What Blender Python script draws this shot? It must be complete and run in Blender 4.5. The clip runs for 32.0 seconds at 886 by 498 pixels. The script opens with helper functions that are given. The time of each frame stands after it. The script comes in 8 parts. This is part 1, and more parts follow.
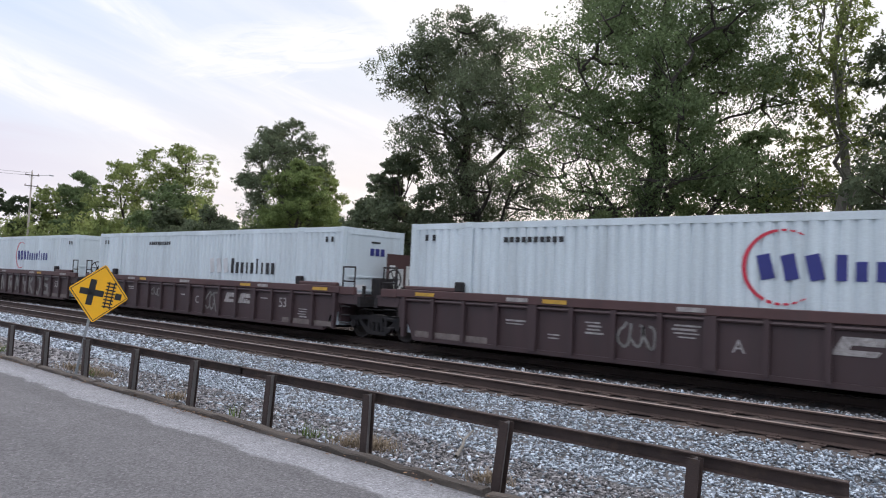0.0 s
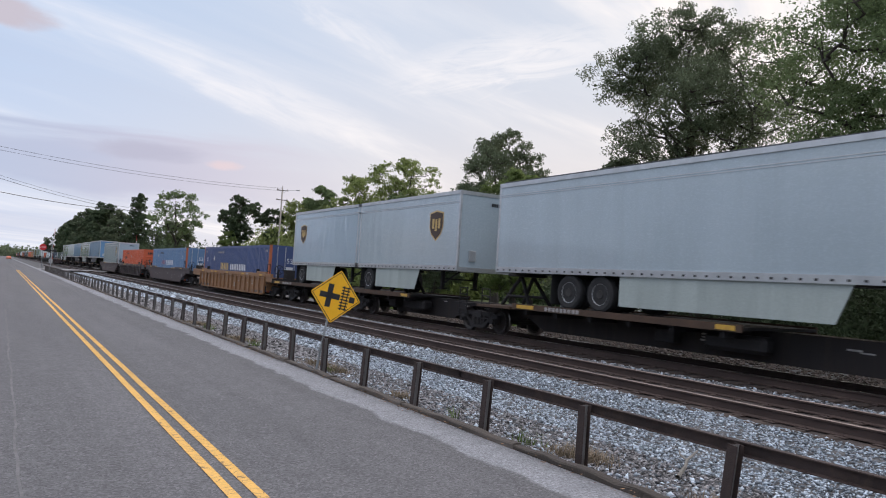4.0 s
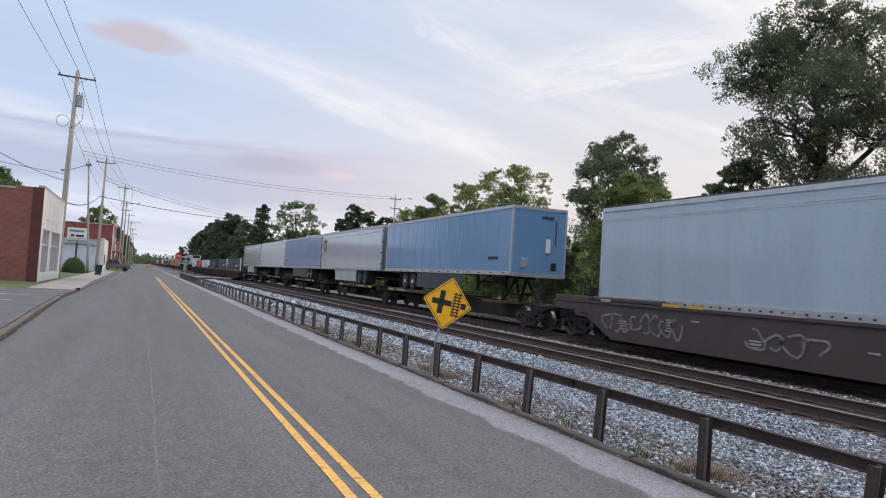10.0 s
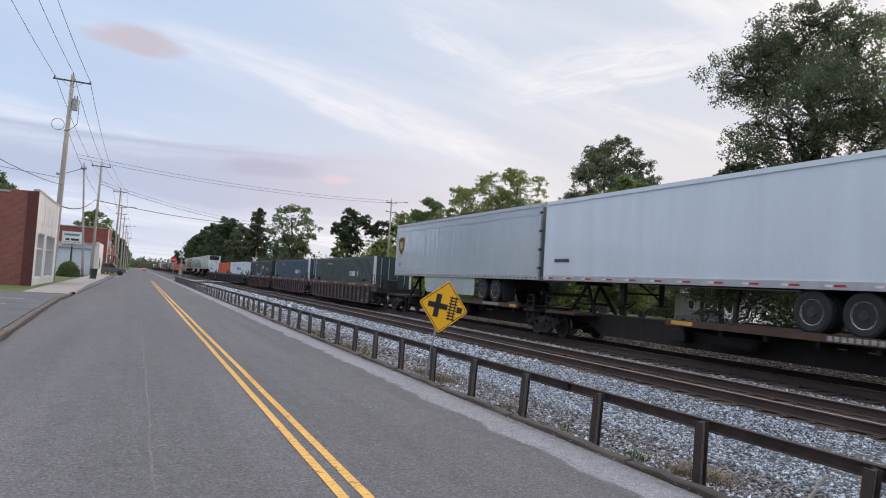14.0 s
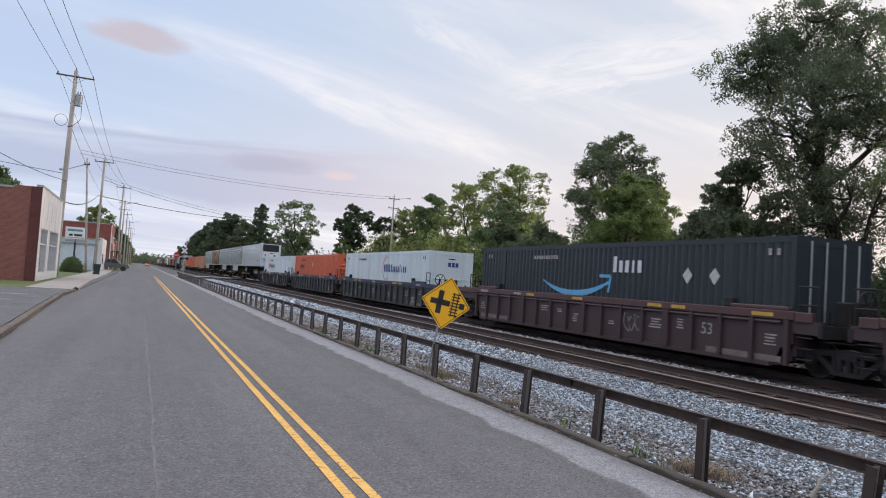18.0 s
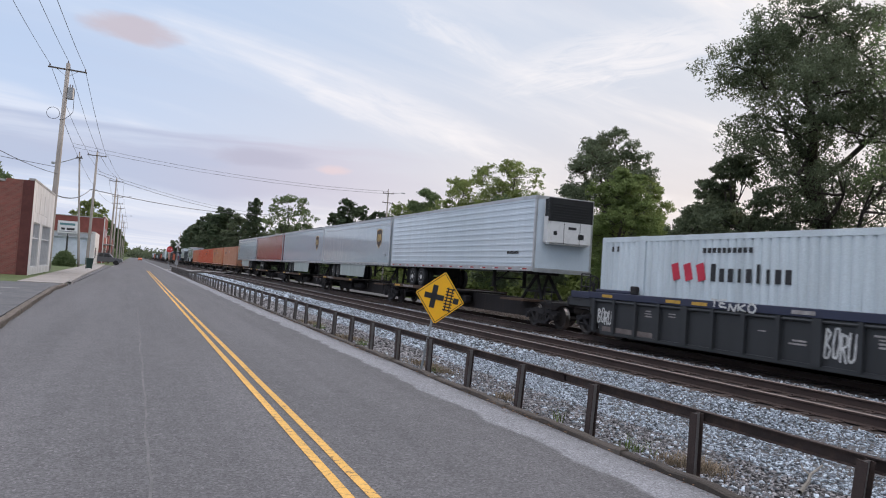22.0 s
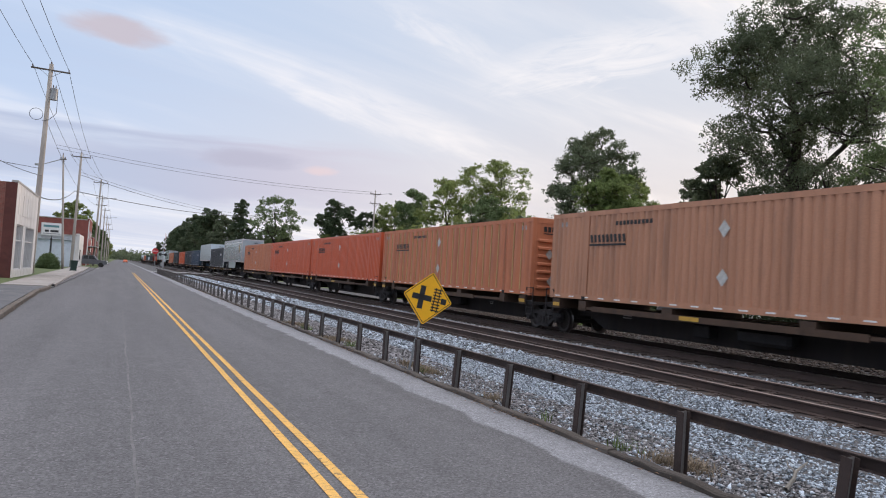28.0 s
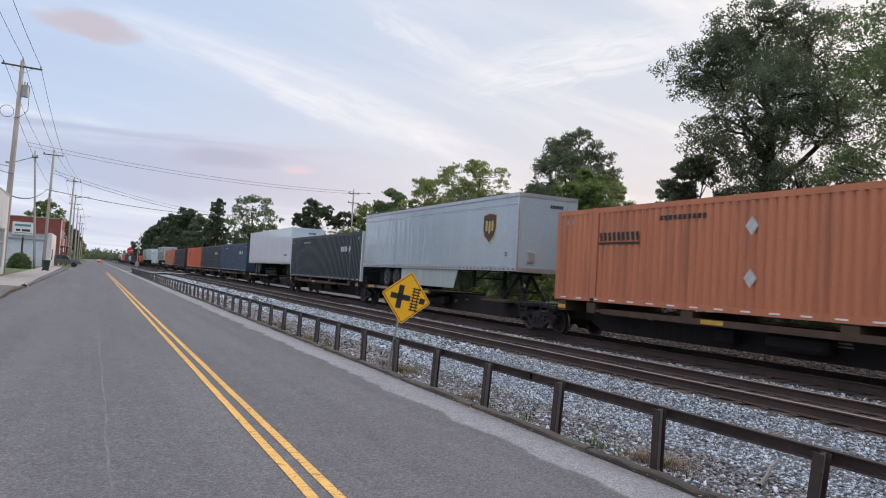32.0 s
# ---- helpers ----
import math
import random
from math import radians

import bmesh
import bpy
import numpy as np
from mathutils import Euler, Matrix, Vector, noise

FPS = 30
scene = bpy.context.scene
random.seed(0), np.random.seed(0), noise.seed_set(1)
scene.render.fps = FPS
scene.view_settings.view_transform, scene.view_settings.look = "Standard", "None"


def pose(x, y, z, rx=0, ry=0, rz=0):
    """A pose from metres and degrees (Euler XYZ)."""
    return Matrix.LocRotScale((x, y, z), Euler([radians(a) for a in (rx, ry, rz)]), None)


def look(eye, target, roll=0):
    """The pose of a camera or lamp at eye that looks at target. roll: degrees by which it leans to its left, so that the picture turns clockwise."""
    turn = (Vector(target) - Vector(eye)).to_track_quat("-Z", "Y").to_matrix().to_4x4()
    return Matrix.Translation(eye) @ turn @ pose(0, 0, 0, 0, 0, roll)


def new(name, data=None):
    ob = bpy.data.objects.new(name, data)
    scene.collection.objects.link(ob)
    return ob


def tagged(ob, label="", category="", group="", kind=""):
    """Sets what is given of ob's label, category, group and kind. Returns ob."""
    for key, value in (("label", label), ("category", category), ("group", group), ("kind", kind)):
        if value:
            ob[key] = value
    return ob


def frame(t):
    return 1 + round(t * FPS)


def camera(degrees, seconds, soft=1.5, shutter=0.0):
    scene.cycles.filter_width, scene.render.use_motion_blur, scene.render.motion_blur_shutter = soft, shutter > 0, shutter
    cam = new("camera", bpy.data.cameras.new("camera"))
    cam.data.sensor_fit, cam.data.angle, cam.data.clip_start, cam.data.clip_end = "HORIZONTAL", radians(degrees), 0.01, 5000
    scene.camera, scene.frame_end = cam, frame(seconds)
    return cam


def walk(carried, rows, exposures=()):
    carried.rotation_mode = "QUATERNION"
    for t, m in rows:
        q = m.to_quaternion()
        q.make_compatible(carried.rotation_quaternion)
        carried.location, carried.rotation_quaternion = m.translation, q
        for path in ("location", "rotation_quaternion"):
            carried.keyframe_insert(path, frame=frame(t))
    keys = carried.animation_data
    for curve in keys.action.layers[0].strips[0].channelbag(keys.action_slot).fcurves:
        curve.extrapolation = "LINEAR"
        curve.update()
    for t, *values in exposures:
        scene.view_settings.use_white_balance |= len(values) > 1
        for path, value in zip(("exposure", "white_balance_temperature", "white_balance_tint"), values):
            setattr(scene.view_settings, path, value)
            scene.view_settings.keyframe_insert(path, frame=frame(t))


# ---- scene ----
cam = camera(64.0, 32.0, soft=1.05, shutter=0.1)
EYE = (0.0, 0.0, 1.75)
TURNS = (
    (0.0, 92.88, -2.50, -49.29),
    (0.5, 92.91, -2.50, -48.11),
    (1.0, 92.97, -2.57, -46.55),
    (1.5, 93.00, -2.63, -44.42),
    (2.0, 93.00, -2.72, -41.77),
    (2.5, 92.95, -2.88, -38.95),
    (3.0, 92.86, -3.13, -36.31),
    (3.5, 92.74, -3.32, -34.02),
    (4.0, 92.63, -3.53, -31.99),
    (4.5, 92.50, -3.60, -30.16),
    (6.5, 92.37, -3.72, -25.85),
    (7.0, 92.38, -3.72, -25.34),
    (7.5, 92.41, -3.68, -24.82),
    (8.0, 92.43, -3.64, -24.26),
    (8.5, 92.46, -3.66, -23.76),
    (9.0, 92.50, -3.63, -23.36),
    (9.5, 92.55, -3.62, -23.13),
    (10.0, 92.62, -3.59, -23.02),
    (10.5, 92.66, -3.61, -22.96),
    (11.0, 92.68, -3.61, -22.91),
    (11.5, 92.69, -3.63, -22.88),
    (12.0, 92.72, -3.62, -22.91),
    (12.5, 92.75, -3.56, -23.00),
    (13.0, 92.81, -3.52, -23.13),
    (13.5, 92.88, -3.50, -23.25),
    (14.0, 92.93, -3.54, -23.34),
    (14.5, 92.94, -3.56, -23.37),
    (16.5, 92.67, -3.72, -23.13),
    (17.0, 92.65, -3.71, -23.11),
    (17.5, 92.63, -3.70, -23.12),
    (18.0, 92.62, -3.67, -23.14),
    (18.5, 92.62, -3.67, -23.19),
    (19.0, 92.59, -3.70, -23.23),
    (19.5, 92.55, -3.73, -23.29),
    (20.0, 92.52, -3.75, -23.34),
    (20.5, 92.48, -3.75, -23.40),
    (21.0, 92.40, -3.77, -23.49),
    (21.5, 92.30, -3.74, -23.56),
    (22.0, 92.22, -3.76, -23.62),
    (22.5, 92.15, -3.79, -23.65),
    (23.0, 92.10, -3.82, -23.68),
    (23.5, 92.05, -3.84, -23.66),
    (24.0, 92.00, -3.79, -23.64),
    (24.5, 92.01, -3.66, -23.70),
    (25.0, 92.07, -3.62, -23.83),
    (25.5, 92.13, -3.67, -23.91),
    (27.5, 92.28, -3.45, -24.46),
    (28.0, 92.33, -3.47, -24.62),
    (28.5, 92.30, -3.56, -24.57),
    (29.0, 92.18, -3.63, -24.46),
    (29.5, 92.11, -3.61, -24.46),
    (30.0, 92.12, -3.57, -24.63),
    (30.5, 92.18, -3.53, -24.88),
    (31.0, 92.25, -3.47, -25.24),
    (31.5, 92.31, -3.42, -25.72),
    (32.0, 92.39, -3.39, -26.36),
)
walk(cam, [(t, pose(*EYE, a, b, c)) for t, a, b, c in TURNS],
     exposures=[(0.0, 0.31, 6450, 11), (1.5, 0.25, 6450, 11), (3.5, 0.06, 6450, 11), (6.0, 0.05, 6450, 11), (32.0, 0.05, 6450, 11)])

# world: late evening, low sun behind the trees, thin cloud
SUN_AZ, SUN_EL = 68.0, 5.0          # degrees from +y towards +x, and up
world = bpy.data.worlds.new("evening_sky")
scene.world = world
world.use_nodes = True


# wisps of cloud: two ends as heading and height in degrees, width, strength, variety
WISPS = (((16.0, 22.0), (30.5, 16.0), 0.028, 0.36, 1.3), ((24.5, 15.2), (48.0, 19.8), 0.044, 0.55, 4.7), ((6.5, 15.9), (31.0, 9.8), 0.034, 0.38, 7.9))


def evening_sky(nt):
    n, l = nt.nodes, nt.links
    n.clear()
    out, bg = n.new("ShaderNodeOutputWorld"), n.new("ShaderNodeBackground")
    sky = n.new("ShaderNodeTexSky")
    sky.sky_type, sky.sun_disc = "NISHITA", False
    sky.sun_elevation, sky.sun_rotation = radians(SUN_EL), radians(SUN_AZ)
    sky.air_density, sky.dust_density, sky.ozone_density = 1.0, 1.5, 2.0
    co = n.new("ShaderNodeTexCoord")
    sep = n.new("ShaderNodeSeparateXYZ")
    l.new(co.outputs["Generated"], sep.inputs[0])

    def math_(op, a, b=None, clamp=False):
        m = n.new("ShaderNodeMath")
        m.operation, m.use_clamp = op, clamp
        for i, v in enumerate((a, b)):
            if v is None:
                continue
            if isinstance(v, (int, float)):
                m.inputs[i].default_value = v
            else:
                l.new(v, m.inputs[i])
        return m.outputs[0]

    def ramp(v, lo, hi, a=0.0, b=1.0, smooth=True):
        m = n.new("ShaderNodeMapRange")
        m.interpolation_type = "SMOOTHSTEP" if smooth else "LINEAR"
        m.inputs["From Min"].default_value, m.inputs["From Max"].default_value = lo, hi
        m.inputs["To Min"].default_value, m.inputs["To Max"].default_value = a, b
        l.new(v, m.inputs["Value"])
        return m.outputs[0]

    def mix(f, a, b):
        m = n.new("ShaderNodeMix")
        m.data_type = "RGBA"
        for k, v in ((0, f), (6, a), (7, b)):
            if isinstance(v, tuple):
                m.inputs[k].default_value = (*v, 1)
            elif isinstance(v, (int, float)):
                m.inputs[k].default_value = v
            else:
                l.new(v, m.inputs[k])
        return m.outputs[2]

    up = math_("MAXIMUM", sep.outputs[2], 0.0)
    d = math_("ADD", up, 0.12)
    px, py = math_("DIVIDE", sep.outputs[0], d), math_("DIVIDE", sep.outputs[1], d)
    plane = n.new("ShaderNodeCombineXYZ")
    l.new(px, plane.inputs[0])
    l.new(py, plane.inputs[1])

    def field(src, scale, turn, stretch, detail, rough, dist=0.0, off=0.0):
        """Cloud density: noise drawn out along one heading."""
        a, b = n.new("ShaderNodeMapping"), n.new("ShaderNodeMapping")
        a.inputs["Rotation"].default_value = (0, 0, radians(turn))
        b.inputs["Scale"].default_value = stretch
        b.inputs["Location"].default_value = (off, off * 0.37, off * 0.61)
        l.new(src, a.inputs[0])
        l.new(a.outputs[0], b.inputs[0])
        t = n.new("ShaderNodeTexNoise")
        t.inputs["Scale"].default_value, t.inputs["Detail"].default_value = scale, detail
        t.inputs["Roughness"].default_value, t.inputs["Distortion"].default_value = rough, dist
        l.new(b.outputs[0], t.inputs["Vector"])
        return t.outputs["Fac"]

    sx, sy = math.sin(radians(SUN_AZ)), math.cos(radians(SUN_AZ))
    sunward = math_("ADD", math_("MULTIPLY", sep.outputs[0], sx), math_("MULTIPLY", sep.outputs[1], sy))
    warm = ramp(sunward, 0.15, 1.0)
    low = ramp(up, 0.0, 0.34, 1.0, 0.0)
    # clear air: sky texture under the pale evening haze
    s = n.new("ShaderNodeVectorMath")
    s.operation = "SCALE"
    l.new(sky.outputs[0], s.inputs[0])
    s.inputs["Scale"].default_value = 0.06
    haze = mix(warm, (0.50, 0.64, 0.87), (0.68, 0.72, 0.80))
    base = mix(0.88, s.outputs[0], haze)
    base = mix(math_("MULTIPLY", low, 0.68), base, mix(warm, (0.62, 0.68, 0.82), (0.90, 0.74, 0.63)))
    # cirrus drawn out towards the sunset, in broad veils and finer strands
    veil = ramp(field(plane.outputs[0], 0.55, -16, (0.38, 1.0, 1.0), 7, 0.58, 0.9, 2.3), 0.40, 0.62)
    strand = ramp(field(plane.outputs[0], 1.1, -20, (0.36, 1.0, 1.0), 6, 0.55, 2.0, 5.1), 0.42, 0.66)
    c1 = math_("MULTIPLY", veil, math_("ADD", math_("MULTIPLY", strand, 0.72), 0.28))
    base = mix(math_("MULTIPLY", c1, 0.95), base, mix(warm, (0.84, 0.84, 0.88), (1.0, 0.93, 0.88)))
    grey = ramp(field(plane.outputs[0], 0.6, -12, (0.35, 1.0, 1.0), 6, 0.55, 0.6, 9.4), 0.47, 0.66)
    base = mix(math_("MULTIPLY", grey, 0.55), base, mix(warm, (0.48, 0.54, 0.70), (0.70, 0.66, 0.68)))
    # mauve bank low down, away from the sun
    puff = field(co.outputs["Generated"], 1.6, 0, (1.3, 1.3, 9.0), 6, 0.55, 0.4, 7.7)
    edge = math_("ADD", up, math_("MULTIPLY", math_("SUBTRACT", puff, 0.5), 0.10))
    band = math_("MULTIPLY", ramp(edge, 0.070, 0.105), ramp(edge, 0.155, 0.172, 1.0, 0.0))
    f = math_("MULTIPLY", math_("MULTIPLY", band, ramp(sunward, 0.48, 0.76, 1.0, 0.0)), ramp(puff, 0.32, 0.46, 0.45, 0.95))
    base = mix(f, base, mix(ramp(sunward, 0.30, 0.72), (0.45, 0.51, 0.66), (0.62, 0.55, 0.62)))
    # one small puff catching the last pink light
    def near(az, el, ra, rb):
        c = Vector((math.sin(radians(az)) * math.cos(radians(el)), math.cos(radians(az)) * math.cos(radians(el)), math.sin(radians(el))))
        e = Vector((math.cos(radians(az)), -math.sin(radians(az)), 0))
        g = e.cross(c)
        out_ = None
        for ax, r_ in ((e, ra), (g, rb)):
            dp = n.new("ShaderNodeVectorMath")
            dp.operation = "DOT_PRODUCT"
            l.new(co.outputs["Generated"], dp.inputs[0])
            dp.inputs[1].default_value = ax
            k = math_("POWER", math_("ABSOLUTE", math_("DIVIDE", math_("SUBTRACT", dp.outputs["Value"], ax.dot(c)), r_)), 2.0)
            out_ = k if out_ is None else math_("ADD", out_, k)
        wob = field(co.outputs["Generated"], 9.0, 0, (1, 1, 2.5), 5, 0.6, 0.3, 1.9)
        return ramp(math_("ADD", out_, math_("MULTIPLY", wob, 1.6)), 0.85, 1.55, 1.0, 0.0)
    base = mix(math_("MULTIPLY", near(-1.2, 16.3, 0.075, 0.024), 0.85), base, (0.54, 0.48, 0.53))
    base = mix(math_("MULTIPLY", near(9.2, 8.3, 0.095, 0.019), 0.72), base, (0.46, 0.455, 0.56))
    base = mix(math_("MULTIPLY", near(-2.0, 7.6, 0.17, 0.017), 0.60), base, (0.47, 0.51, 0.65))
    base = mix(math_("MULTIPLY", near(14.2, 7.9, 0.035, 0.010), 0.60), base, (0.80, 0.62, 0.61))
    # a few brighter wisps drawn out by the wind
    def along(az, el):
        return Vector((math.sin(radians(az)) * math.cos(radians(el)), math.cos(radians(az)) * math.cos(radians(el)), math.sin(radians(el))))

    def dot(ax):
        dp = n.new("ShaderNodeVectorMath")
        dp.operation = "DOT_PRODUCT"
        l.new(co.outputs["Generated"], dp.inputs[0])
        dp.inputs[1].default_value = ax
        return dp.outputs["Value"]

    def wisp(a, b, width, amount, off):
        p, q = along(*a), along(*b)
        e = (q - p).normalized()
        g = e.cross((p + q).normalized())
        u, w = dot(e), dot(g)
        u0, w0, half_ = e.dot((p + q) / 2), g.dot((p + q) / 2), (q - p).length / 2
        c = n.new("ShaderNodeCombineXYZ")
        l.new(math_("MULTIPLY", u, 5.0), c.inputs[0])
        l.new(math_("MULTIPLY", w, 22.0), c.inputs[1])
        fil = field(c.outputs[0], 1.6, 0, (1, 1, 1), 8, 0.62, 1.6, off)
        bend_ = math_("ADD", w, math_("MULTIPLY", math_("SUBTRACT", fil, 0.5), width * 1.6))
        ku = math_("POWER", math_("ABSOLUTE", math_("DIVIDE", math_("SUBTRACT", u, u0), half_)), 2.0)
        kw = math_("POWER", math_("ABSOLUTE", math_("DIVIDE", math_("SUBTRACT", bend_, w0), width)), 2.0)
        return math_("MULTIPLY", math_("MULTIPLY", ramp(math_("ADD", ku, kw), 0.0, 1.0, 1.0, 0.0), ramp(fil, 0.22, 0.72)), amount)
    for a, b, width, amount, off in WISPS:
        base = mix(wisp(a, b, width, amount, off), base, (0.99, 0.93, 0.90))
    # overhead, out of view, the sky fades to near-neutral for the ground light
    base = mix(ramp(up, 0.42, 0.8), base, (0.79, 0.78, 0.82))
    # sky strength raised overhead, out of view, to brighten the ground
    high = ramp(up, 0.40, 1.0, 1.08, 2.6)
    l.new(base, bg.inputs["Color"])
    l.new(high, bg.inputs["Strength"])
    l.new(bg.outputs[0], out.inputs["Surface"])


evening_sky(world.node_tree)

sun = new("sun", bpy.data.lights.new("sun", "SUN"))
sun.data.energy, sun.data.angle, sun.data.color = 1.5, radians(12), (1.0, 0.80, 0.62)
sun.matrix_world = look((0, 0, 0), (-math.sin(radians(SUN_AZ)) * math.cos(radians(SUN_EL + 3)),
                                    -math.cos(radians(SUN_AZ)) * math.cos(radians(SUN_EL + 3)),
                                    -math.sin(radians(SUN_EL + 3)))) @ Matrix.Identity(4)

# ---------------------------------------------------------------- materials
MATS = {}


def mat(name, col, rough=0.6, metal=0.0, var=0.2, scale=1.5, fine=45.0, bump=0.15, stain=None, amt=0.5,
        streak=False, rnd=0.0, island=0.0, sheer=0.0, spec=0.5, fvar=None):
    """A worn, uneven surface: colour with coarse and fine variation, stains, relief."""
    if name in MATS:
        return MATS[name]
    m = bpy.data.materials.new(name)
    MATS[name] = m
    m.use_nodes = True
    nt = m.node_tree
    n, l = nt.nodes, nt.links
    b = n["Principled BSDF"]
    co = n.new("ShaderNodeTexCoord")
    vec = co.outputs["Object"]
    if streak:
        mp = n.new("ShaderNodeMapping")
        mp.inputs["Scale"].default_value = (1.0, 1.0, 0.12) if streak is True else streak
        l.new(vec, mp.inputs[0])
        vec = mp.outputs[0]

    def noise_(v, sc, det, ro=0.6):
        t = n.new("ShaderNodeTexNoise")
        t.inputs["Scale"].default_value, t.inputs["Detail"].default_value, t.inputs["Roughness"].default_value = sc, det, ro
        l.new(v, t.inputs["Vector"])
        return t.outputs["Fac"]

    def ramp(v, lo, hi, a, c):
        r = n.new("ShaderNodeMapRange")
        for k, x in (("From Min", lo), ("From Max", hi), ("To Min", a), ("To Max", c)):
            r.inputs[k].default_value = x
        l.new(v, r.inputs["Value"])
        return r.outputs[0]

    def mul(a, c):
        r = n.new("ShaderNodeMath")
        r.operation = "MULTIPLY"
        l.new(a, r.inputs[0])
        l.new(c, r.inputs[1])
        return r.outputs[0]

    coarse, small = noise_(vec, scale, 6), noise_(co.outputs["Object"], fine, 4)
    val = mul(ramp(coarse, 0.3, 0.7, 1 - var, 1 + var), ramp(small, 0.3, 0.7, 1 - (fvar or var * 0.6), 1 + (fvar or var * 0.6)))
    if rnd:
        oi = n.new("ShaderNodeObjectInfo")
        val = mul(val, ramp(oi.outputs["Random"], 0, 1, 1 - rnd, 1 + rnd))
    if island:
        ge = n.new("ShaderNodeNewGeometry")
        val = mul(val, ramp(ge.outputs["Random Per Island"], 0, 1, 1 - island, 1 + island))
    hs = n.new("ShaderNodeHueSaturation")
    hs.inputs["Color"].default_value = (*col, 1)
    l.new(val, hs.inputs["Value"])
    colour = hs.outputs[0]
    if stain:
        mx = n.new("ShaderNodeMix")
        mx.data_type = "RGBA"
        l.new(ramp(noise_(vec, scale * 2.3, 9, 0.7), 0.50, 0.68, 0.0, amt), mx.inputs[0])
        l.new(colour, mx.inputs[6])
        mx.inputs[7].default_value = (*stain, 1)
        colour = mx.outputs[2]
    l.new(colour, b.inputs["Base Color"])
    l.new(ramp(small, 0.3, 0.7, max(rough - 0.1, 0.03), min(rough + 0.1, 1)), b.inputs["Roughness"])
    b.inputs["Metallic"].default_value = metal
    b.inputs["Specular IOR Level"].default_value = spec
    if bump:
        bp = n.new("ShaderNodeBump")
        bp.inputs["Strength"].default_value, bp.inputs["Distance"].default_value = bump, 0.02
        l.new(small, bp.inputs["Height"])
        l.new(bp.outputs[0], b.inputs["Normal"])
    if sheer:
        tr, ms = n.new("ShaderNodeBsdfTranslucent"), n.new("ShaderNodeMixShader")
        l.new(colour, tr.inputs["Color"])
        ms.inputs[0].default_value = sheer
        l.new(b.outputs[0], ms.inputs[1])
        l.new(tr.outputs[0], ms.inputs[2])
        l.new(ms.outputs[0], n["Material Output"].inputs["Surface"])
    return m


RUST, GRIME = (0.11, 0.055, 0.03), (0.05, 0.042, 0.036)


def road_material(name, base, pale=None, cracks=False):
    """Aggregate speckle over a worn surface; dust along one side, or cracked paint."""
    m = bpy.data.materials.new(name)
    m.use_nodes = True
    n, l = m.node_tree.nodes, m.node_tree.links
    b = n["Principled BSDF"]
    co = n.new("ShaderNodeTexCoord")

    def put(sock, v):
        if isinstance(v, tuple):
            sock.default_value = (*v, 1)
        elif isinstance(v, (int, float)):
            sock.default_value = v
        else:
            l.new(v, sock)

    def tex(kind, sc, stretch=(1, 1, 1), detail=4):
        mp, t = n.new("ShaderNodeMapping"), n.new(kind)
        mp.inputs["Scale"].default_value = stretch
        l.new(co.outputs["Object"], mp.inputs[0])
        l.new(mp.outputs[0], t.inputs["Vector"])
        t.inputs["Scale"].default_value = sc
        if kind == "ShaderNodeTexNoise":
            t.inputs["Detail"].default_value, t.inputs["Roughness"].default_value = detail, 0.65
            return t.outputs["Fac"]
        return t.outputs["Color"]

    def ramp(v, lo, hi, a, c, smooth=False):
        r = n.new("ShaderNodeMapRange")
        r.interpolation_type = "SMOOTHSTEP" if smooth else "LINEAR"
        for k, x in (("From Min", lo), ("From Max", hi), ("To Min", a), ("To Max", c)):
            r.inputs[k].default_value = x
        l.new(v, r.inputs["Value"])
        return r.outputs[0]

    def op(kind, a, c):
        r = n.new("ShaderNodeMath")
        r.operation = kind
        put(r.inputs[0], a)
        put(r.inputs[1], c)
        return r.outputs[0]

    def mix(f, a, c):
        r = n.new("ShaderNodeMix")
        r.data_type = "RGBA"
        put(r.inputs[0], f)
        put(r.inputs[6], a)
        put(r.inputs[7], c)
        return r.outputs[2]

    sx = n.new("ShaderNodeSeparateXYZ")
    l.new(co.outputs["Object"], sx.inputs[0])
    cell = n.new("ShaderNodeSeparateColor")
    l.new(tex("ShaderNodeTexVoronoi", 55.0), cell.inputs[0])
    grain = tex("ShaderNodeTexNoise", 38.0, detail=6)
    speck = op("MULTIPLY", ramp(cell.outputs[0], 0, 1, 0.70, 1.30), ramp(grain, 0.3, 0.7, 0.70, 1.30))
    speck = op("ADD", speck, ramp(cell.outputs[1], 0.90, 1.0, 0.0, 0.55))
    wear = op("MULTIPLY", ramp(tex("ShaderNodeTexNoise", 1.15, (1, 0.012, 1), 4), 0.3, 0.7, 0.90, 1.10), op("MULTIPLY", ramp(tex("ShaderNodeTexNoise", 0.8, (1, 0.10, 1), 6), 0.3, 0.7, 0.86, 1.14), ramp(tex("ShaderNodeTexNoise", 2.6, detail=7), 0.3, 0.7, 0.92, 1.08)))
    col = base
    if pale:
        wob = op("ADD", sx.outputs[0], op("ADD", ramp(tex("ShaderNodeTexNoise", 0.55, (0.4, 1, 1), 3), 0.3, 0.7, -0.14, 0.14), ramp(tex("ShaderNodeTexNoise", 5.0, detail=5), 0.3, 0.7, -0.025, 0.025)))
        col = mix(op("MULTIPLY", ramp(wob, 3.75, 4.12, 0, 0.55, True), ramp(wob, 4.18, 4.26, 1.0, 0.0, True)), col, tuple(v * 0.80 for v in base))
        col = mix(ramp(wob, 4.19, 4.29, 0, 0.92, True), col, pale)
        col = mix(ramp(tex("ShaderNodeTexNoise", 7.0, detail=8), 0.56, 0.70, 0, 0.5), col, tuple(v * 0.86 for v in base))
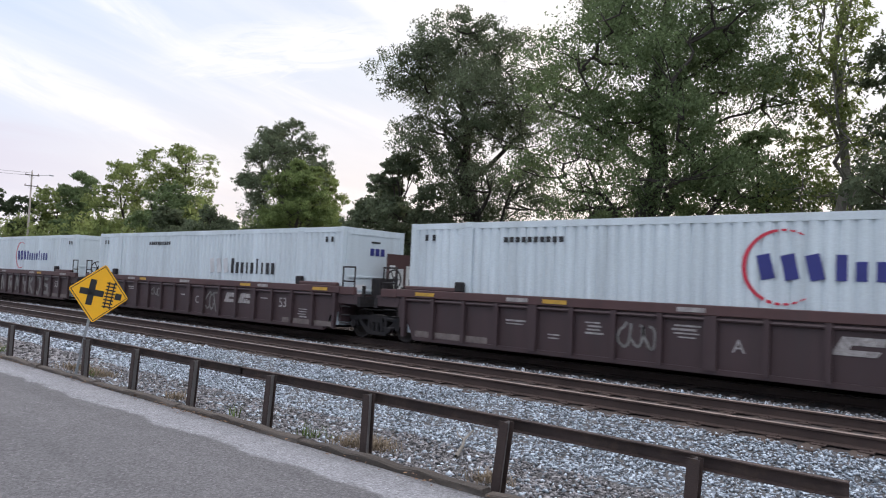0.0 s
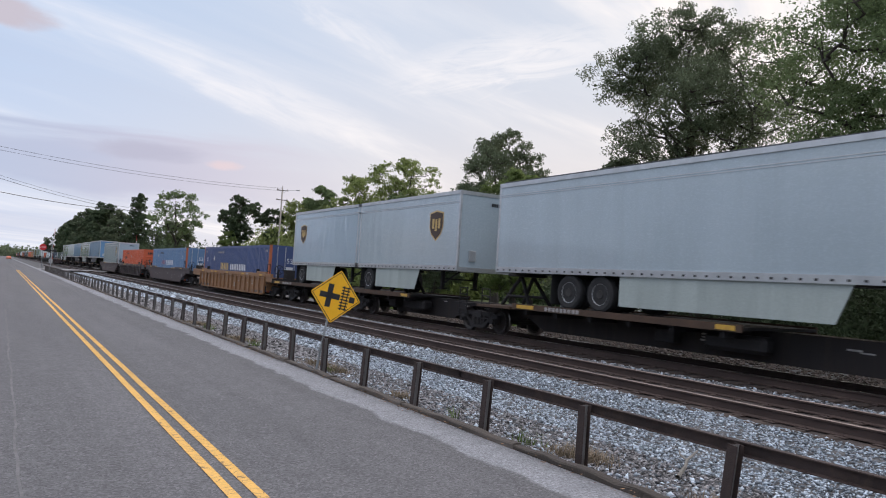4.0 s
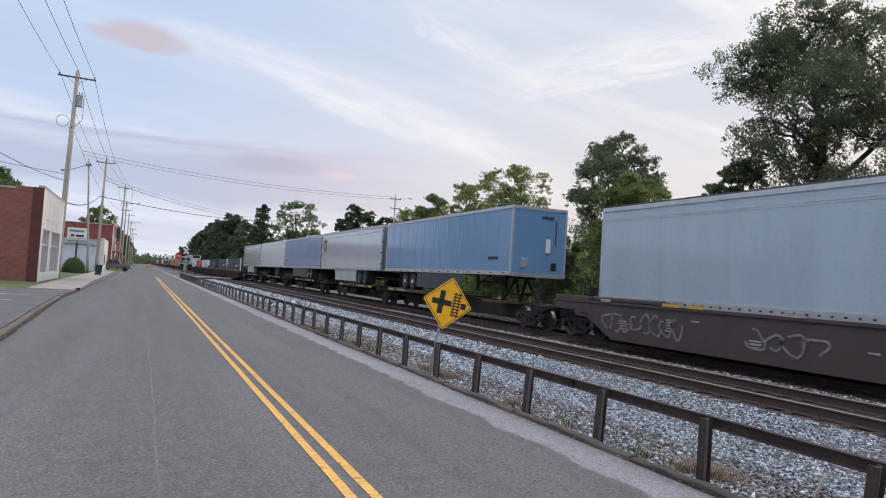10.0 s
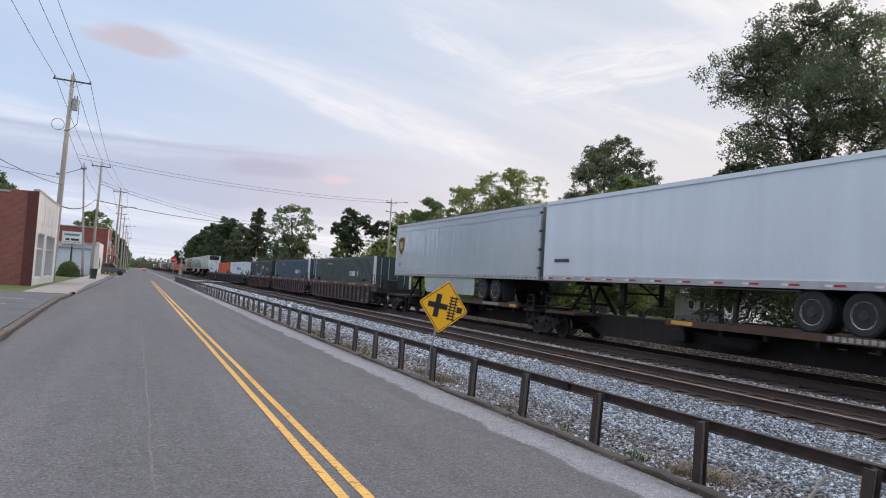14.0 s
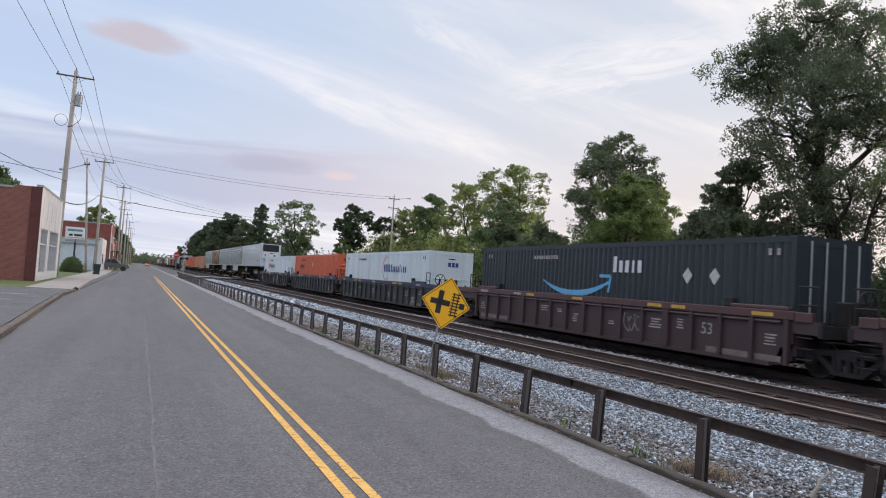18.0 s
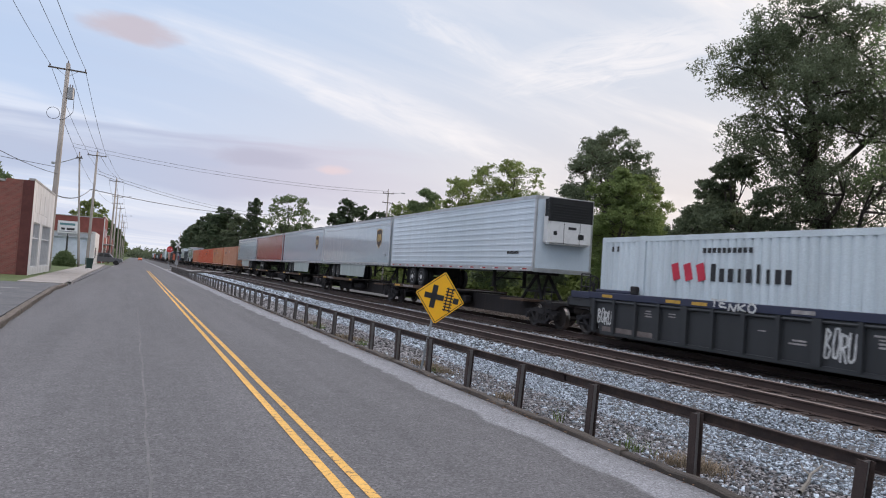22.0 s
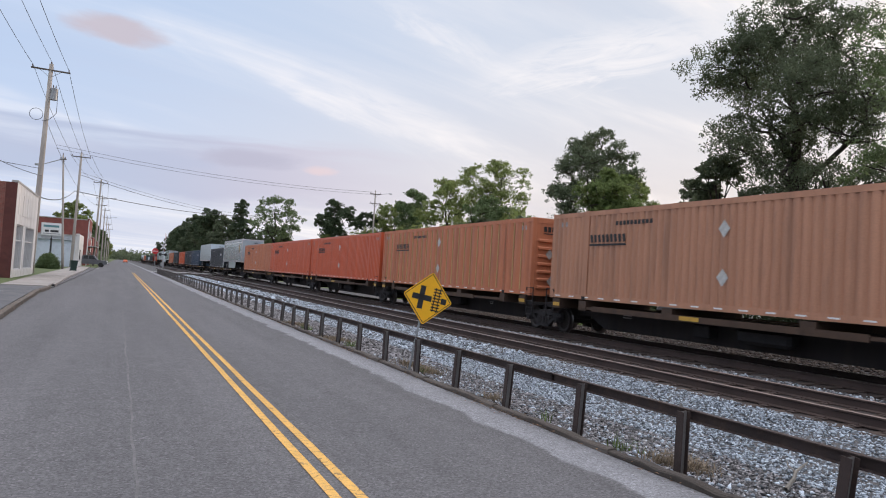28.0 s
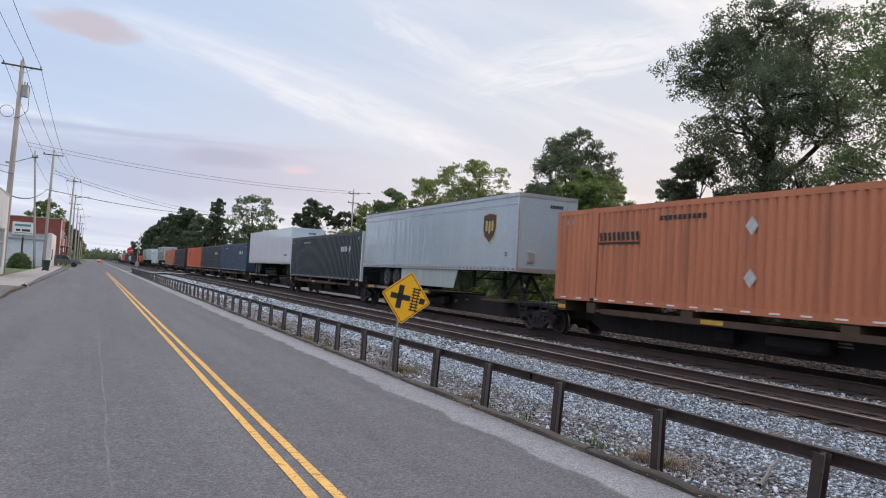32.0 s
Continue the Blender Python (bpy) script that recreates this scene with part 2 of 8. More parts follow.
    if cracks:
        y = op("ADD", op("MULTIPLY", sx.outputs[1], 6.5), ramp(tex("ShaderNodeTexNoise", 2.2, detail=3), 0.0, 1.0, 0.0, 5.0))
        y = op("ADD", y, ramp(tex("ShaderNodeTexNoise", 25, detail=3), 0, 1, 0, 0.35))
        col = mix(ramp(op("FRACT", y, 0.0), 0.05, 0.10, 0.8, 0.0), col, (0.16, 0.11, 0.07))
        col = mix(ramp(tex("ShaderNodeTexNoise", 18, detail=8), 0.56, 0.72, 0.0, 0.55), col, (0.22, 0.18, 0.14))
    hs = n.new("ShaderNodeHueSaturation")
    put(hs.inputs["Color"], col)
    l.new(op("MULTIPLY", speck if not cracks else ramp(grain, 0.3, 0.7, 0.8, 1.2), wear), hs.inputs["Value"])
    l.new(hs.outputs[0], b.inputs["Base Color"])
    l.new(ramp(grain, 0.3, 0.7, 0.75, 0.98), b.inputs["Roughness"])
    b.inputs["Specular IOR Level"].default_value = 0.35
    bp = n.new("ShaderNodeBump")
    bp.inputs["Strength"].default_value, bp.inputs["Distance"].default_value = 0.6, 0.008
    l.new(op("ADD", cell.outputs[0], grain), bp.inputs["Height"])
    l.new(bp.outputs[0], b.inputs["Normal"])
    return m


M_asphalt = road_material("worn_asphalt", (0.116, 0.113, 0.117), pale=(0.222, 0.224, 0.238))
M_yellow = road_material("yellow_road_paint", (0.68, 0.40, 0.11), cracks=True)
M_seam = mat("pale_seam", (0.142, 0.138, 0.140), 0.95, var=0.3, scale=3, stain=(0.13, 0.122, 0.12), amt=1.0)
M_timber = mat("rotted_grey_timber", (0.082, 0.068, 0.057), 0.95, var=0.35, scale=2.0, fine=30, bump=0.8, stain=(0.17, 0.155, 0.14), amt=0.6, streak=(1, 0.1, 1), rnd=0.25)
M_litter = mat("brown_leaf_litter", (0.16, 0.095, 0.055), 0.95, var=0.3, island=0.6, bump=0)
M_whiteline = mat("worn_white_paint", (0.30, 0.29, 0.285), 0.85, var=0.25, scale=2, fine=60, stain=(0.18, 0.17, 0.17), amt=0.8)
M_concrete = mat("concrete", (0.29, 0.265, 0.245), 0.9, var=0.14, scale=0.9, fine=60, bump=0.25, stain=(0.22, 0.20, 0.18), amt=0.5, rnd=0.08)
M_grass = mat("grass_ground", (0.075, 0.105, 0.03), 0.95, var=0.35, scale=0.5, fine=25, bump=0.6, stain=(0.14, 0.12, 0.06), amt=0.6)
M_blade = mat("grass_blades", (0.10, 0.15, 0.035), 0.8, var=0.3, island=0.4, bump=0, sheer=0.3)
M_dry = mat("dry_weeds", (0.21, 0.165, 0.115), 0.9, var=0.2, island=0.35, bump=0, sheer=0.25)
M_dirt = mat("dirt_and_debris", (0.13, 0.105, 0.085), 0.95, var=0.35, scale=3, fine=60, bump=0.8, stain=(0.06, 0.05, 0.045), amt=0.7)
M_bed = mat("ballast_bed", (0.085, 0.083, 0.084), 0.95, var=0.5, scale=9, fine=28, bump=1.0, stain=(0.09, 0.085, 0.08), amt=0.7)
M_stone = mat("ballast_stone", (0.330, 0.374, 0.420), 0.85, var=0.18, scale=6, fine=70, bump=0.3, island=0.80)
M_stonebrown = mat("dusty_brown_stone", (0.215, 0.207, 0.210), 0.9, var=0.2, scale=6, fine=70, bump=0.3, island=0.8)
M_crib = mat("brown_ballast_fines", (0.048, 0.038, 0.035), 0.95, var=0.3, scale=3, fine=40, bump=0.8, stain=(0.05, 0.04, 0.034), amt=0.6)
M_tie = mat("creosoted_timber", (0.048, 0.034, 0.027), 0.9, var=0.35, scale=2.5, fine=50, bump=0.5, rnd=0.25, stain=(0.075, 0.055, 0.043), amt=0.4)
M_railside = mat("rusty_rail_steel", (0.060, 0.040, 0.034), 0.75, 0.2, var=0.25, scale=1.2, fine=60, bump=0.3)
M_railhead = mat("polished_rail_head", (0.50, 0.46, 0.43), 0.28, 1.0, var=0.15, scale=2, bump=0.05)
M_guard = mat("weathered_brown_steel", (0.055, 0.038, 0.034), 0.7, 0.25, var=0.30, scale=2.2, fine=70, bump=0.35, stain=(0.13, 0.085, 0.06), amt=0.45)
# grey of the bolts and of the post webs, with their lit look
M_postgrey = mat("lit_grey_web_and_bolts", (0.22, 0.21, 0.20), 0.6, 0.4, var=0.3, scale=3, stain=RUST, amt=0.7, streak=True)

# ---------------------------------------------------------------- geometry helpers
CACHE = {}
R = random.Random(7)
NR = np.random.default_rng(11)


def bm_mesh(name, bm, material, smooth=False):
    bmesh.ops.recalc_face_normals(bm, faces=bm.faces)
    me = bpy.data.meshes.new(name)
    bm.to_mesh(me)
    bm.free()
    me.materials.append(material)
    if smooth:
        me.shade_smooth()
    return me


def np_mesh(name, verts, quads, material, smooth=False):
    """A mesh from arrays: verts (n, 3), faces (m, 3 or 4)."""
    verts, quads = np.asarray(verts, np.float32), np.asarray(quads, np.int32)
    me, k = bpy.data.meshes.new(name), quads.shape[1]
    me.vertices.add(len(verts))
    me.vertices.foreach_set("co", verts.ravel())
    me.loops.add(quads.size)
    me.loops.foreach_set("vertex_index", quads.ravel())
    me.polygons.add(len(quads))
    me.polygons.foreach_set("loop_start", np.arange(0, quads.size, k, dtype=np.int32))
    me.update(calc_edges=True)
    me.materials.append(material)
    if smooth:
        me.shade_smooth()
    return me


def piece(name, me, parent=None, m=None, label=""):
    ob = new(name, me)
    if parent is not None:
        ob.parent = parent
    if m is not None:
        ob.matrix_basis = m
    if label:
        tagged(ob, label)
    return ob


def part(name, bm, material, parent, label="", smooth=False):
    return piece(name, bm_mesh(name, bm, material, smooth), parent, None, label)


def box(bm, x0, x1, y0, y1, z0, z1, m=None):
    vs = [Vector((x, y, z)) for x in (x0, x1) for y in (y0, y1) for z in (z0, z1)]
    if m is not None:
        vs = [m @ v for v in vs]
    v = [bm.verts.new(p) for p in vs]
    for f in ((0, 1, 3, 2), (4, 6, 7, 5), (0, 4, 5, 1), (2, 3, 7, 6), (0, 2, 6, 4), (1, 5, 7, 3)):
        bm.faces.new([v[i] for i in f])


def bar(bm, a, b, w, h=None):
    """A square bar from a to b."""
    a, b = Vector(a), Vector(b)
    h = h or w
    q = (b - a).to_track_quat("Y", "Z").to_matrix().to_4x4()
    box(bm, -w / 2, w / 2, 0, (b - a).length, -h / 2, h / 2, Matrix.Translation(a) @ q)


def tube(bm, a, b, r, r2=None, seg=10, caps=True):
    a, b = Vector(a), Vector(b)
    r2 = r if r2 is None else r2
    q = (b - a).to_track_quat("Z", "Y").to_matrix()
    rings = []
    for p, rr in ((a, r), (b, r2)):
        rings.append([bm.verts.new(p + q @ Vector((rr * math.cos(2 * math.pi * i / seg), rr * math.sin(2 * math.pi * i / seg), 0))) for i in range(seg)])
    for i in range(seg):
        bm.faces.new([rings[0][i], rings[0][(i + 1) % seg], rings[1][(i + 1) % seg], rings[1][i]])
    if caps:
        bm.faces.new(rings[0][::-1])
        bm.faces.new(rings[1])


def pipe(bm, pts, r0, r1=None, seg=6):
    """One continuous tapering tube along points."""
    r1, prev, n = r0 if r1 is None else r1, None, len(pts) - 1
    for i, p in enumerate(pts):
        p = Vector(p)
        d = (Vector(pts[min(i + 1, n)]) - Vector(pts[max(i - 1, 0)])).to_track_quat("Z", "Y").to_matrix()
        r = r0 + (r1 - r0) * i / n
        ring = [bm.verts.new(p + d @ Vector((r * math.cos(2 * math.pi * k / seg), r * math.sin(2 * math.pi * k / seg), 0))) for k in range(seg)]
        if prev:
            for k in range(seg):
                bm.faces.new([prev[k], prev[(k + 1) % seg], ring[(k + 1) % seg], ring[k]])
        prev = ring


def plate(bm, pts, n0, n1, axis):
    """An outline, in the plane across the axis, made solid from n0 to n1 along it."""
    def put(p, n):
        return {"x": (n, p[0], p[1]), "y": (p[0], n, p[1]), "z": (p[0], p[1], n)}[axis]
    a = [bm.verts.new(put(p, n0)) for p in pts]
    b = [bm.verts.new(put(p, n1)) for p in pts]
    bm.faces.new(a)
    bm.faces.new(b[::-1])
    for i in range(len(pts)):
        j = (i + 1) % len(pts)
        bm.faces.new([a[i], a[j], b[j], b[i]])


def lathe(bm, prof, seg=20, m=None):
    """Turn a profile of (radius, height) about z."""
    m = m or Matrix.Identity(4)
    rings = [[bm.verts.new(m @ Vector((r * math.cos(2 * math.pi * i / seg), r * math.sin(2 * math.pi * i / seg), z))) for i in range(seg)] for r, z in prof]
    for a, b in zip(rings, rings[1:]):
        for i in range(seg):
            bm.faces.new([a[i], a[(i + 1) % seg], b[(i + 1) % seg], b[i]])
    bm.faces.new(rings[0][::-1])
    bm.faces.new(rings[-1])


def blk(name, parent, material, x0, x1, y0, y1, z0, z1, label="", bevel=0.0):
    """One box part; boxes of one size and material share a mesh."""
    s = tuple(round(abs(v), 3) for v in (x1 - x0, y1 - y0, z1 - z0))
    key = ("box", s, material.name, bevel)
    if key not in CACHE:
        bm = bmesh.new()
        box(bm, -s[0] / 2, s[0] / 2, -s[1] / 2, s[1] / 2, -s[2] / 2, s[2] / 2)
        if bevel:
            bmesh.ops.bevel(bm, geom=bm.edges[:], offset=bevel, segments=1, affect="EDGES")
        CACHE[key] = bm_mesh(name, bm, material)
    return piece(name, CACHE[key], parent, pose((x0 + x1) / 2, (y0 + y1) / 2, (z0 + z1) / 2), label)


def rod(name, parent, material, a, b, r, seg=8, label=""):
    a, b = Vector(a), Vector(b)
    key = ("rod", round((b - a).length, 3), r, seg, material.name)
    if key not in CACHE:
        bm = bmesh.new()
        tube(bm, (0, 0, 0), (0, 0, (b - a).length), r, seg=seg)
        CACHE[key] = bm_mesh(name, bm, material, False)
    return piece(name, CACHE[key], parent, Matrix.Translation(a) @ (b - a).to_track_quat("Z", "Y").to_matrix().to_4x4(), label)


def made(key, maker):
    if key not in CACHE:
        CACHE[key] = maker()
    return CACHE[key]


def empty(name, m=None):
    ob = new(name)
    ob.empty_display_size = 0.3
    if m is not None:
        ob.matrix_basis = m
    return ob


def words(text, size, material, depth=0.004):
    """Lettering as a mesh in the x-z plane, facing -y, centred."""
    def maker():
        cu = bpy.data.curves.new("lettering", "FONT")
        cu.body, cu.size, cu.extrude, cu.align_x, cu.align_y = text, size, depth, "CENTER", "CENTER"
        ob = new("lettering", cu)
        me = bpy.data.meshes.new_from_object(ob.evaluated_get(bpy.context.evaluated_depsgraph_get()))
        bpy.data.objects.remove(ob)
        me.transform(pose(0, 0, 0, 90, 0, 0))
        me.materials.clear()
        me.materials.append(material)
        return me
    return made(("words", text, size, material.name), maker)


# ---------------------------------------------------------------- ground, road, ballast
RAIL = 0.11                    # top of the rails above the road
NEAR, FAR = 11.0, 15.1         # centre lines of the two tracks
GUARD = 5.15                   # line of the guard rail
ROAD_L, ROAD_R = -3.15, 4.95


def sheet(name, xs, zs, ys, material, jitter=0.0):
    """A strip along the road with a cross profile, of some thickness below."""
    v, q = [], []
    for y in ys:
        for x, z in zip(xs, zs):
            v.append((x, y, z + (R.uniform(-jitter, jitter) if jitter else 0)))
    w = len(xs)
    for j in range(len(ys) - 1):
        for i in range(w - 1):
            a = j * w + i
            q.append((a, a + 1, a + w + 1, a + w))
    me = np_mesh(name, v, q, material)
    return me


far_y = [-400, -60, 0, 40, 80, 140, 220, 400, 900, 2500]
ground = piece("ground", sheet("ground", [-2500, -200, -40, -8.5, -3.2, -3.0, 4.7, 5.6, 7.4, 20.0, 24.0, 60, 300, 2500],
                               [-0.05, 0.0, 0.05, 0.06, 0.02, -0.22, -0.22, -0.36, -0.50, -0.50, -0.25, -0.15, 0.0, 0.0], far_y, M_grass))
tagged(ground, "flat grassy ground beside the road and railway", "ground", kind="structure")

ys = [-60 + i * 2.0 for i in range(90)] + [120 + 20 * i for i in range(25)] + [900, 2500]
road = piece("road", sheet("road", [ROAD_L, -1.5, 0.5, 2.0, 3.6, 4.3, 4.6, 4.95, 5.02], [-0.03, 0.0, 0.015, 0.02, 0.0, -0.015, -0.024, -0.045, -0.30], ys, M_asphalt))
tagged(road, "worn grey asphalt two-lane road with a pale dusty edge", "road", kind="structure")
for k, x in enumerate((1.637, 1.837)):
    v, q = [], []
    for j, y in enumerate([-30 + i for i in range(128)]):
        w = R.uniform(-0.004, 0.004)
        v += [(x + w - 0.045, y, 0.026), (x + w + 0.045, y, 0.026)]
        if j:
            a = 2 * j - 2
            q.append((a, a + 1, a + 3, a + 2))
    tagged(piece("yellow_line", np_mesh("yellow_line", v, q, M_yellow)), "solid yellow centre line painted on asphalt", "road marking", "double yellow line", "structure")
v, q = [], []
for j, y in enumerate([5 + i * 0.5 for i in range(44)]):
    w = R.uniform(-0.02, 0.02)
    h_ = 0.5 * (0.012 + R.uniform(0, 0.02))
    v += [(0.25 + w - h_, y, 0.0172), (0.25 + w + h_, y, 0.0174)]
    if j:
        a = 2 * j - 2
        q.append((a, a + 1, a + 3, a + 2))
tagged(piece("pavement_seam", np_mesh("pavement_seam", v, q, M_seam)), "thin pale seam in the asphalt lane", "road seam", kind="structure")

# ballast bed under both tracks, with stones on it
BX = [5.0, 5.5, 6.4, 7.6, 8.7, 9.35, 9.85, 10.0, 12.0, 12.4, 13.0, 13.5, 16.9, 17.6, 21.0, 23.5]
BZ = [-0.10, -0.16, -0.26, -0.28, -0.21, -0.125, -0.10, -0.15, -0.15, -0.11, -0.10, -0.13, -0.14, -0.16, -0.20, -0.42]
bed = piece("ballast_bed", sheet("ballast_bed", BX, BZ, [-60 + i * 1.0 for i in range(200)] + [145 + 20 * i for i in range(20)] + [900, 2500], M_bed, 0.02))
tagged(bed, "grey crushed-stone bed under the railway tracks", "ballast", kind="structure")


def bed_z(x):
    return np.interp(x, BX, BZ)


M_cribstone = mat("rusty_brown_stone", (0.068, 0.052, 0.044), 0.9, var=0.2, scale=6, fine=70, bump=0.3, island=0.5)


def stones(name, x0, x1, y0, y1, per_m2, lo, hi, material=None):
    n = int((x1 - x0) * (y1 - y0) * per_m2)
    x, y = NR.uniform(x0, x1, n), NR.uniform(y0, y1, n)
    s = NR.uniform(lo, hi, (n, 1, 1)) * NR.uniform(0.6, 1.25, (n, 1, 3)) * np.array([1.45, 0.95, 0.62])
    corner = np.array([[1, 0, 0], [-1, 0, 0], [0, 1, 0], [0, -1, 0], [0, 0, 1], [0, 0, -1]], float) * 1.4
    p = corner[None] * s * NR.uniform(0.65, 1.1, (n, 6, 1))
    p += NR.normal(0, 0.30, (n, 6, 3)) * s
    a, b = NR.uniform(0, 6.283, n), NR.normal(0, 0.75, n)
    ca, sa, cb, sb = np.cos(a), np.sin(a), np.cos(b), np.sin(b)
    px, py, pz = p[..., 0], p[..., 1], p[..., 2]
    py, pz = py * cb[:, None] - pz * sb[:, None], py * sb[:, None] + pz * cb[:, None]
    px, py = px * ca[:, None] - py * sa[:, None], px * sa[:, None] + py * ca[:, None]
    z = bed_z(x) + s[:, 0, 2] * 0.35 + NR.uniform(-0.01, 0.025, n)
    v = np.stack([px + x[:, None], py + y[:, None], pz + z[:, None]], -1).reshape(-1, 3)
    f = np.array([(0, 2, 4), (2, 1, 4), (1, 3, 4), (3, 0, 4), (2, 0, 5), (1, 2, 5), (3, 1, 5), (0, 3, 5)])
    q = (np.arange(n)[:, None, None] * 6 + f[None]).reshape(-1, 3)
    return np_mesh(name, v, q, material or M_stone)


for args in ((7.0, 9.86, 0.7, 16, 880, 0.0085, 0.021), (7.2, 9.86, 16, 40, 230, 0.016, 0.036), (7.2, 9.86, 40, 110, 34, 0.04, 0.075), (5.4, 7.2, 40, 110, 34, 0.04, 0.075, M_stonebrown), (10.0, 12.0, -2, 30, 130, 0.010, 0.022, M_cribstone),
             (5.35, 7.0, 0.5, 16, 740, 0.0085, 0.0205, M_stonebrown), (5.35, 7.2, 16, 40, 200, 0.018, 0.036, M_stonebrown), (5.35, 7.0, 0.5, 16, 90, 0.014, 0.028),
             (12.2, 13.75, -2, 40, 130, 0.014, 0.030, M_stonebrown), (12.2, 13.75, -2, 40, 70, 0.016, 0.032), (16.6, 20.8, 0, 45, 50, 0.03, 0.055, M_cribstone), (16.6, 17.4, 0, 45, 50, 0.025, 0.045, M_stonebrown)):
    tagged(piece("ballast_stones", stones("ballast_stones", *args)), "loose grey and whitish crushed granite ballast", "gravel", kind="stuff")


# ---------------------------------------------------------------- tracks
for cx in (NEAR, FAR):
    fines = piece("crib_fines", sheet("crib_fines", [cx - 1.42, cx - 1.1, cx - 0.6, cx + 0.6, cx + 1.1, cx + 1.42], [-0.16, -0.098, -0.090, -0.090, -0.098, -0.16], [-60 + i * 0.7 for i in range(240)] + [120, 400, 900], M_crib, 0.010))
    tagged(fines, "brown dusty stone fines between the ties", "ballast", kind="structure")


def rail_mesh(y0, y1, head):
    prof = [(-0.07, -0.185), (0.07, -0.185), (0.07, -0.172), (0.012, -0.15), (0.010, -0.045), (0.036, -0.034), (0.036, -0.008), (0.026, 0.0),
            (-0.026, 0.0), (-0.036, -0.008), (-0.036, -0.034), (-0.010, -0.045), (-0.012, -0.15), (-0.07, -0.172)]
    bm = bmesh.new()
    plate(bm, prof, y0, y1, "y")
    me = bm_mesh("rail", bm, M_railside)
    me.materials.append(head)
    for p in me.polygons:
        if p.normal.z > 0.6 and p.center.z > -0.02:
            p.material_index = 1
    return me


M_dullhead = mat("dull_rail_head", (0.24, 0.19, 0.17), 0.45, 0.75, var=0.15, scale=2, bump=0.05)
for cx, head, track in ((NEAR, M_dullhead, "near track"), (FAR, M_railhead, "far track")):
    me = rail_mesh(-60, 900, head)
    for s in (-1, 1):
        tagged(piece("rail", me, None, pose(cx + s * 0.7525, 0, RAIL)), "rusty steel railway rail with a worn bright top", "rail", "rails of the " + track, "structure")


def tie_mesh(k):
    def maker():
        bm = bmesh.new()
        rr = random.Random(k)
        box(bm, -1.29 - rr.uniform(0, 0.05), 1.29 + rr.uniform(0, 0.05), -0.115, 0.115, -0.18, 0)
        bmesh.ops.bevel(bm, geom=bm.edges[:], offset=0.012, segments=1, affect="EDGES")
        return bm_mesh("tie", bm, M_tie)
    return made(("tie", k), maker)


def track_ties(cx, y0, n):
    for i in range(n):
        t = piece("railway_tie", tie_mesh(i % 5), None, pose(cx + R.uniform(-0.03, 0.03), y0 + 0.535 * i + R.uniform(-0.02, 0.02), RAIL - 0.19 + R.uniform(-0.008, 0.004), 0, 0, R.uniform(-0.6, 0.6)))
        tagged(t, "dark creosoted timber railway tie", "railway tie", "ties of the track", "structure")


bm = bmesh.new()
for cx in (NEAR, FAR):
    for i in range(230):
        for s in (-1, 1):
            x, y = cx + s * 0.7525, -2 + 0.535 * i
            box(bm, x - 0.18, x + 0.18, y - 0.09, y + 0.09, RAIL - 0.193, RAIL - 0.178)
            for d in (-0.1, 0.1):
                box(bm, x + d - 0.012, x + d + 0.012, y - 0.05, y - 0.025, RAIL - 0.18, RAIL - 0.155)
tagged(part("tie_plates", bm, M_railside, None), "rusty steel tie plates and spikes under the rails", "tie plates", kind="stuff")

# ---------------------------------------------------------------- guard rail
guard = empty("guard_rail", pose(GUARD, 0, 0))
tagged(guard, "low weathered brown steel guard rail on short posts beside the road", "guard rail")
STEP = 1.703


def post_mesh(k):
    def maker():
        rr = random.Random(40 + k)
        bm = bmesh.new()
        lean = pose(0, 0, 0, 0, rr.uniform(-3, 2), 0)
        h = 0.585
        f, t, c = 0.046, 0.046, 0.005
        i_ = t - 0.008
        plate(bm, [(-f, -t), (f, -t), (f, -i_), (c, -i_), (c, i_), (f, i_), (f, t), (-f, t), (-f, i_), (-c, i_), (-c, -i_), (-f, -i_)], -0.35, h, "z")
        bm.transform(lean)
        me = bm_mesh("post", bm, M_guard)
        me.materials.append(M_postgrey)
        # web paler than the flanges: grey weathering and light on it, set in colour
        for p in me.polygons:
            if abs(p.normal.x) > 0.9 and abs(p.center.x) < 0.02:
                p.material_index = 1
        return me
    return made(("gpost", k), maker)


for i in range(-2, 62):
    piece("post", post_mesh(i % 4), guard, pose(R.uniform(-0.015, 0.015), 5.40 + STEP * i, 0, R.uniform(-1.5, 1.5), R.uniform(-4.5, -1.0), 90 + R.uniform(-3, 3)))
    if i < 14:
        blk("bolt", guard, M_postgrey, -0.050, -0.040, 5.40 + STEP * i - 0.012 + 0.03, 5.40 + STEP * i + 0.012 + 0.03, 0.44, 0.46)
beam = [(0.0, 0.60), (0.062, 0.60), (0.062, 0.590), (0.052, 0.588), (0.052, 0.500), (0.062, 0.498), (0.062, 0.488), (0.0, 0.488), (0.0, 0.498), (0.044, 0.502), (0.044, 0.586), (0.0, 0.590)]
y = 1.0
while y < 112:
    L = STEP * 4
    bm = bmesh.new()
    plate(bm, [(p + 0.060, z) for p, z in beam], y, y + L + 0.05, "y")
    b = part("beam", bm, M_guard, guard)
    y += L
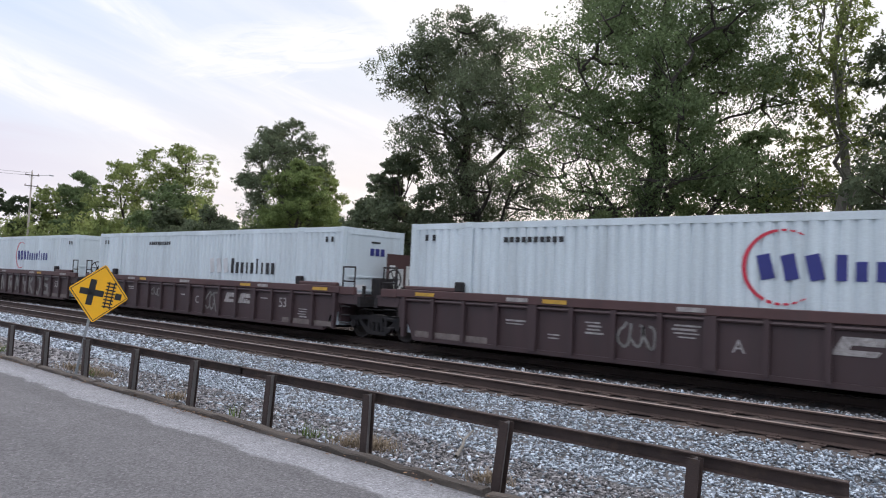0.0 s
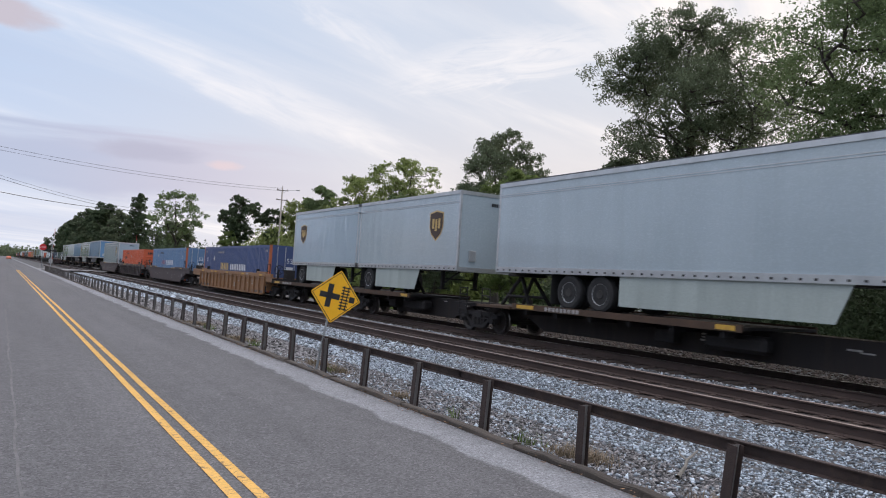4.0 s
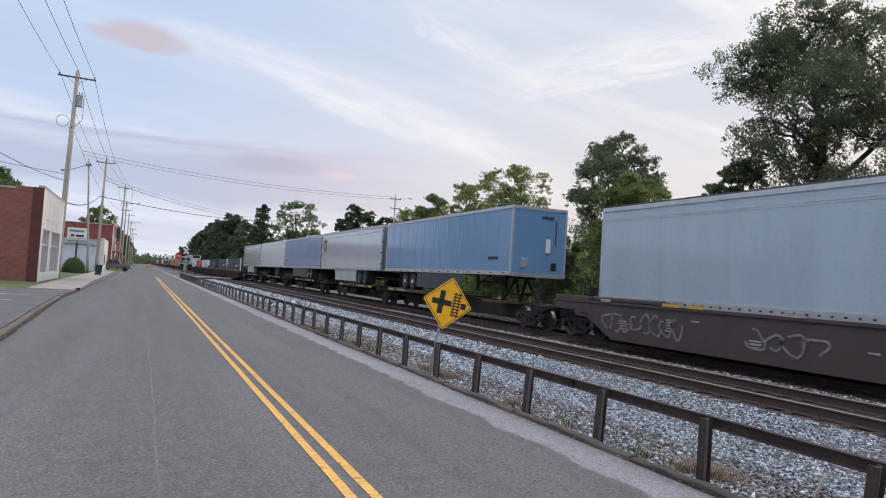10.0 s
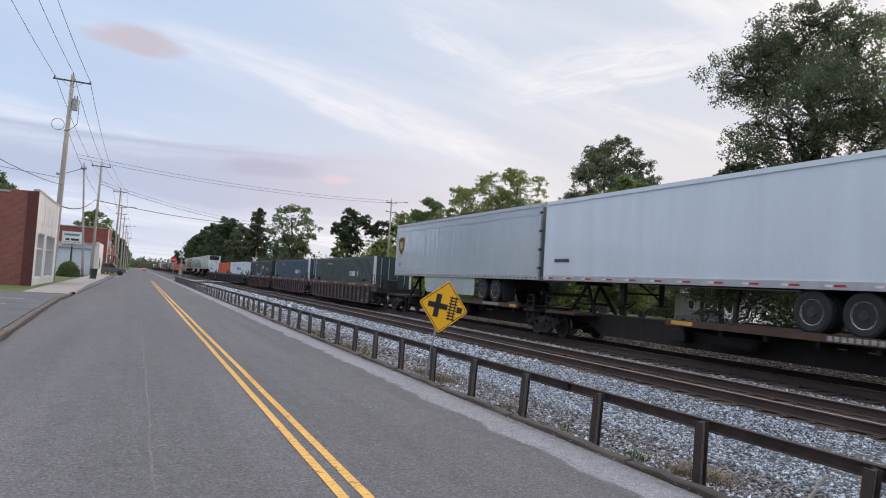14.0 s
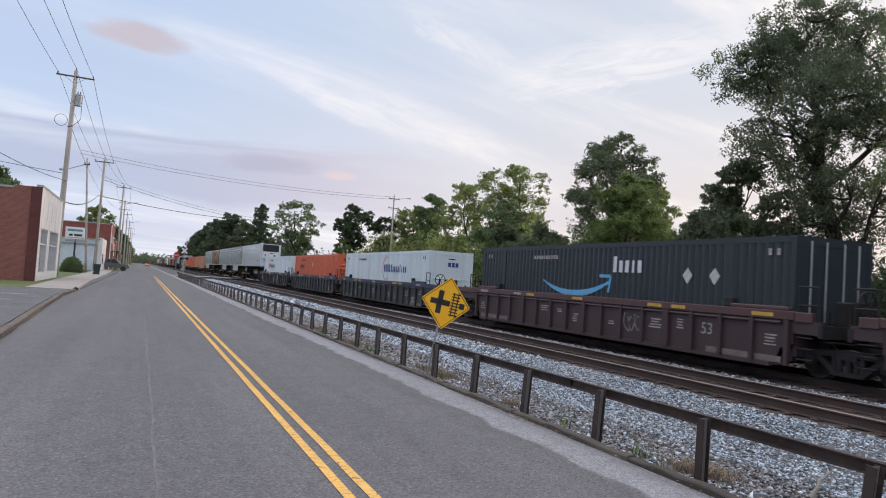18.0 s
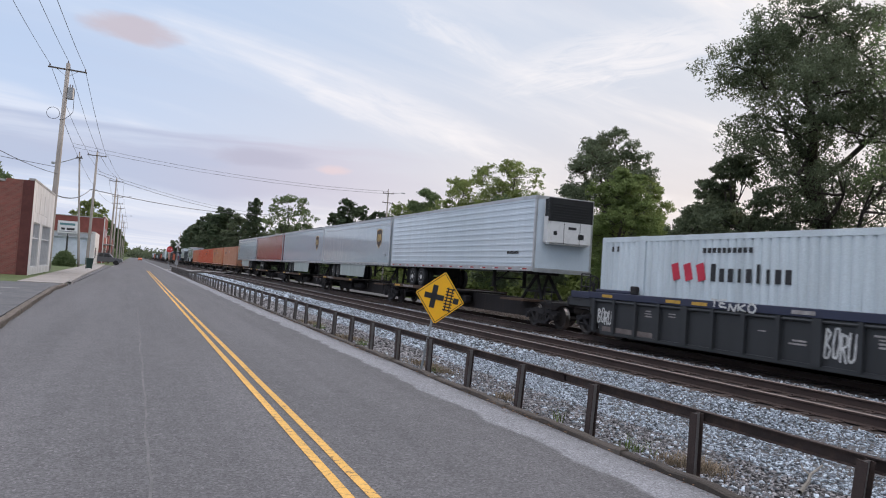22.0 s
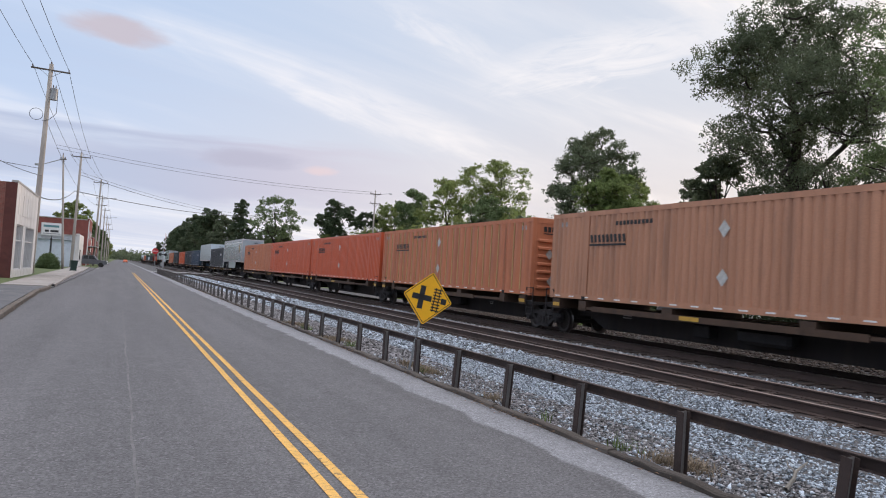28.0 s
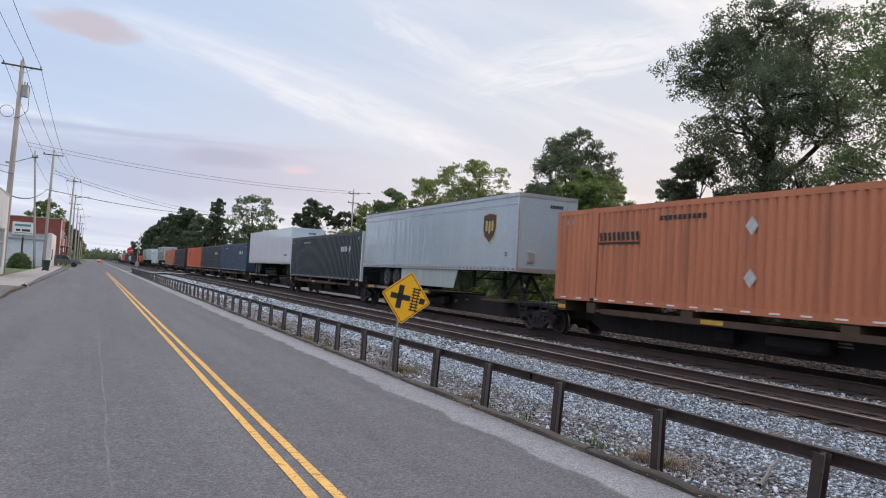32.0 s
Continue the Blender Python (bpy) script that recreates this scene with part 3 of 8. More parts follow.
# rotted timber kerb along the foot of the posts, with litter against it
y = 1.2
while y < 90:
    L = R.uniform(2.3, 2.6)
    bm = bmesh.new()
    k = 10
    rings = []
    for i in range(k + 1):
        w = lambda s_: R.uniform(-s_, s_)
        top = R.uniform(-0.016, 0.014)
        rings.append([bm.verts.new((px_ + w(0.010), L * i / k, pz_)) for px_, pz_ in ((-0.06, -0.12), (-0.058, -0.005 + top), (-0.045, 0.008 + top), (0.04, 0.012 + top), (0.058, -0.005 + top), (0.06, -0.2))])
    for ra, rb in zip(rings, rings[1:]):
        for i in range(6):
            bm.faces.new([ra[i], ra[(i + 1) % 6], rb[(i + 1) % 6], rb[i]])
    bm.faces.new(rings[0])
    bm.faces.new(rings[-1][::-1])
    kb = part("timber_kerb", bm, M_timber, None)
    kb.matrix_basis = pose(4.985 + R.uniform(-0.012, 0.012), y, R.uniform(-0.015, 0.01), 0, 0, R.uniform(-0.4, 0.4))
    tagged(kb, "rotted grey timber kerb along the road edge", "kerb", "timber kerbs", "structure")
    y += L + R.uniform(0.0, 0.04)
n = 5200
ly = NR.uniform(1.2, 60, n)
dens = 0.5 + 0.5 * np.sin(ly * 1.3) * np.sin(ly * 0.47 + 1)
keep = NR.uniform(0, 1, n) < dens ** 2 + 0.12
ly = ly[keep]
n = len(ly)
lx = 4.90 - np.abs(NR.normal(0, 0.075, n))
far_side = NR.uniform(0, 1, n) < 0.45
lx = np.where(far_side, 5.13 + np.abs(NR.normal(0, 0.10, n)), lx)
lz = np.where(far_side, -0.08, -0.02) + NR.uniform(0, 0.02, n)
ang, sz = NR.uniform(0, 6.283, n), NR.uniform(0.010, 0.03, n)
ux, uy = np.cos(ang) * sz, np.sin(ang) * sz
tl = NR.normal(0, 0.4, n) * sz
v = np.stack([np.stack([lx - ux, ly - uy, lz], 1), np.stack([lx + uy * 0.5, ly - ux * 0.5, lz + np.abs(tl)], 1), np.stack([lx + ux, ly + uy, lz + 0.004], 1), np.stack([lx - uy * 0.5, ly + ux * 0.5, lz + 0.006], 1)], 1).reshape(-1, 3)
tagged(piece("leaf_litter", np_mesh("leaf_litter", v, np.arange(n * 4).reshape(-1, 4), M_litter)), "dry brown leaf litter swept against the kerb", "leaf litter", kind="stuff")

# ---------------------------------------------------------------- crossing warning sign
M_signyellow = mat("yellow_sign_sheeting", (0.90, 0.46, 0.010), 0.4, var=0.05, scale=3, bump=0.02)
M_signblack = mat("black_sign_ink", (0.016, 0.016, 0.018), 0.5, var=0.1, bump=0.0)
M_galv = mat("galvanised_post", (0.30, 0.32, 0.33), 0.5, 0.6, var=0.2, scale=4, bump=0.1, stain=(0.2, 0.15, 0.1), amt=0.3)
M_alum = mat("sheet_aluminium_back", (0.5, 0.5, 0.5), 0.4, 0.8, var=0.1)


def warning_sign():
    s = empty("road_sign", pose(5.2, 12.5, -0.05))
    tagged(s, "yellow diamond rail crossing warning sign on a leaning metal post", "road sign")
    bm = bmesh.new()
    a, r, k = 0.362, 0.04, []
    for cx, cz, st in ((a - r, a - r, 0), (-a + r, a - r, 90), (-a + r, -a + r, 180), (a - r, -a + r, 270)):
        k += [(cx + r * math.cos(radians(st + d)), cz + r * math.sin(radians(st + d))) for d in (0, 30, 60, 90)]
    plate(bm, k, -0.002, 0.002, "y")
    turn = pose(0.215, -0.05, 1.39, -1, 0, -3) @ pose(0, 0, 0, 0, 45 + 10, 0)
    panel = part("panel", bm, M_signyellow, s)
    panel.matrix_basis = turn

    def mark(name, pts, y=-0.006):
        b = bmesh.new()
        plate(b, pts, y, -0.0025, "y")
        return part(name, b, M_signblack, panel)

    def strip(name, x, z, w, h, ang):
        b = bmesh.new()
        box(b, -w / 2, w / 2, -0.006, -0.0025, -h / 2, h / 2, pose(x, 0, z, 0, ang, 0))
        return part(name, b, M_signblack, panel)

    b = bmesh.new()
    e = a - 0.022
    for x0, x1, z0, z1 in ((-e, e, e - 0.012, e), (-e, e, -e, -e + 0.012), (-e, -e + 0.012, -e + 0.012, e - 0.012), (e - 0.012, e, -e + 0.012, e - 0.012)):
        box(b, x0, x1, -0.005, -0.0025, z0, z1)
    part("border", b, M_signblack, panel)
    g = pose(0, 0, 0, 0, -45, 0)

    def put(x, z):
        p = g @ Vector((x, 0, z))
        return p.x, p.z
    # crossroad symbol, rail symbol and stub, in the upright directions of the panel
    for nm, x, z, w, h in (("road_bar", -0.135, 0.0, 0.105, 0.44), ("road_bar", -0.125, 0.0, 0.40, 0.1051), ("road_stub", 0.325, 0.0, 0.11, 0.11)):
        px, pz = put(x, z)
        strip(nm, px, pz, w, h, -45)
    for dx in (-0.045, 0.045):
        px, pz = put(0.175 + dx, 0.0)
        strip("rail_line", px, pz, 0.020, 0.46, -45)
    for i in range(8):
        px, pz = put(0.175, -0.203 + 0.058 * i)
        strip("tie_line", px, pz, 0.17, 0.0235, -45)
    b = bmesh.new()
    p0, p1 = Vector((-0.09, 0.02, -0.20)), Vector((0.21, -0.015, 1.70))
    q = (p1 - p0).to_track_quat("Z", "Y").to_matrix().to_4x4()
    plate(b, [(-0.03, -0.015), (-0.018, -0.015), (-0.014, 0.012), (0.014, 0.012), (0.018, -0.015), (0.03, -0.015), (0.03, -0.011), (0.021, -0.011), (0.017, 0.017), (-0.017, 0.017), (-0.021, -0.011), (-0.03, -0.011)],
          0, (p1 - p0).length, "z")
    for vv in b.verts:
        vv.co = Matrix.Translation(p0) @ q @ vv.co
    part("post", b, M_galv, s, "galvanised channel post, leaning")
    return s


warning_sign()

# ---------------------------------------------------------------- the train
MOVING = []                    # (thing, distance of its centre along the track at the start)
M_black = mat("black_running_gear", (0.017, 0.015, 0.016), 0.75, 0.1, var=0.3, scale=4, bump=0.3, stain=(0.038, 0.030, 0.027), amt=0.5)
M_wheel = mat("steel_wheel", (0.040, 0.033, 0.030), 0.6, 0.4, var=0.25, scale=5)
M_tread = mat("polished_tread", (0.22, 0.20, 0.19), 0.35, 1.0, var=0.1)
M_tyre = mat("tyre_rubber", (0.022, 0.022, 0.023), 0.85, var=0.25, scale=6, bump=0.3)
M_rimwhite = mat("white_painted_rim", (0.62, 0.61, 0.58), 0.5, var=0.2, scale=6, stain=GRIME, amt=0.6)
M_rimdark = mat("dull_dark_rim", (0.055, 0.052, 0.05), 0.5, 0.5, var=0.25, scale=6, stain=GRIME, amt=0.5)
M_rail_al = mat("dull_aluminium_trim", (0.52, 0.53, 0.54), 0.42, 0.75, var=0.15, scale=2, bump=0.1)
M_redtape = mat("red_reflector", (0.42, 0.03, 0.03), 0.4, var=0.1, bump=0)
M_whitetape = mat("white_reflector", (0.75, 0.75, 0.75), 0.4, var=0.1, bump=0)
M_yellowtape = mat("yellow_reflector", (0.56, 0.33, 0.05), 0.5, var=0.15, stain=GRIME, amt=0.5)
M_stencil = mat("faded_white_stencil", (0.34, 0.32, 0.31), 0.8, var=0.35, scale=6, stain=(0.1, 0.08, 0.075), amt=0.6)
M_paintwhite = mat("white_spray_paint", (0.60, 0.61, 0.60), 0.7, var=0.25, scale=5, stain=(0.2, 0.18, 0.17), amt=0.4)
M_navy = mat("navy_lettering", (0.03, 0.035, 0.19), 0.5, var=0.1, bump=0)
M_inkblack = mat("black_lettering", (0.02, 0.02, 0.022), 0.55, var=0.1, bump=0)
M_red = mat("red_lettering", (0.55, 0.03, 0.06), 0.5, var=0.1, bump=0)
M_gold = mat("gold_lettering", (0.52, 0.36, 0.13), 0.5, var=0.1, bump=0)
M_brownshield = mat("brown_shield", (0.055, 0.032, 0.022), 0.5, var=0.1, bump=0)
M_skyblue = mat("light_blue_lettering", (0.12, 0.38, 0.62), 0.5, var=0.1, bump=0)
M_stack = mat("silver_lettering", (0.62, 0.64, 0.68), 0.5, var=0.1, bump=0)
M_grille = mat("black_grille", (0.012, 0.012, 0.013), 0.5, var=0.1)


def car_paint(name, col, dirty=0.45, rough=0.55):
    return mat(name, col, rough, 0.0, var=0.16, scale=0.9, fine=30, bump=0.12, stain=tuple(0.45 * c + 0.02 for c in col), amt=dirty, streak=True)


# --- trucks (bogies)
def side_frame_mesh():
    bm = bmesh.new()
    for s in (-1, 1):
        bar(bm, (0, 0, 0.665), (0, s * 0.72, 0.60), 0.14, 0.13)
        bar(bm, (0, s * 0.70, 0.61), (0, s * 1.12, 0.57), 0.15, 0.12)
        bar(bm, (0, s * 0.76, 0.56), (0, s * 0.34, 0.22), 0.13, 0.12)
        bar(bm, (0, s * 0.33, 0.20), (0, s * 0.33, 0.62), 0.12, 0.10)
        box(bm, -0.10, 0.10, s * 0.89 - 0.13, s * 0.89 + 0.13, 0.33, 0.56)
        tube(bm, (-0.16, s * 0.89, 0.42), (0.05, s * 0.89, 0.42), 0.105, seg=12)
    box(bm, -0.08, 0.08, -0.38, 0.38, 0.15, 0.25)
    for i in (-0.2, 0.0, 0.2):
        tube(bm, (-0.02, i, 0.25), (-0.02, i, 0.52), 0.075, seg=10)
    box(bm, -0.10, 0.06, -0.24, 0.24, 0.50, 0.64)
    return bm_mesh("side_frame", bm, M_black)


def wheelset_mesh():
    bm = bmesh.new()
    turn = pose(0, 0, 0, 0, 90, 0)
    tube(bm, (-1.0, 0, 0), (1.0, 0, 0), 0.08, seg=8)
    for s in (-1, 1):
        prof = [(0.12, -0.075), (0.30, -0.02), (0.37, -0.06), (0.415, -0.065), (0.42, 0.045), (0.447, 0.06), (0.44, 0.085), (0.37, 0.085), (0.30, 0.04), (0.12, 0.09)]
        m = Matrix.Translation((s * 0.76, 0, 0)) @ turn
        if s > 0:
            m = m @ pose(0, 0, 0, 180, 0, 0)
        lathe(bm, prof, 20, m)
    me = bm_mesh("wheelset", bm, M_wheel)
    me.materials.append(M_tread)
    for p in me.polygons:
        r = math.hypot(p.center.y, p.center.z)
        if r > 0.40:
            p.material_index = 1
    return me


def truck(parent, y):
    bm_key = made("bolster", lambda: (lambda bm: (box(bm, -1.05, 1.05, -0.16, 0.16, 0.42, 0.66), tube(bm, (0, 0, 0.6), (0, 0, 0.78), 0.22, seg=14), bm_mesh("truck", bm, M_black))[-1])(bmesh.new()))
    t = piece("truck", bm_key, parent, pose(0, y, 0), "black cast steel truck")
    for s in (-1, 1):
        piece("side_frame", made("side_frame", side_frame_mesh), t, pose(s * 1.02, 0, 0, 0, 0, 0 if s < 0 else 180))
        piece("wheelset", made("wheelset", wheelset_mesh), t, pose(0, s * 0.89, 0.42))
    return t


def bars_mesh(key, rows, material):
    """Unreadable small print as rows of bars in the x=0 plane facing -x: (y, z, width, height)."""
    def maker():
        bm = bmesh.new()
        for y, z, w, h, *st in rows:
            if not st:
                box(bm, -0.004, 0.0, y - w / 2, y + w / 2, z - h / 2, z + h / 2)
                continue
            k = 0
            for line in STROKES[st[1]]:
                for a, b in zip(line, line[1:]):
                    k += 1
                    (ya, za), (yb, zb) = ((y + w * (0.5 - p[0]), z + h * (p[1] - 0.5)) for p in (a, b))
                    e_ = Vector((yb - ya, zb - za)).normalized() * st[0] * 0.32
                    bar(bm, (-0.002 - 0.0006 * (k % 3), ya - e_.x, za - e_.y), (-0.002 - 0.0006 * (k % 3), yb + e_.x, zb + e_.y), 0.004, st[0])
        return bm_mesh("stencil", bm, material)
    return made(("bars", key, material.name), maker)


STROKES = {"post": (((0.5, 0), (0.5, 1)),), "slash": (((0.72, 0), (0.28, 1)),)}


def letter_bars(n, width, height, seed, lower=True):
    """Blocks in the rhythm of a word."""
    rr, rows, w = random.Random(seed), [], width / n
    for i in range(n):
        h = height * (1.0 if (i == 0 or not lower) else 0.74)
        c, z, lw, st = width / 2 - (i + 0.5) * w, (h - height) / 2, w * 0.94, min(w * 0.27, h * 0.22)
        if w < (0.16 if lower else 0.2):
            rows.append((c, z, w * 0.72, h))
            continue
        tall = height if i in (0, 5) or not lower else h
        thick = lw * (0.34 if i in (3, 5, 6) and lower else 0.62)
        rows.append((c, (tall - height) / 2, lw - thick, tall - 0.64 * thick, thick, "post" if lower else "slash"))
    return rows


def print_on(parent, x, y, z, key, rows, material, name="lettering", label=""):
    return tagged(piece(name, bars_mesh(key, rows, material), parent, pose(x, y, z), label), kind="stuff")


def bay(k):
    return -7.617 + 1.0067 * k


def stencils(parent, x, y0, y1, z0, z1, seed, n=6, material=None, bays=None):
    rr = random.Random(seed)
    for i in range(n):
        if bays:
            y0 = y1 = bay(bays.pop(rr.randrange(len(bays))))
        w, rows = rr.uniform(0.25, 0.62), []
        for j in range(rr.randint(1, 4)):
            rows.append((rr.uniform(-0.04, 0.04), -0.075 * j, w * rr.uniform(0.6, 1), rr.uniform(0.025, 0.045)))
        print_on(parent, x, rr.uniform(y0, y1), rr.uniform(z0, z1), ("st", seed, i), rows, material or M_stencil, "stencil")


M_tag = mat("dusty_spray_paint", (0.205, 0.20, 0.19), 0.8, var=0.35, scale=3, stain=(0.09, 0.07, 0.062), amt=0.75, fine=30)


def scrawl(parent, x, y, z, w, h, seed, material=None):
    """Illegible spray paint: a run of thick bent strokes."""
    rr = random.Random(seed)
    bm = bmesh.new()
    k = max(3, int(w / 0.45))
    for i in range(k):
        cy = -w / 2 + w * (i + 0.5) / k
        a0, turn = rr.uniform(0, 6.28), rr.uniform(4.2, 6.0) * rr.choice((-1, 1))
        ra, rb, sk = rr.uniform(0.42, 0.62) * w / k, rr.uniform(0.34, 0.5) * h, rr.uniform(-0.3, 0.3)
        pts = []
        for j in range(11):
            a = a0 + turn * j / 10
            q_ = 1 + 0.18 * math.sin(3 * a + i)
            pts.append((cy + ra * q_ * math.cos(a) + sk * rb * math.sin(a), rb * q_ * math.sin(a)))
        for a, b in zip(pts, pts[1:]):
            bar(bm, (-0.003, a[0], a[1]), (-0.003, b[0], b[1]), 0.004, 0.06) if abs(a[0] - b[0]) + abs(a[1] - b[1]) > 0.02 else None
    p = part("spray_paint", bm, material or M_tag, parent, "illegible white spray-paint scrawl")
    tagged(p, kind="stuff")
    p.matrix_basis = pose(x, y, z)
    return p


M_dustpaint = mat("pale_road_dust_on_paint", (0.17, 0.145, 0.135), 0.9, var=0.3, scale=3, stain=(0.09, 0.07, 0.065), amt=0.6)
GLYPH = {
    "R": (((0.08, 0), (0.0, 1)), ((0, 0.95), (0.85, 0.9), (0.9, 0.6), (0.1, 0.45)), ((0.35, 0.5), (1, 0))),
    "O": (((0.25, 0), (0, 0.45), (0.2, 1), (0.75, 1), (1, 0.5), (0.75, 0), (0.25, 0)),),
    "A": (((0, 0), (0.35, 1), (0.65, 1), (1, 0)), ((0.2, 0.33), (0.8, 0.33))),
    "N": (((0, 0), (0.1, 0.95), (0.75, 0.05), (1, 1)),),
    "M": (((0, 0), (0.15, 0.95), (0.5, 0.35), (0.85, 0.95), (1, 0)),),
    "Y": (((0, 1), (0.1, 0.55), (0.9, 0.55), (1, 1)), ((0.5, 0.5), (0.5, 0))),
    "K": (((0.05, 0), (0, 1)), ((0.9, 1), (0.1, 0.5), (1, 0))),
    "S": (((1, 0.9), (0.15, 0.95), (0.05, 0.6), (0.95, 0.45), (0.85, 0.05), (0, 0.08)),),
}


GLYPH.update({
    "B": (((0, 0), (0, 1), (0.75, 0.85), (0.1, 0.52), (0.9, 0.3), (0.6, 0), (0, 0)),),
    "U": (((0, 1), (0.05, 0.1), (0.5, 0), (0.95, 0.15), (1, 1)),),
    "T": (((0, 1), (1, 0.95)), ((0.5, 1), (0.5, 0))),
    "E": (((0.9, 1), (0, 0.9), (0, 0.05), (0.95, 0)), ((0, 0.5), (0.7, 0.5))),
})


def small_tag(parent, x, y, z, text, w, h, stroke=0.05):
    """A short sprayed word in thin strokes."""
    bm, k, lw = bmesh.new(), 0, w / len(text)
    for i, ch in enumerate(text):
        for line in GLYPH[ch]:
            for a, b in zip(line, line[1:]):
                k += 1
                pa, pb = ((w / 2 - lw * (i + 0.1 + 0.8 * q_[0]), (q_[1] - 0.5) * h + 0.04 * math.sin(i * 2.1)) for q_ in (a, b))
                bar(bm, (-0.0005 * k, *pa), (-0.0005 * k, *pb), 0.004, stroke)
    p = part("spray_word", bm, M_paintwhite, parent, "white sprayed graffiti word")
    p.matrix_basis = pose(x, y, z, rx=4)


def tag_letters(parent, x, z, text, at, w=0.60, h=0.80):
    """Block letters sprayed one to a bay."""
    for ch, y in zip(text, at):
        def maker(ch=ch):
            bm, k = bmesh.new(), 0
            for line in GLYPH[ch]:
                for a, b in zip(line, line[1:]):
                    k += 1
                    bar(bm, (-0.001 * k, (0.5 - a[0]) * w, (a[1] - 0.5) * h), (-0.001 * k, (0.5 - b[0]) * w, (b[1] - 0.5) * h), 0.004, 0.17)
            return bm_mesh("spray_letter", bm, M_tag)
        piece("spray_letter", made(("tag", ch), maker), parent, pose(x, y, z, R.uniform(-5, 5)), "dusty white block letter of graffiti")


# --- well cars
def brake_wheel_mesh():
    bm = bmesh.new()
    pts = [(0.27 * math.cos(math.pi * i / 10), 0, 0.27 * math.sin(math.pi * i / 10)) for i in range(21)]
    pipe(bm, pts, 0.022, seg=5)
    for i in range(3):
        a = math.pi * i / 3
        bar(bm, (-0.26 * math.cos(a), 0, -0.26 * math.sin(a)), (0.26 * math.cos(a), 0, 0.26 * math.sin(a)), 0.025)
    return bm_mesh("brake_wheel", bm, M_black)


def well_side_mesh(hl, material, smooth):
    bm = bmesh.new()
    zt = 1.27
    if smooth:
        out = [(-hl - 0.9, 1.25), (-hl - 0.9, 0.80), (-hl - 0.2, 0.78), (-hl + 1.2, 0.16), (hl - 1.2, 0.16), (hl + 0.2, 0.78), (hl + 0.9, 0.80), (hl + 0.9, 1.25)]
    else:
        out = [(-hl, zt), (-hl, 0.75), (-hl + 0.35, 0.62), (-hl + 0.55, 0.20), (hl - 0.55, 0.20), (hl - 0.35, 0.62), (hl, 0.75), (hl, zt)]
    plate(bm, out, -0.02, 0.02, "x")
    for s in (-1, 1):
        box(bm, -0.07, 0.05, -hl + 0.6, hl - 0.6, 0.17, 0.27) if s < 0 and not smooth else None
    return bm_mesh("side_panel", bm, material)


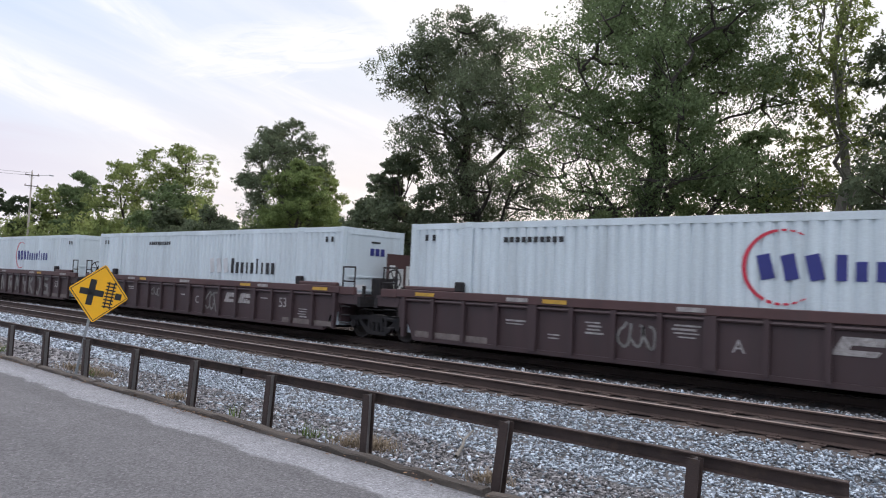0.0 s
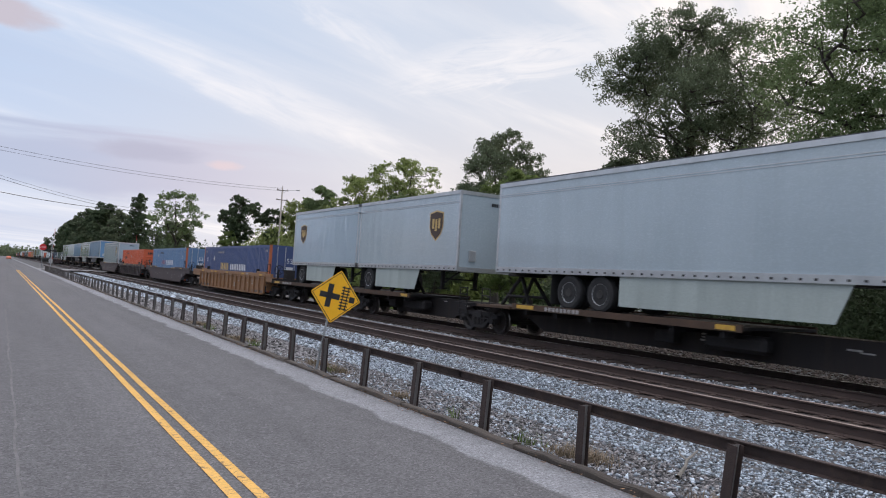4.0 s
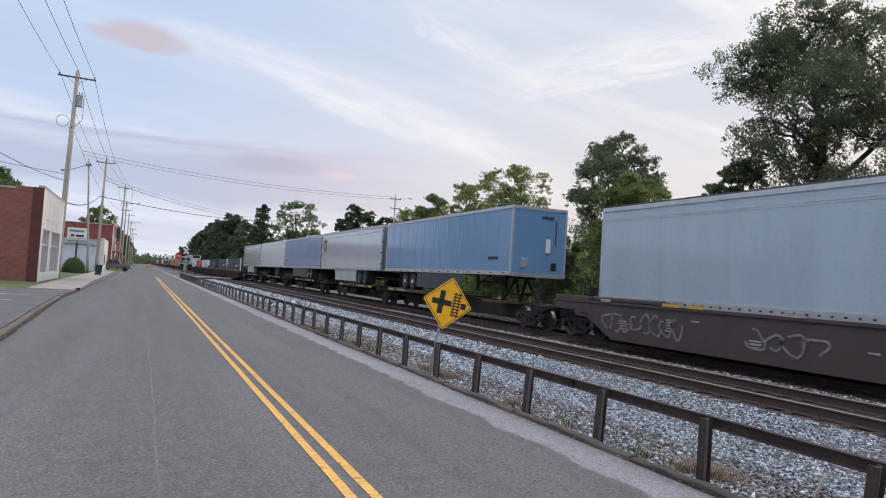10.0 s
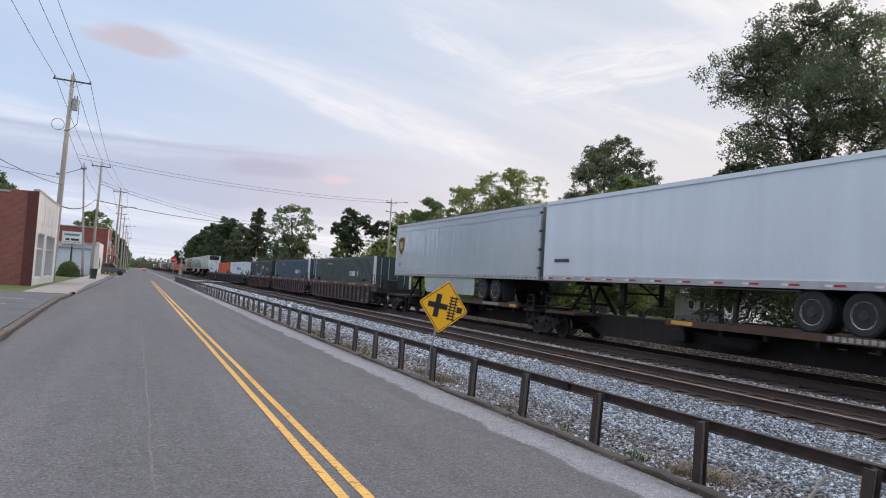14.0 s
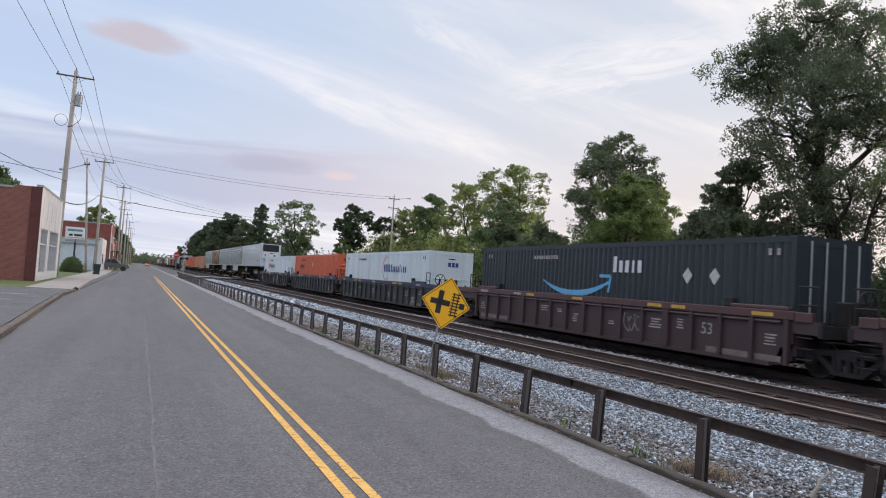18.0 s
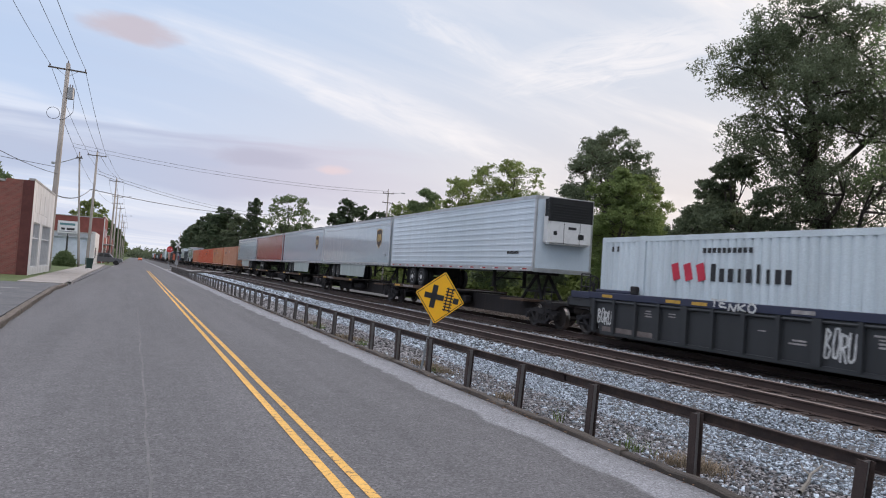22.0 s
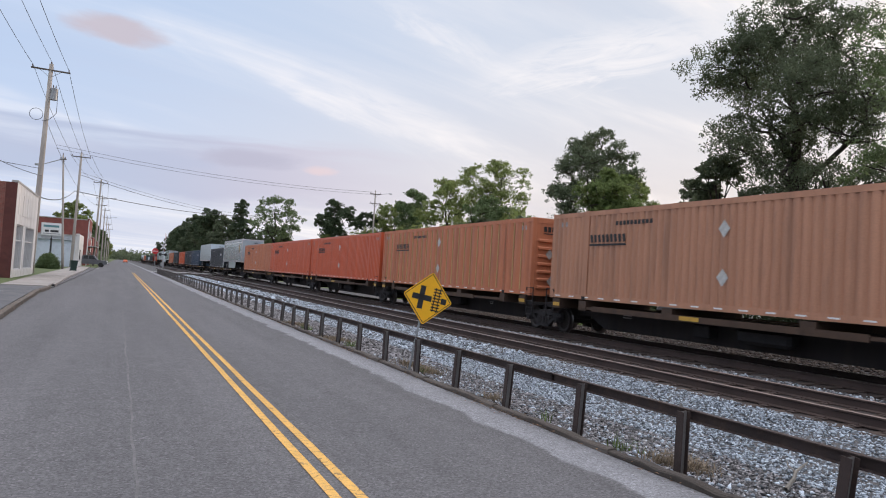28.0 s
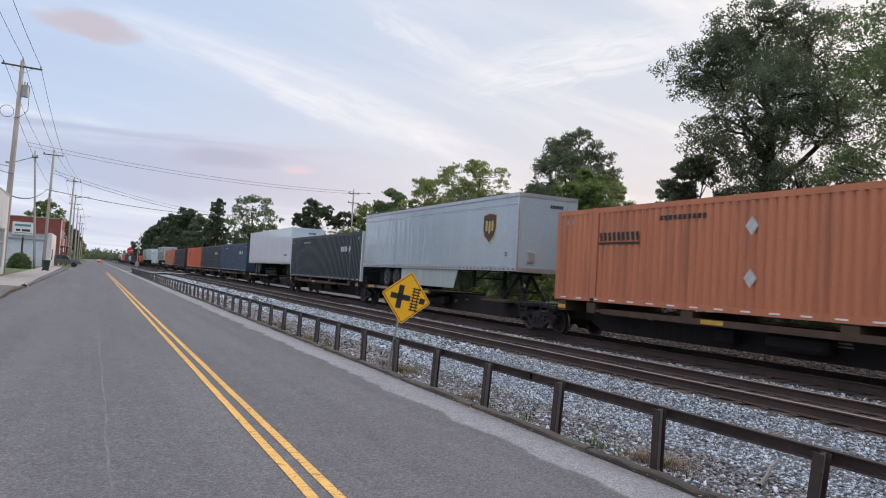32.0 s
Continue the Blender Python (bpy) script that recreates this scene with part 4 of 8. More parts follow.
def well_car(u, ends, paint, chord, smooth=False, seed=0, label="", ladder=True, graffiti=(), panel=False, tag=None, letter="", words_=()):
    """ends: truck centres and car ends as (truck_y or None, end_y) front (-y) and rear."""
    car = empty("well_car")
    tagged(car, label, "rail car", "cars of the train")
    MOVING.append((car, u))
    hl, W = 8.25, 1.46
    rr = random.Random(seed)
    for s in (-1, 1):
        m = pose(s * W, 0, 0) if s < 0 else pose(s * W, 0, 0, 0, 0, 180)
        piece("side_panel", made(("wside", hl, paint.name, smooth), lambda: well_side_mesh(hl, paint, smooth)), car, m)
        if smooth:
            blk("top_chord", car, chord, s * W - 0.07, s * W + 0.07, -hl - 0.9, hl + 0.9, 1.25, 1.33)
            for e in (-1, 1):
                blk("raised_guide", car, chord, s * W - 0.08, s * W + 0.06, e * 6.4 - 1.7, e * 6.4 + 1.7, 1.33, 1.47, bevel=0.03)
        else:
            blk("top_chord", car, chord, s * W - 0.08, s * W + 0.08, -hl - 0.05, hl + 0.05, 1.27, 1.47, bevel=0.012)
            rod("inner_chord", car, paint, (s * (W + 0.05), -hl + 0.3, 1.20), (s * (W + 0.05), hl - 0.3, 1.20), 0.04)
            for i in range(17):
                y = -8.12 + 1.0067 * i
                wide = 0.24 if i in (4, 8, 12) else 0.11
                blk("rib", car, paint, s * (W + 0.02), s * (W + 0.12), y - wide / 2, y + wide / 2, 0.24, 1.27)
    for i in range(7):
        blk("cross_beam", car, M_black, -1.40, 1.40, -7.2 + 2.4 * i - 0.12, -7.2 + 2.4 * i + 0.12, 0.20, 0.34)
    for e, (ty, ey) in zip((-1, 1), ends):
        blk("end_bulkhead", car, paint, -1.40, 1.40, e * (hl - 0.03) - 0.05, e * (hl - 0.03) + 0.05, 0.45, 1.25)
        y0, y1 = sorted((e * hl, ey))
        blk("end_deck", car, M_black, -1.30, 1.30, y0, y1, 0.95, 1.12)
        blk("draft_sill", car, M_black, -0.32, 0.32, y0, y1, 0.55, 0.95)
        blk("end_beam", car, M_black, -1.5, 1.5, ey - 0.06, ey + 0.06, 0.92, 1.20)
        if ty is not None:
            truck(car, ty)
        for k in range(2):
            yy = e * (hl + 0.12) + e * 0.5 * k
            if abs(yy) < abs(ey) + 0.2:
                rod("grab_iron", car, M_black, (-1.47, yy, 1.12), (-1.47, yy, 2.05), 0.022)
        rod("hand_rail", car, M_black, (-1.47, e * (hl + 0.12), 2.03), (-1.47, e * (hl + 0.62), 2.03), 0.022)
        rod("hand_rail", car, M_black, (-1.47, e * (hl + 0.12), 1.62), (-1.47, e * (hl + 0.62), 1.62), 0.022)
        if ladder:
            for z in (0.42, 0.66, 0.90):
                rod("rung", car, M_black, (-1.5, e * (hl + 0.10), z), (-1.5, e * (hl + 0.52), z), 0.018)
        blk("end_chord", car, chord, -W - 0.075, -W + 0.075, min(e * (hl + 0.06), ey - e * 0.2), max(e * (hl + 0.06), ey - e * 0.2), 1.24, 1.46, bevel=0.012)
        blk("side_sill", car, paint, -W - 0.03, -W + 0.05, min(e * hl, ey), max(e * hl, ey), 0.98, 1.27)
        if ty is not None:
            blk("coupler", car, M_black, -0.13, 0.13, min(ey, ey + e * 0.6), max(ey, ey + e * 0.6), 0.66, 0.92, bevel=0.04)
            hose = bmesh.new()
            pipe(hose, [(-0.35 + 0.02 * i_, ey + e * 0.07 * i_, 0.80 - 0.42 * math.sin(math.pi * i_ / 9)) for i_ in range(9)], 0.028, seg=6)
            part("air_hose", hose, M_tyre, car)
            bw = made("brake_wheel", brake_wheel_mesh)
            piece("brake_wheel", bw, car, pose(-0.95, e * (hl + 0.74), 1.72))
            rod("brake_stem", car, M_black, (-0.95, e * (hl + 0.66), 1.12), (-0.95, e * (hl + 0.66), 1.75), 0.05)
        rod("uncoupling_lever", car, M_black, (-1.4, ey + e * 0.05, 0.86), (-0.2, ey + e * 0.05, 0.80), 0.018)
        blk("brake_box", car, M_black, -0.5, 0.1, e * (hl + 0.45) - 0.18, e * (hl + 0.45) + 0.18, 1.12, 1.75, bevel=0.03)
        for dx in (-0.9, 0.65):
            blk("deck_frame", car, M_black, dx - 0.04, dx + 0.04, e * (hl + 0.4) - 0.04, e * (hl + 0.4) + 0.04, 1.12, 1.5)
    if not smooth:
        for e in (-1, 1):
            blk("corner_guide", car, chord, -W - 0.02, -W + 0.14, e * 7.2 - 0.85, e * 7.2 + 0.85, 1.47, 1.57, bevel=0.02)
            blk("guide_lug", car, M_black, -W + 0.0, -W + 0.16, e * 6.25 - 0.13, e * 6.25 + 0.13, 1.47, 1.72, bevel=0.03)
    taken = {2, 7} | {round((g_[0] + 7.617) / 1.0067) for g_ in (*graffiti, *words_)}
    x = -W - 0.085
    for y in (-7.4, -4.6, -3.6, 0.3, 3.4, 4.4, 7.3):
        blk("reflector", car, M_yellowtape if rr.random() < 0.6 else M_stencil, x - 0.004, x, y - rr.uniform(0.2, 0.4), y + 0.3, 1.32, 1.41)
    if tag:
        tag_letters(car, -W - 0.024, 0.76, *tag)
        stencils(car, -W - 0.025, 4.6, 7.4, 0.62, 1.05, seed, 4, None, [12, 13, 14, 15])
    else:
        stencils(car, -W - 0.025, -7.0, 7.0, 0.62, 1.05, seed, 8, None, [k_ for k_ in range(16) if k_ not in taken])
    if not smooth:
        for e in (-1, 1):
            blk("dusty_strip", car, M_dustpaint, -W - 0.0255, -W - 0.0215, e * 6.6 - 1.35, e * 6.6 + 1.0, 0.275, 0.42)
        if letter:
            piece("unit_letter", words(letter, 0.36, M_stencil), car, pose(-W - 0.027, -0.57, 0.72, 0, 0, -90))
        piece("size_number", words("53", 0.42, M_stencil), car, pose(-W - 0.027, -6.61 if tag else -5.604, 0.85, 0, 0, -90))
    if panel:
        pb = blk("end_board", car, chord, 0.0, 1.15, -hl - 0.42, -hl - 0.38, 1.12, 2.5, "maroon board with white spray paint")
        for k in range(3):
            blk("paint_blot", pb, M_paintwhite, -0.48 + 0.36 * k, -0.24 + 0.36 * k, -0.026, -0.021, -0.55 + 0.08 * k, 0.35 - 0.1 * (k % 2), bevel=0.0)
    for y, z, w, h, text in words_:
        small_tag(car, -W - (0.09 if z > 1.27 else 0.03), y, z, text, w, h)
    for y, z, w, h, k in graffiti:
        scrawl(car, -W - 0.03, y if smooth or w > 1.25 else bay(round((y + 7.617) / 1.0067)), z, w if smooth or w > 1.25 else min(w, 0.8), h, k)
    return car


def slant_mark(car, x, y, z):
    """Two slanted wedge shapes of a worn railroad emblem."""
    for dy in (0.42, -0.42):
        bm = bmesh.new()
        plate(bm, [(dy + 0.38, -0.16), (dy - 0.30, -0.16), (dy - 0.38, -0.06), (dy + 0.1, -0.06), (dy + 0.06, 0.02), (dy - 0.42, 0.02), (dy - 0.46, 0.16), (dy + 0.2, 0.16)], -0.004, 0, "x")
        p = part("worn_emblem", bm, M_stencil, car, "worn white slanted railroad emblem")
        p.matrix_basis = pose(x, y, z)


# --- spine cars
M_sill = mat("grimy_black_sill", (0.022, 0.018, 0.018), 0.8, 0.1, var=0.3, scale=1.5, stain=(0.048, 0.034, 0.027), amt=0.5, streak=True)


def spine_car(u, ends, paint, cargo, seed=0, flip=False, label=""):
    car = empty("spine_car")
    tagged(car, label, "rail car", "cars of the train")
    MOVING.append((car, u))
    y0, y1 = ends[0][1], ends[1][1]
    bm = bmesh.new()
    plate(bm, [(y0, 0.62), (y0, 0.98), (y1, 0.98), (y1, 0.62), (y1 - 1.5, 0.62), (y1 - 2.3, 0.27), (y0 + 2.3, 0.27), (y0 + 1.5, 0.62)], -0.36, 0.36, "x")
    part("centre_sill", bm, M_sill, car)
    for e, (ty, ey) in zip((-1, 1), ends):
        if ty is not None:
            truck(car, ty)
        blk("end_platform", car, M_black, -1.25, 1.25, min(ey, ey - e * 0.9), max(ey, ey - e * 0.9), 0.86, 0.96)
        for k in (0.1, 0.55):
            rod("grab_iron", car, M_black, (-1.28, ey - e * k, 0.5), (-1.28, ey - e * k, 1.5), 0.02)
        for z in (0.5, 0.75, 1.0, 1.25, 1.48):
            rod("rung", car, M_black, (-1.28, ey - e * 0.1, z), (-1.28, ey - e * 0.55, z), 0.016)
    f = -1 if flip else 1
    if cargo == "trailer":
        wy = f * 2.85
        blk("wheel_deck", car, M_black, -1.42, 1.42, wy - 4.05, wy + 4.05, 0.98, 1.05)
        for s in (-1, 1):
            blk("deck_lip", car, paint, s * 1.42 - 0.03, s * 1.42 + 0.03, wy - 4.05, wy + 4.05, 0.93, 1.10)
            blk("lip_marking", car, M_yellowtape, s * 1.46 - 0.006, s * 1.46 + 0.006, wy - 3.9, wy - 3.4, 0.96, 1.07)
            blk("lip_marking", car, M_yellowtape, s * 1.46 - 0.006, s * 1.46 + 0.006, wy + 3.0, wy + 3.8, 0.96, 1.07)
        for i in range(6):
            blk("deck_bracket", car, M_black, -1.35, 1.35, wy - 3.5 + 1.4 * i - 0.06, wy - 3.5 + 1.4 * i + 0.06, 0.78, 0.98)
        hy = -f * 6.7
        hitch = blk("hitch_stand", car, M_black, -0.48, 0.48, hy - 0.45, hy + 0.45, 1.96, 2.06, bevel=0.015)
        for s in (-1, 1):
            rod("strut", hitch, M_black, (s * 0.45, -0.75, -1.03), (s * 0.25, 0, -0.03), 0.065)
            rod("strut", hitch, M_black, (s * 0.45, 0.75, -1.03), (s * 0.25, 0, -0.03), 0.065)
            rod("cross_tie", hitch, M_black, (s * 0.42, -0.5, -0.71), (s * 0.42, 0.5, -0.71), 0.045)
        blk("side_step", car, paint, -1.40, -0.36, hy - 0.9, hy + 0.9, 0.90, 0.98)
    else:
        for y in (-7.6, -6.1, -2.2, 2.2, 6.1, 7.6):
            blk("bolster_arm", car, paint, -1.32, 1.32, y - 0.2, y + 0.2, 0.86, 1.17)
            blk("arm_marking", car, M_yellowtape if abs(y) > 7 else paint, -1.33, -1.32, y - 0.19, y + 0.19, 0.93, 1.05)
        for s in (-1, 1):
            blk("side_walk", car, paint, s * 1.15 - 0.15, s * 1.15 + 0.15, -6.0, 6.0, 0.90, 0.98)
            blk("walk_lip", car, paint, s * 1.31 - 0.015, s * 1.31 + 0.015, -3.6, 5.6, 0.86, 1.02)
            blk("lip_marking", car, M_yellowtape, s * 1.332 - 0.006, s * 1.332 + 0.006, 1.0, 1.7, 0.89, 1.0)
    blk("air_reservoir", car, M_black, -0.9, -0.45, -1.4, 0.2, 0.45, 0.85, bevel=0.09)
    blk("brake_valve", car, M_black, -0.75, -0.42, 1.2, 1.8, 0.45, 0.80, bevel=0.03)
    stencils(car, -0.366, -5, 5, 0.7, 0.9, seed, 4)
    print_on(car, -1.46 if cargo == "trailer" else -1.31, f * 4.6, 1.015 if cargo == "trailer" else 0.94, ("carno", seed % 3), letter_bars(9, 1.5, 0.11, seed, False), M_stencil, "stencil")
    return car


# --- containers
def corrugated(L, H, depth, pitch, material, name):
    """A corrugated sheet in the plane x=0, proud towards -x, centred in y, from z=0 to H."""
    pts, y = [], -L / 2
    while y < L / 2 - pitch * 0.5:
        for a, d in ((0.0, 0), (0.24, 0), (0.34, depth), (0.90, depth)):
            pts.append((y + a * pitch, -d))
        y += pitch
    pts.append((L / 2, 0))
    v = [(x, y, z) for z in (0, H) for y, x in pts]
    n = len(pts)
    q = [(i, i + n, i + n + 1, i + 1) for i in range(n - 1)]
    return np_mesh(name, v, q, material)


def container(u, z0, paint, trim=None, label="", seed=0, tape=False, ribs=0.262, end="doors", prints=(), dz=2.9, pale_ribs=False):
    """A 53-foot container with its floor at z0 above the rails."""
    c = empty("container")
    tagged(c, label, "container", "containers on the train")
    MOVING.append((c, u))
    trim = trim or paint
    L, W, H = 16.15, 1.295, dz
    rr = random.Random(seed)
    sheet_ = made(("corr", paint.name, ribs, H), lambda: corrugated(L - 0.24, H - 0.34, 0.045, ribs, paint, "side_wall"))
    for s in (-1, 1):
        piece("side_wall", sheet_, c, pose(s * (W - 0.05), 0, z0 + 0.18, 0, 0, 0 if s < 0 else 180))
        blk("top_rail", c, paint, s * W - (0.07 if s > 0 else 0), s * W + (0.07 if s < 0 else 0), -L / 2 + 0.12, L / 2 - 0.12, z0 + H - 0.16, z0 + H - 0.01)
        blk("bottom_rail", c, paint, s * W - (0.08 if s > 0 else 0), s * W + (0.08 if s < 0 else 0), -L / 2 + 0.12, L / 2 - 0.12, z0 + 0.02, z0 + 0.18)
        for e in (-1, 1):
            blk("corner_post", c, trim, s * W - (0.16 if s > 0 else 0), s * W + (0.16 if s < 0 else 0), e * L / 2 - (0.14 if e > 0 else 0), e * L / 2 + (0.14 if e < 0 else 0), z0, z0 + H, bevel=0.01)
            blk("lifting_post", c, paint, s * (W + 0.004) - (0.09 if s > 0 else 0), s * (W + 0.004) + (0.09 if s < 0 else 0), e * 6.1 - 0.13, e * 6.1 + 0.13, z0 + 0.02, z0 + H)
            for zz in (0.0, H - 0.12):
                blk("corner_casting", c, M_black if zz == 0 else paint, s * (W + 0.012) - (0.17 if s > 0 else 0), s * (W + 0.012) + (0.17 if s < 0 else 0), e * 6.1 - 0.09, e * 6.1 + 0.09, z0 + zz + 0.004, z0 + zz + 0.124)
    blk("roof", c, paint, -W + 0.02, W - 0.02, -L / 2 + 0.02, L / 2 - 0.02, z0 + H - 0.06, z0 + H - 0.015)
    blk("floor", c, M_black, -W + 0.05, W - 0.05, -L / 2 + 0.05, L / 2 - 0.05, z0 + 0.04, z0 + 0.14)
    for e in (-1, 1):
        ye = e * (L / 2 - 0.05)
        blk("end_wall", c, paint, -W + 0.15, W - 0.15, ye - 0.03, ye + 0.03, z0 + 0.12, z0 + H - 0.1)
        blk("end_header", c, paint, -W + 0.15, W - 0.15, ye - 0.045, ye + 0.045, z0 + H - 0.2, z0 + H - 0.002)
        blk("end_sill", c, paint, -W + 0.15, W - 0.15, ye - 0.045, ye + 0.045, z0 + 0.0, z0 + 0.16)
    ye = -(L / 2 - 0.02)
    if end == "doors":
        for k in range(3):
            z = z0 + 0.55 + 0.42 * k
            blk("door_rib", c, paint, -W + 0.2, W - 0.2, ye - 0.03, ye + 0.0, z, z + 0.09, bevel=0.02)
        blk("placard", c, M_whitetape, -0.75, -0.35, ye - 0.018, ye - 0.002, z0 + 0.85, z0 + 1.2)
        blk("vent_slot", c, M_inkblack, -0.12, 0.26, ye - 0.014, ye - 0.002, z0 + H - 0.42, z0 + H - 0.37)
        for k in range(3):
            blk("end_letter", c, M_navy, -0.16 + 0.22 * k, 0.0 + 0.22 * k, ye - 0.014, ye - 0.002, z0 + H - 0.80, z0 + H - 0.58)
        blk("end_post", c, paint, -W + 0.15, -W + 0.24, ye - 0.05, ye, z0 + 0.1, z0 + H - 0.1)
    elif end == "ribs":
        for k in range(7):
            z = z0 + 0.24 + 0.29 * k
            blk("end_rib", c, paint, -W + 0.25, W - 0.25, ye - 0.07, ye + 0.0, z, z + 0.14, bevel=0.035)
        for k in range(9):
            blk("end_letter", c, M_inkblack, -0.80 + 0.18 * k, -0.67 + 0.18 * k, ye - 0.014, ye - 0.002, z0 + H - 0.52, z0 + H - 0.32)
        blk("end_line", c, M_inkblack, -0.80, 0.77, ye - 0.014, ye - 0.002, z0 + H - 0.60, z0 + H - 0.56)
        for zz, xx in ((1.55, -0.55), (0.55, -0.45)):
            pl = piece("placard", made("end_diamond", lambda: (lambda bm: (plate(bm, [(-0.17, 0), (0, 0.2), (0.17, 0), (0, -0.2)], -0.004, 0, "y"), bm_mesh("placard", bm, M_stencil))[-1])(bmesh.new())), c, pose(xx, ye - 0.075, z0 + zz))
    else:
        for x in (-0.8, -0.3, 0.3, 0.8):
            rod("lock_rod", c, M_rail_al, (x, ye - 0.03, z0 + 0.1), (x, ye - 0.03, z0 + H - 0.1), 0.022)
        if trim.name == "orange_post_paint":
            piece("size_number", words("53", 0.42, M_stack), c, pose(0.0, ye - 0.012, z0 + H - 0.95))
            blk("label_plate", c, M_stack, -0.22, 0.22, ye - 0.014, ye - 0.004, z0 + H - 1.6, z0 + H - 1.3)
    # small print along the top corners of the side
    xs = -W - 0.003
    for y in (-7.6, -7.35, 7.5, 7.25):
        print_on(c, xs, y, z0 + H - 0.38, "tick", [(0, 0, 0.10, 0.16)], M_inkblack if sum(paint.node_tree.nodes["Hue/Saturation/Value"].inputs["Color"].default_value[:3]) > 0.9 else M_stencil, "marking")
    print_on(c, -W + 0.005, rr.uniform(2.5, 4.5), z0 + H - 0.45, ("no", seed % 4), letter_bars(10, 1.7, 0.13, seed, False), M_inkblack if sum(paint.node_tree.nodes["Hue/Saturation/Value"].inputs["Color"].default_value[:3]) > 0.5 else M_stencil, "marking")
    if tape:
        for i in range(20):
            y = -L / 2 + 0.5 + (L - 1.0) * i / 19
            blk("white_reflector", c, M_whitetape, -W - 0.005, -W, y - 0.14, y + 0.14, z0 + 0.075, z0 + 0.115)
    if pale_ribs:
        straw = mat("straw_coloured_rib", (0.50, 0.33, 0.15), 0.6, var=0.2, scale=3, stain=(0.42, 0.20, 0.10), amt=0.5, streak=True)
        for i in range(25):
            y = -7.32 + 0.61 * i
            blk("pale_rib", c, straw, -W - 0.004, -W + 0.03, y - 0.022, y + 0.022, z0 + 0.19, z0 + H - 0.17)
    for fn in prints:
        fn(c, -W - 0.002, z0)
    return c


# --- road trailers
P_vent = mat("white_plastic_box", (0.66, 0.66, 0.64), 0.5, var=0.1)


def wheel_mesh(rim):
    bm = bmesh.new()
    lathe(bm, [(0.29, -0.11), (0.42, -0.13), (0.49, -0.10), (0.50, 0.0), (0.49, 0.10), (0.42, 0.13), (0.29, 0.11)], 28, pose(0, 0, 0, 0, 90, 0))
    return bm_mesh("tyre", bm, M_tyre, False)


def rim_mesh(rim):
    bm = bmesh.new()
    lathe(bm, [(0.06, -0.13), (0.11, -0.13), (0.14, -0.06), (0.24, -0.04), (0.265, -0.10), (0.295, -0.115), (0.295, 0.10)], 24, pose(0, 0, 0, 0, 90, 0))
    me = bm_mesh("rim", bm, rim)
    me.materials.append(M_rail_al)
    for p in me.polygons:
        if math.hypot(p.center.y, p.center.z) > 0.27:
            p.material_index = 1
    return me


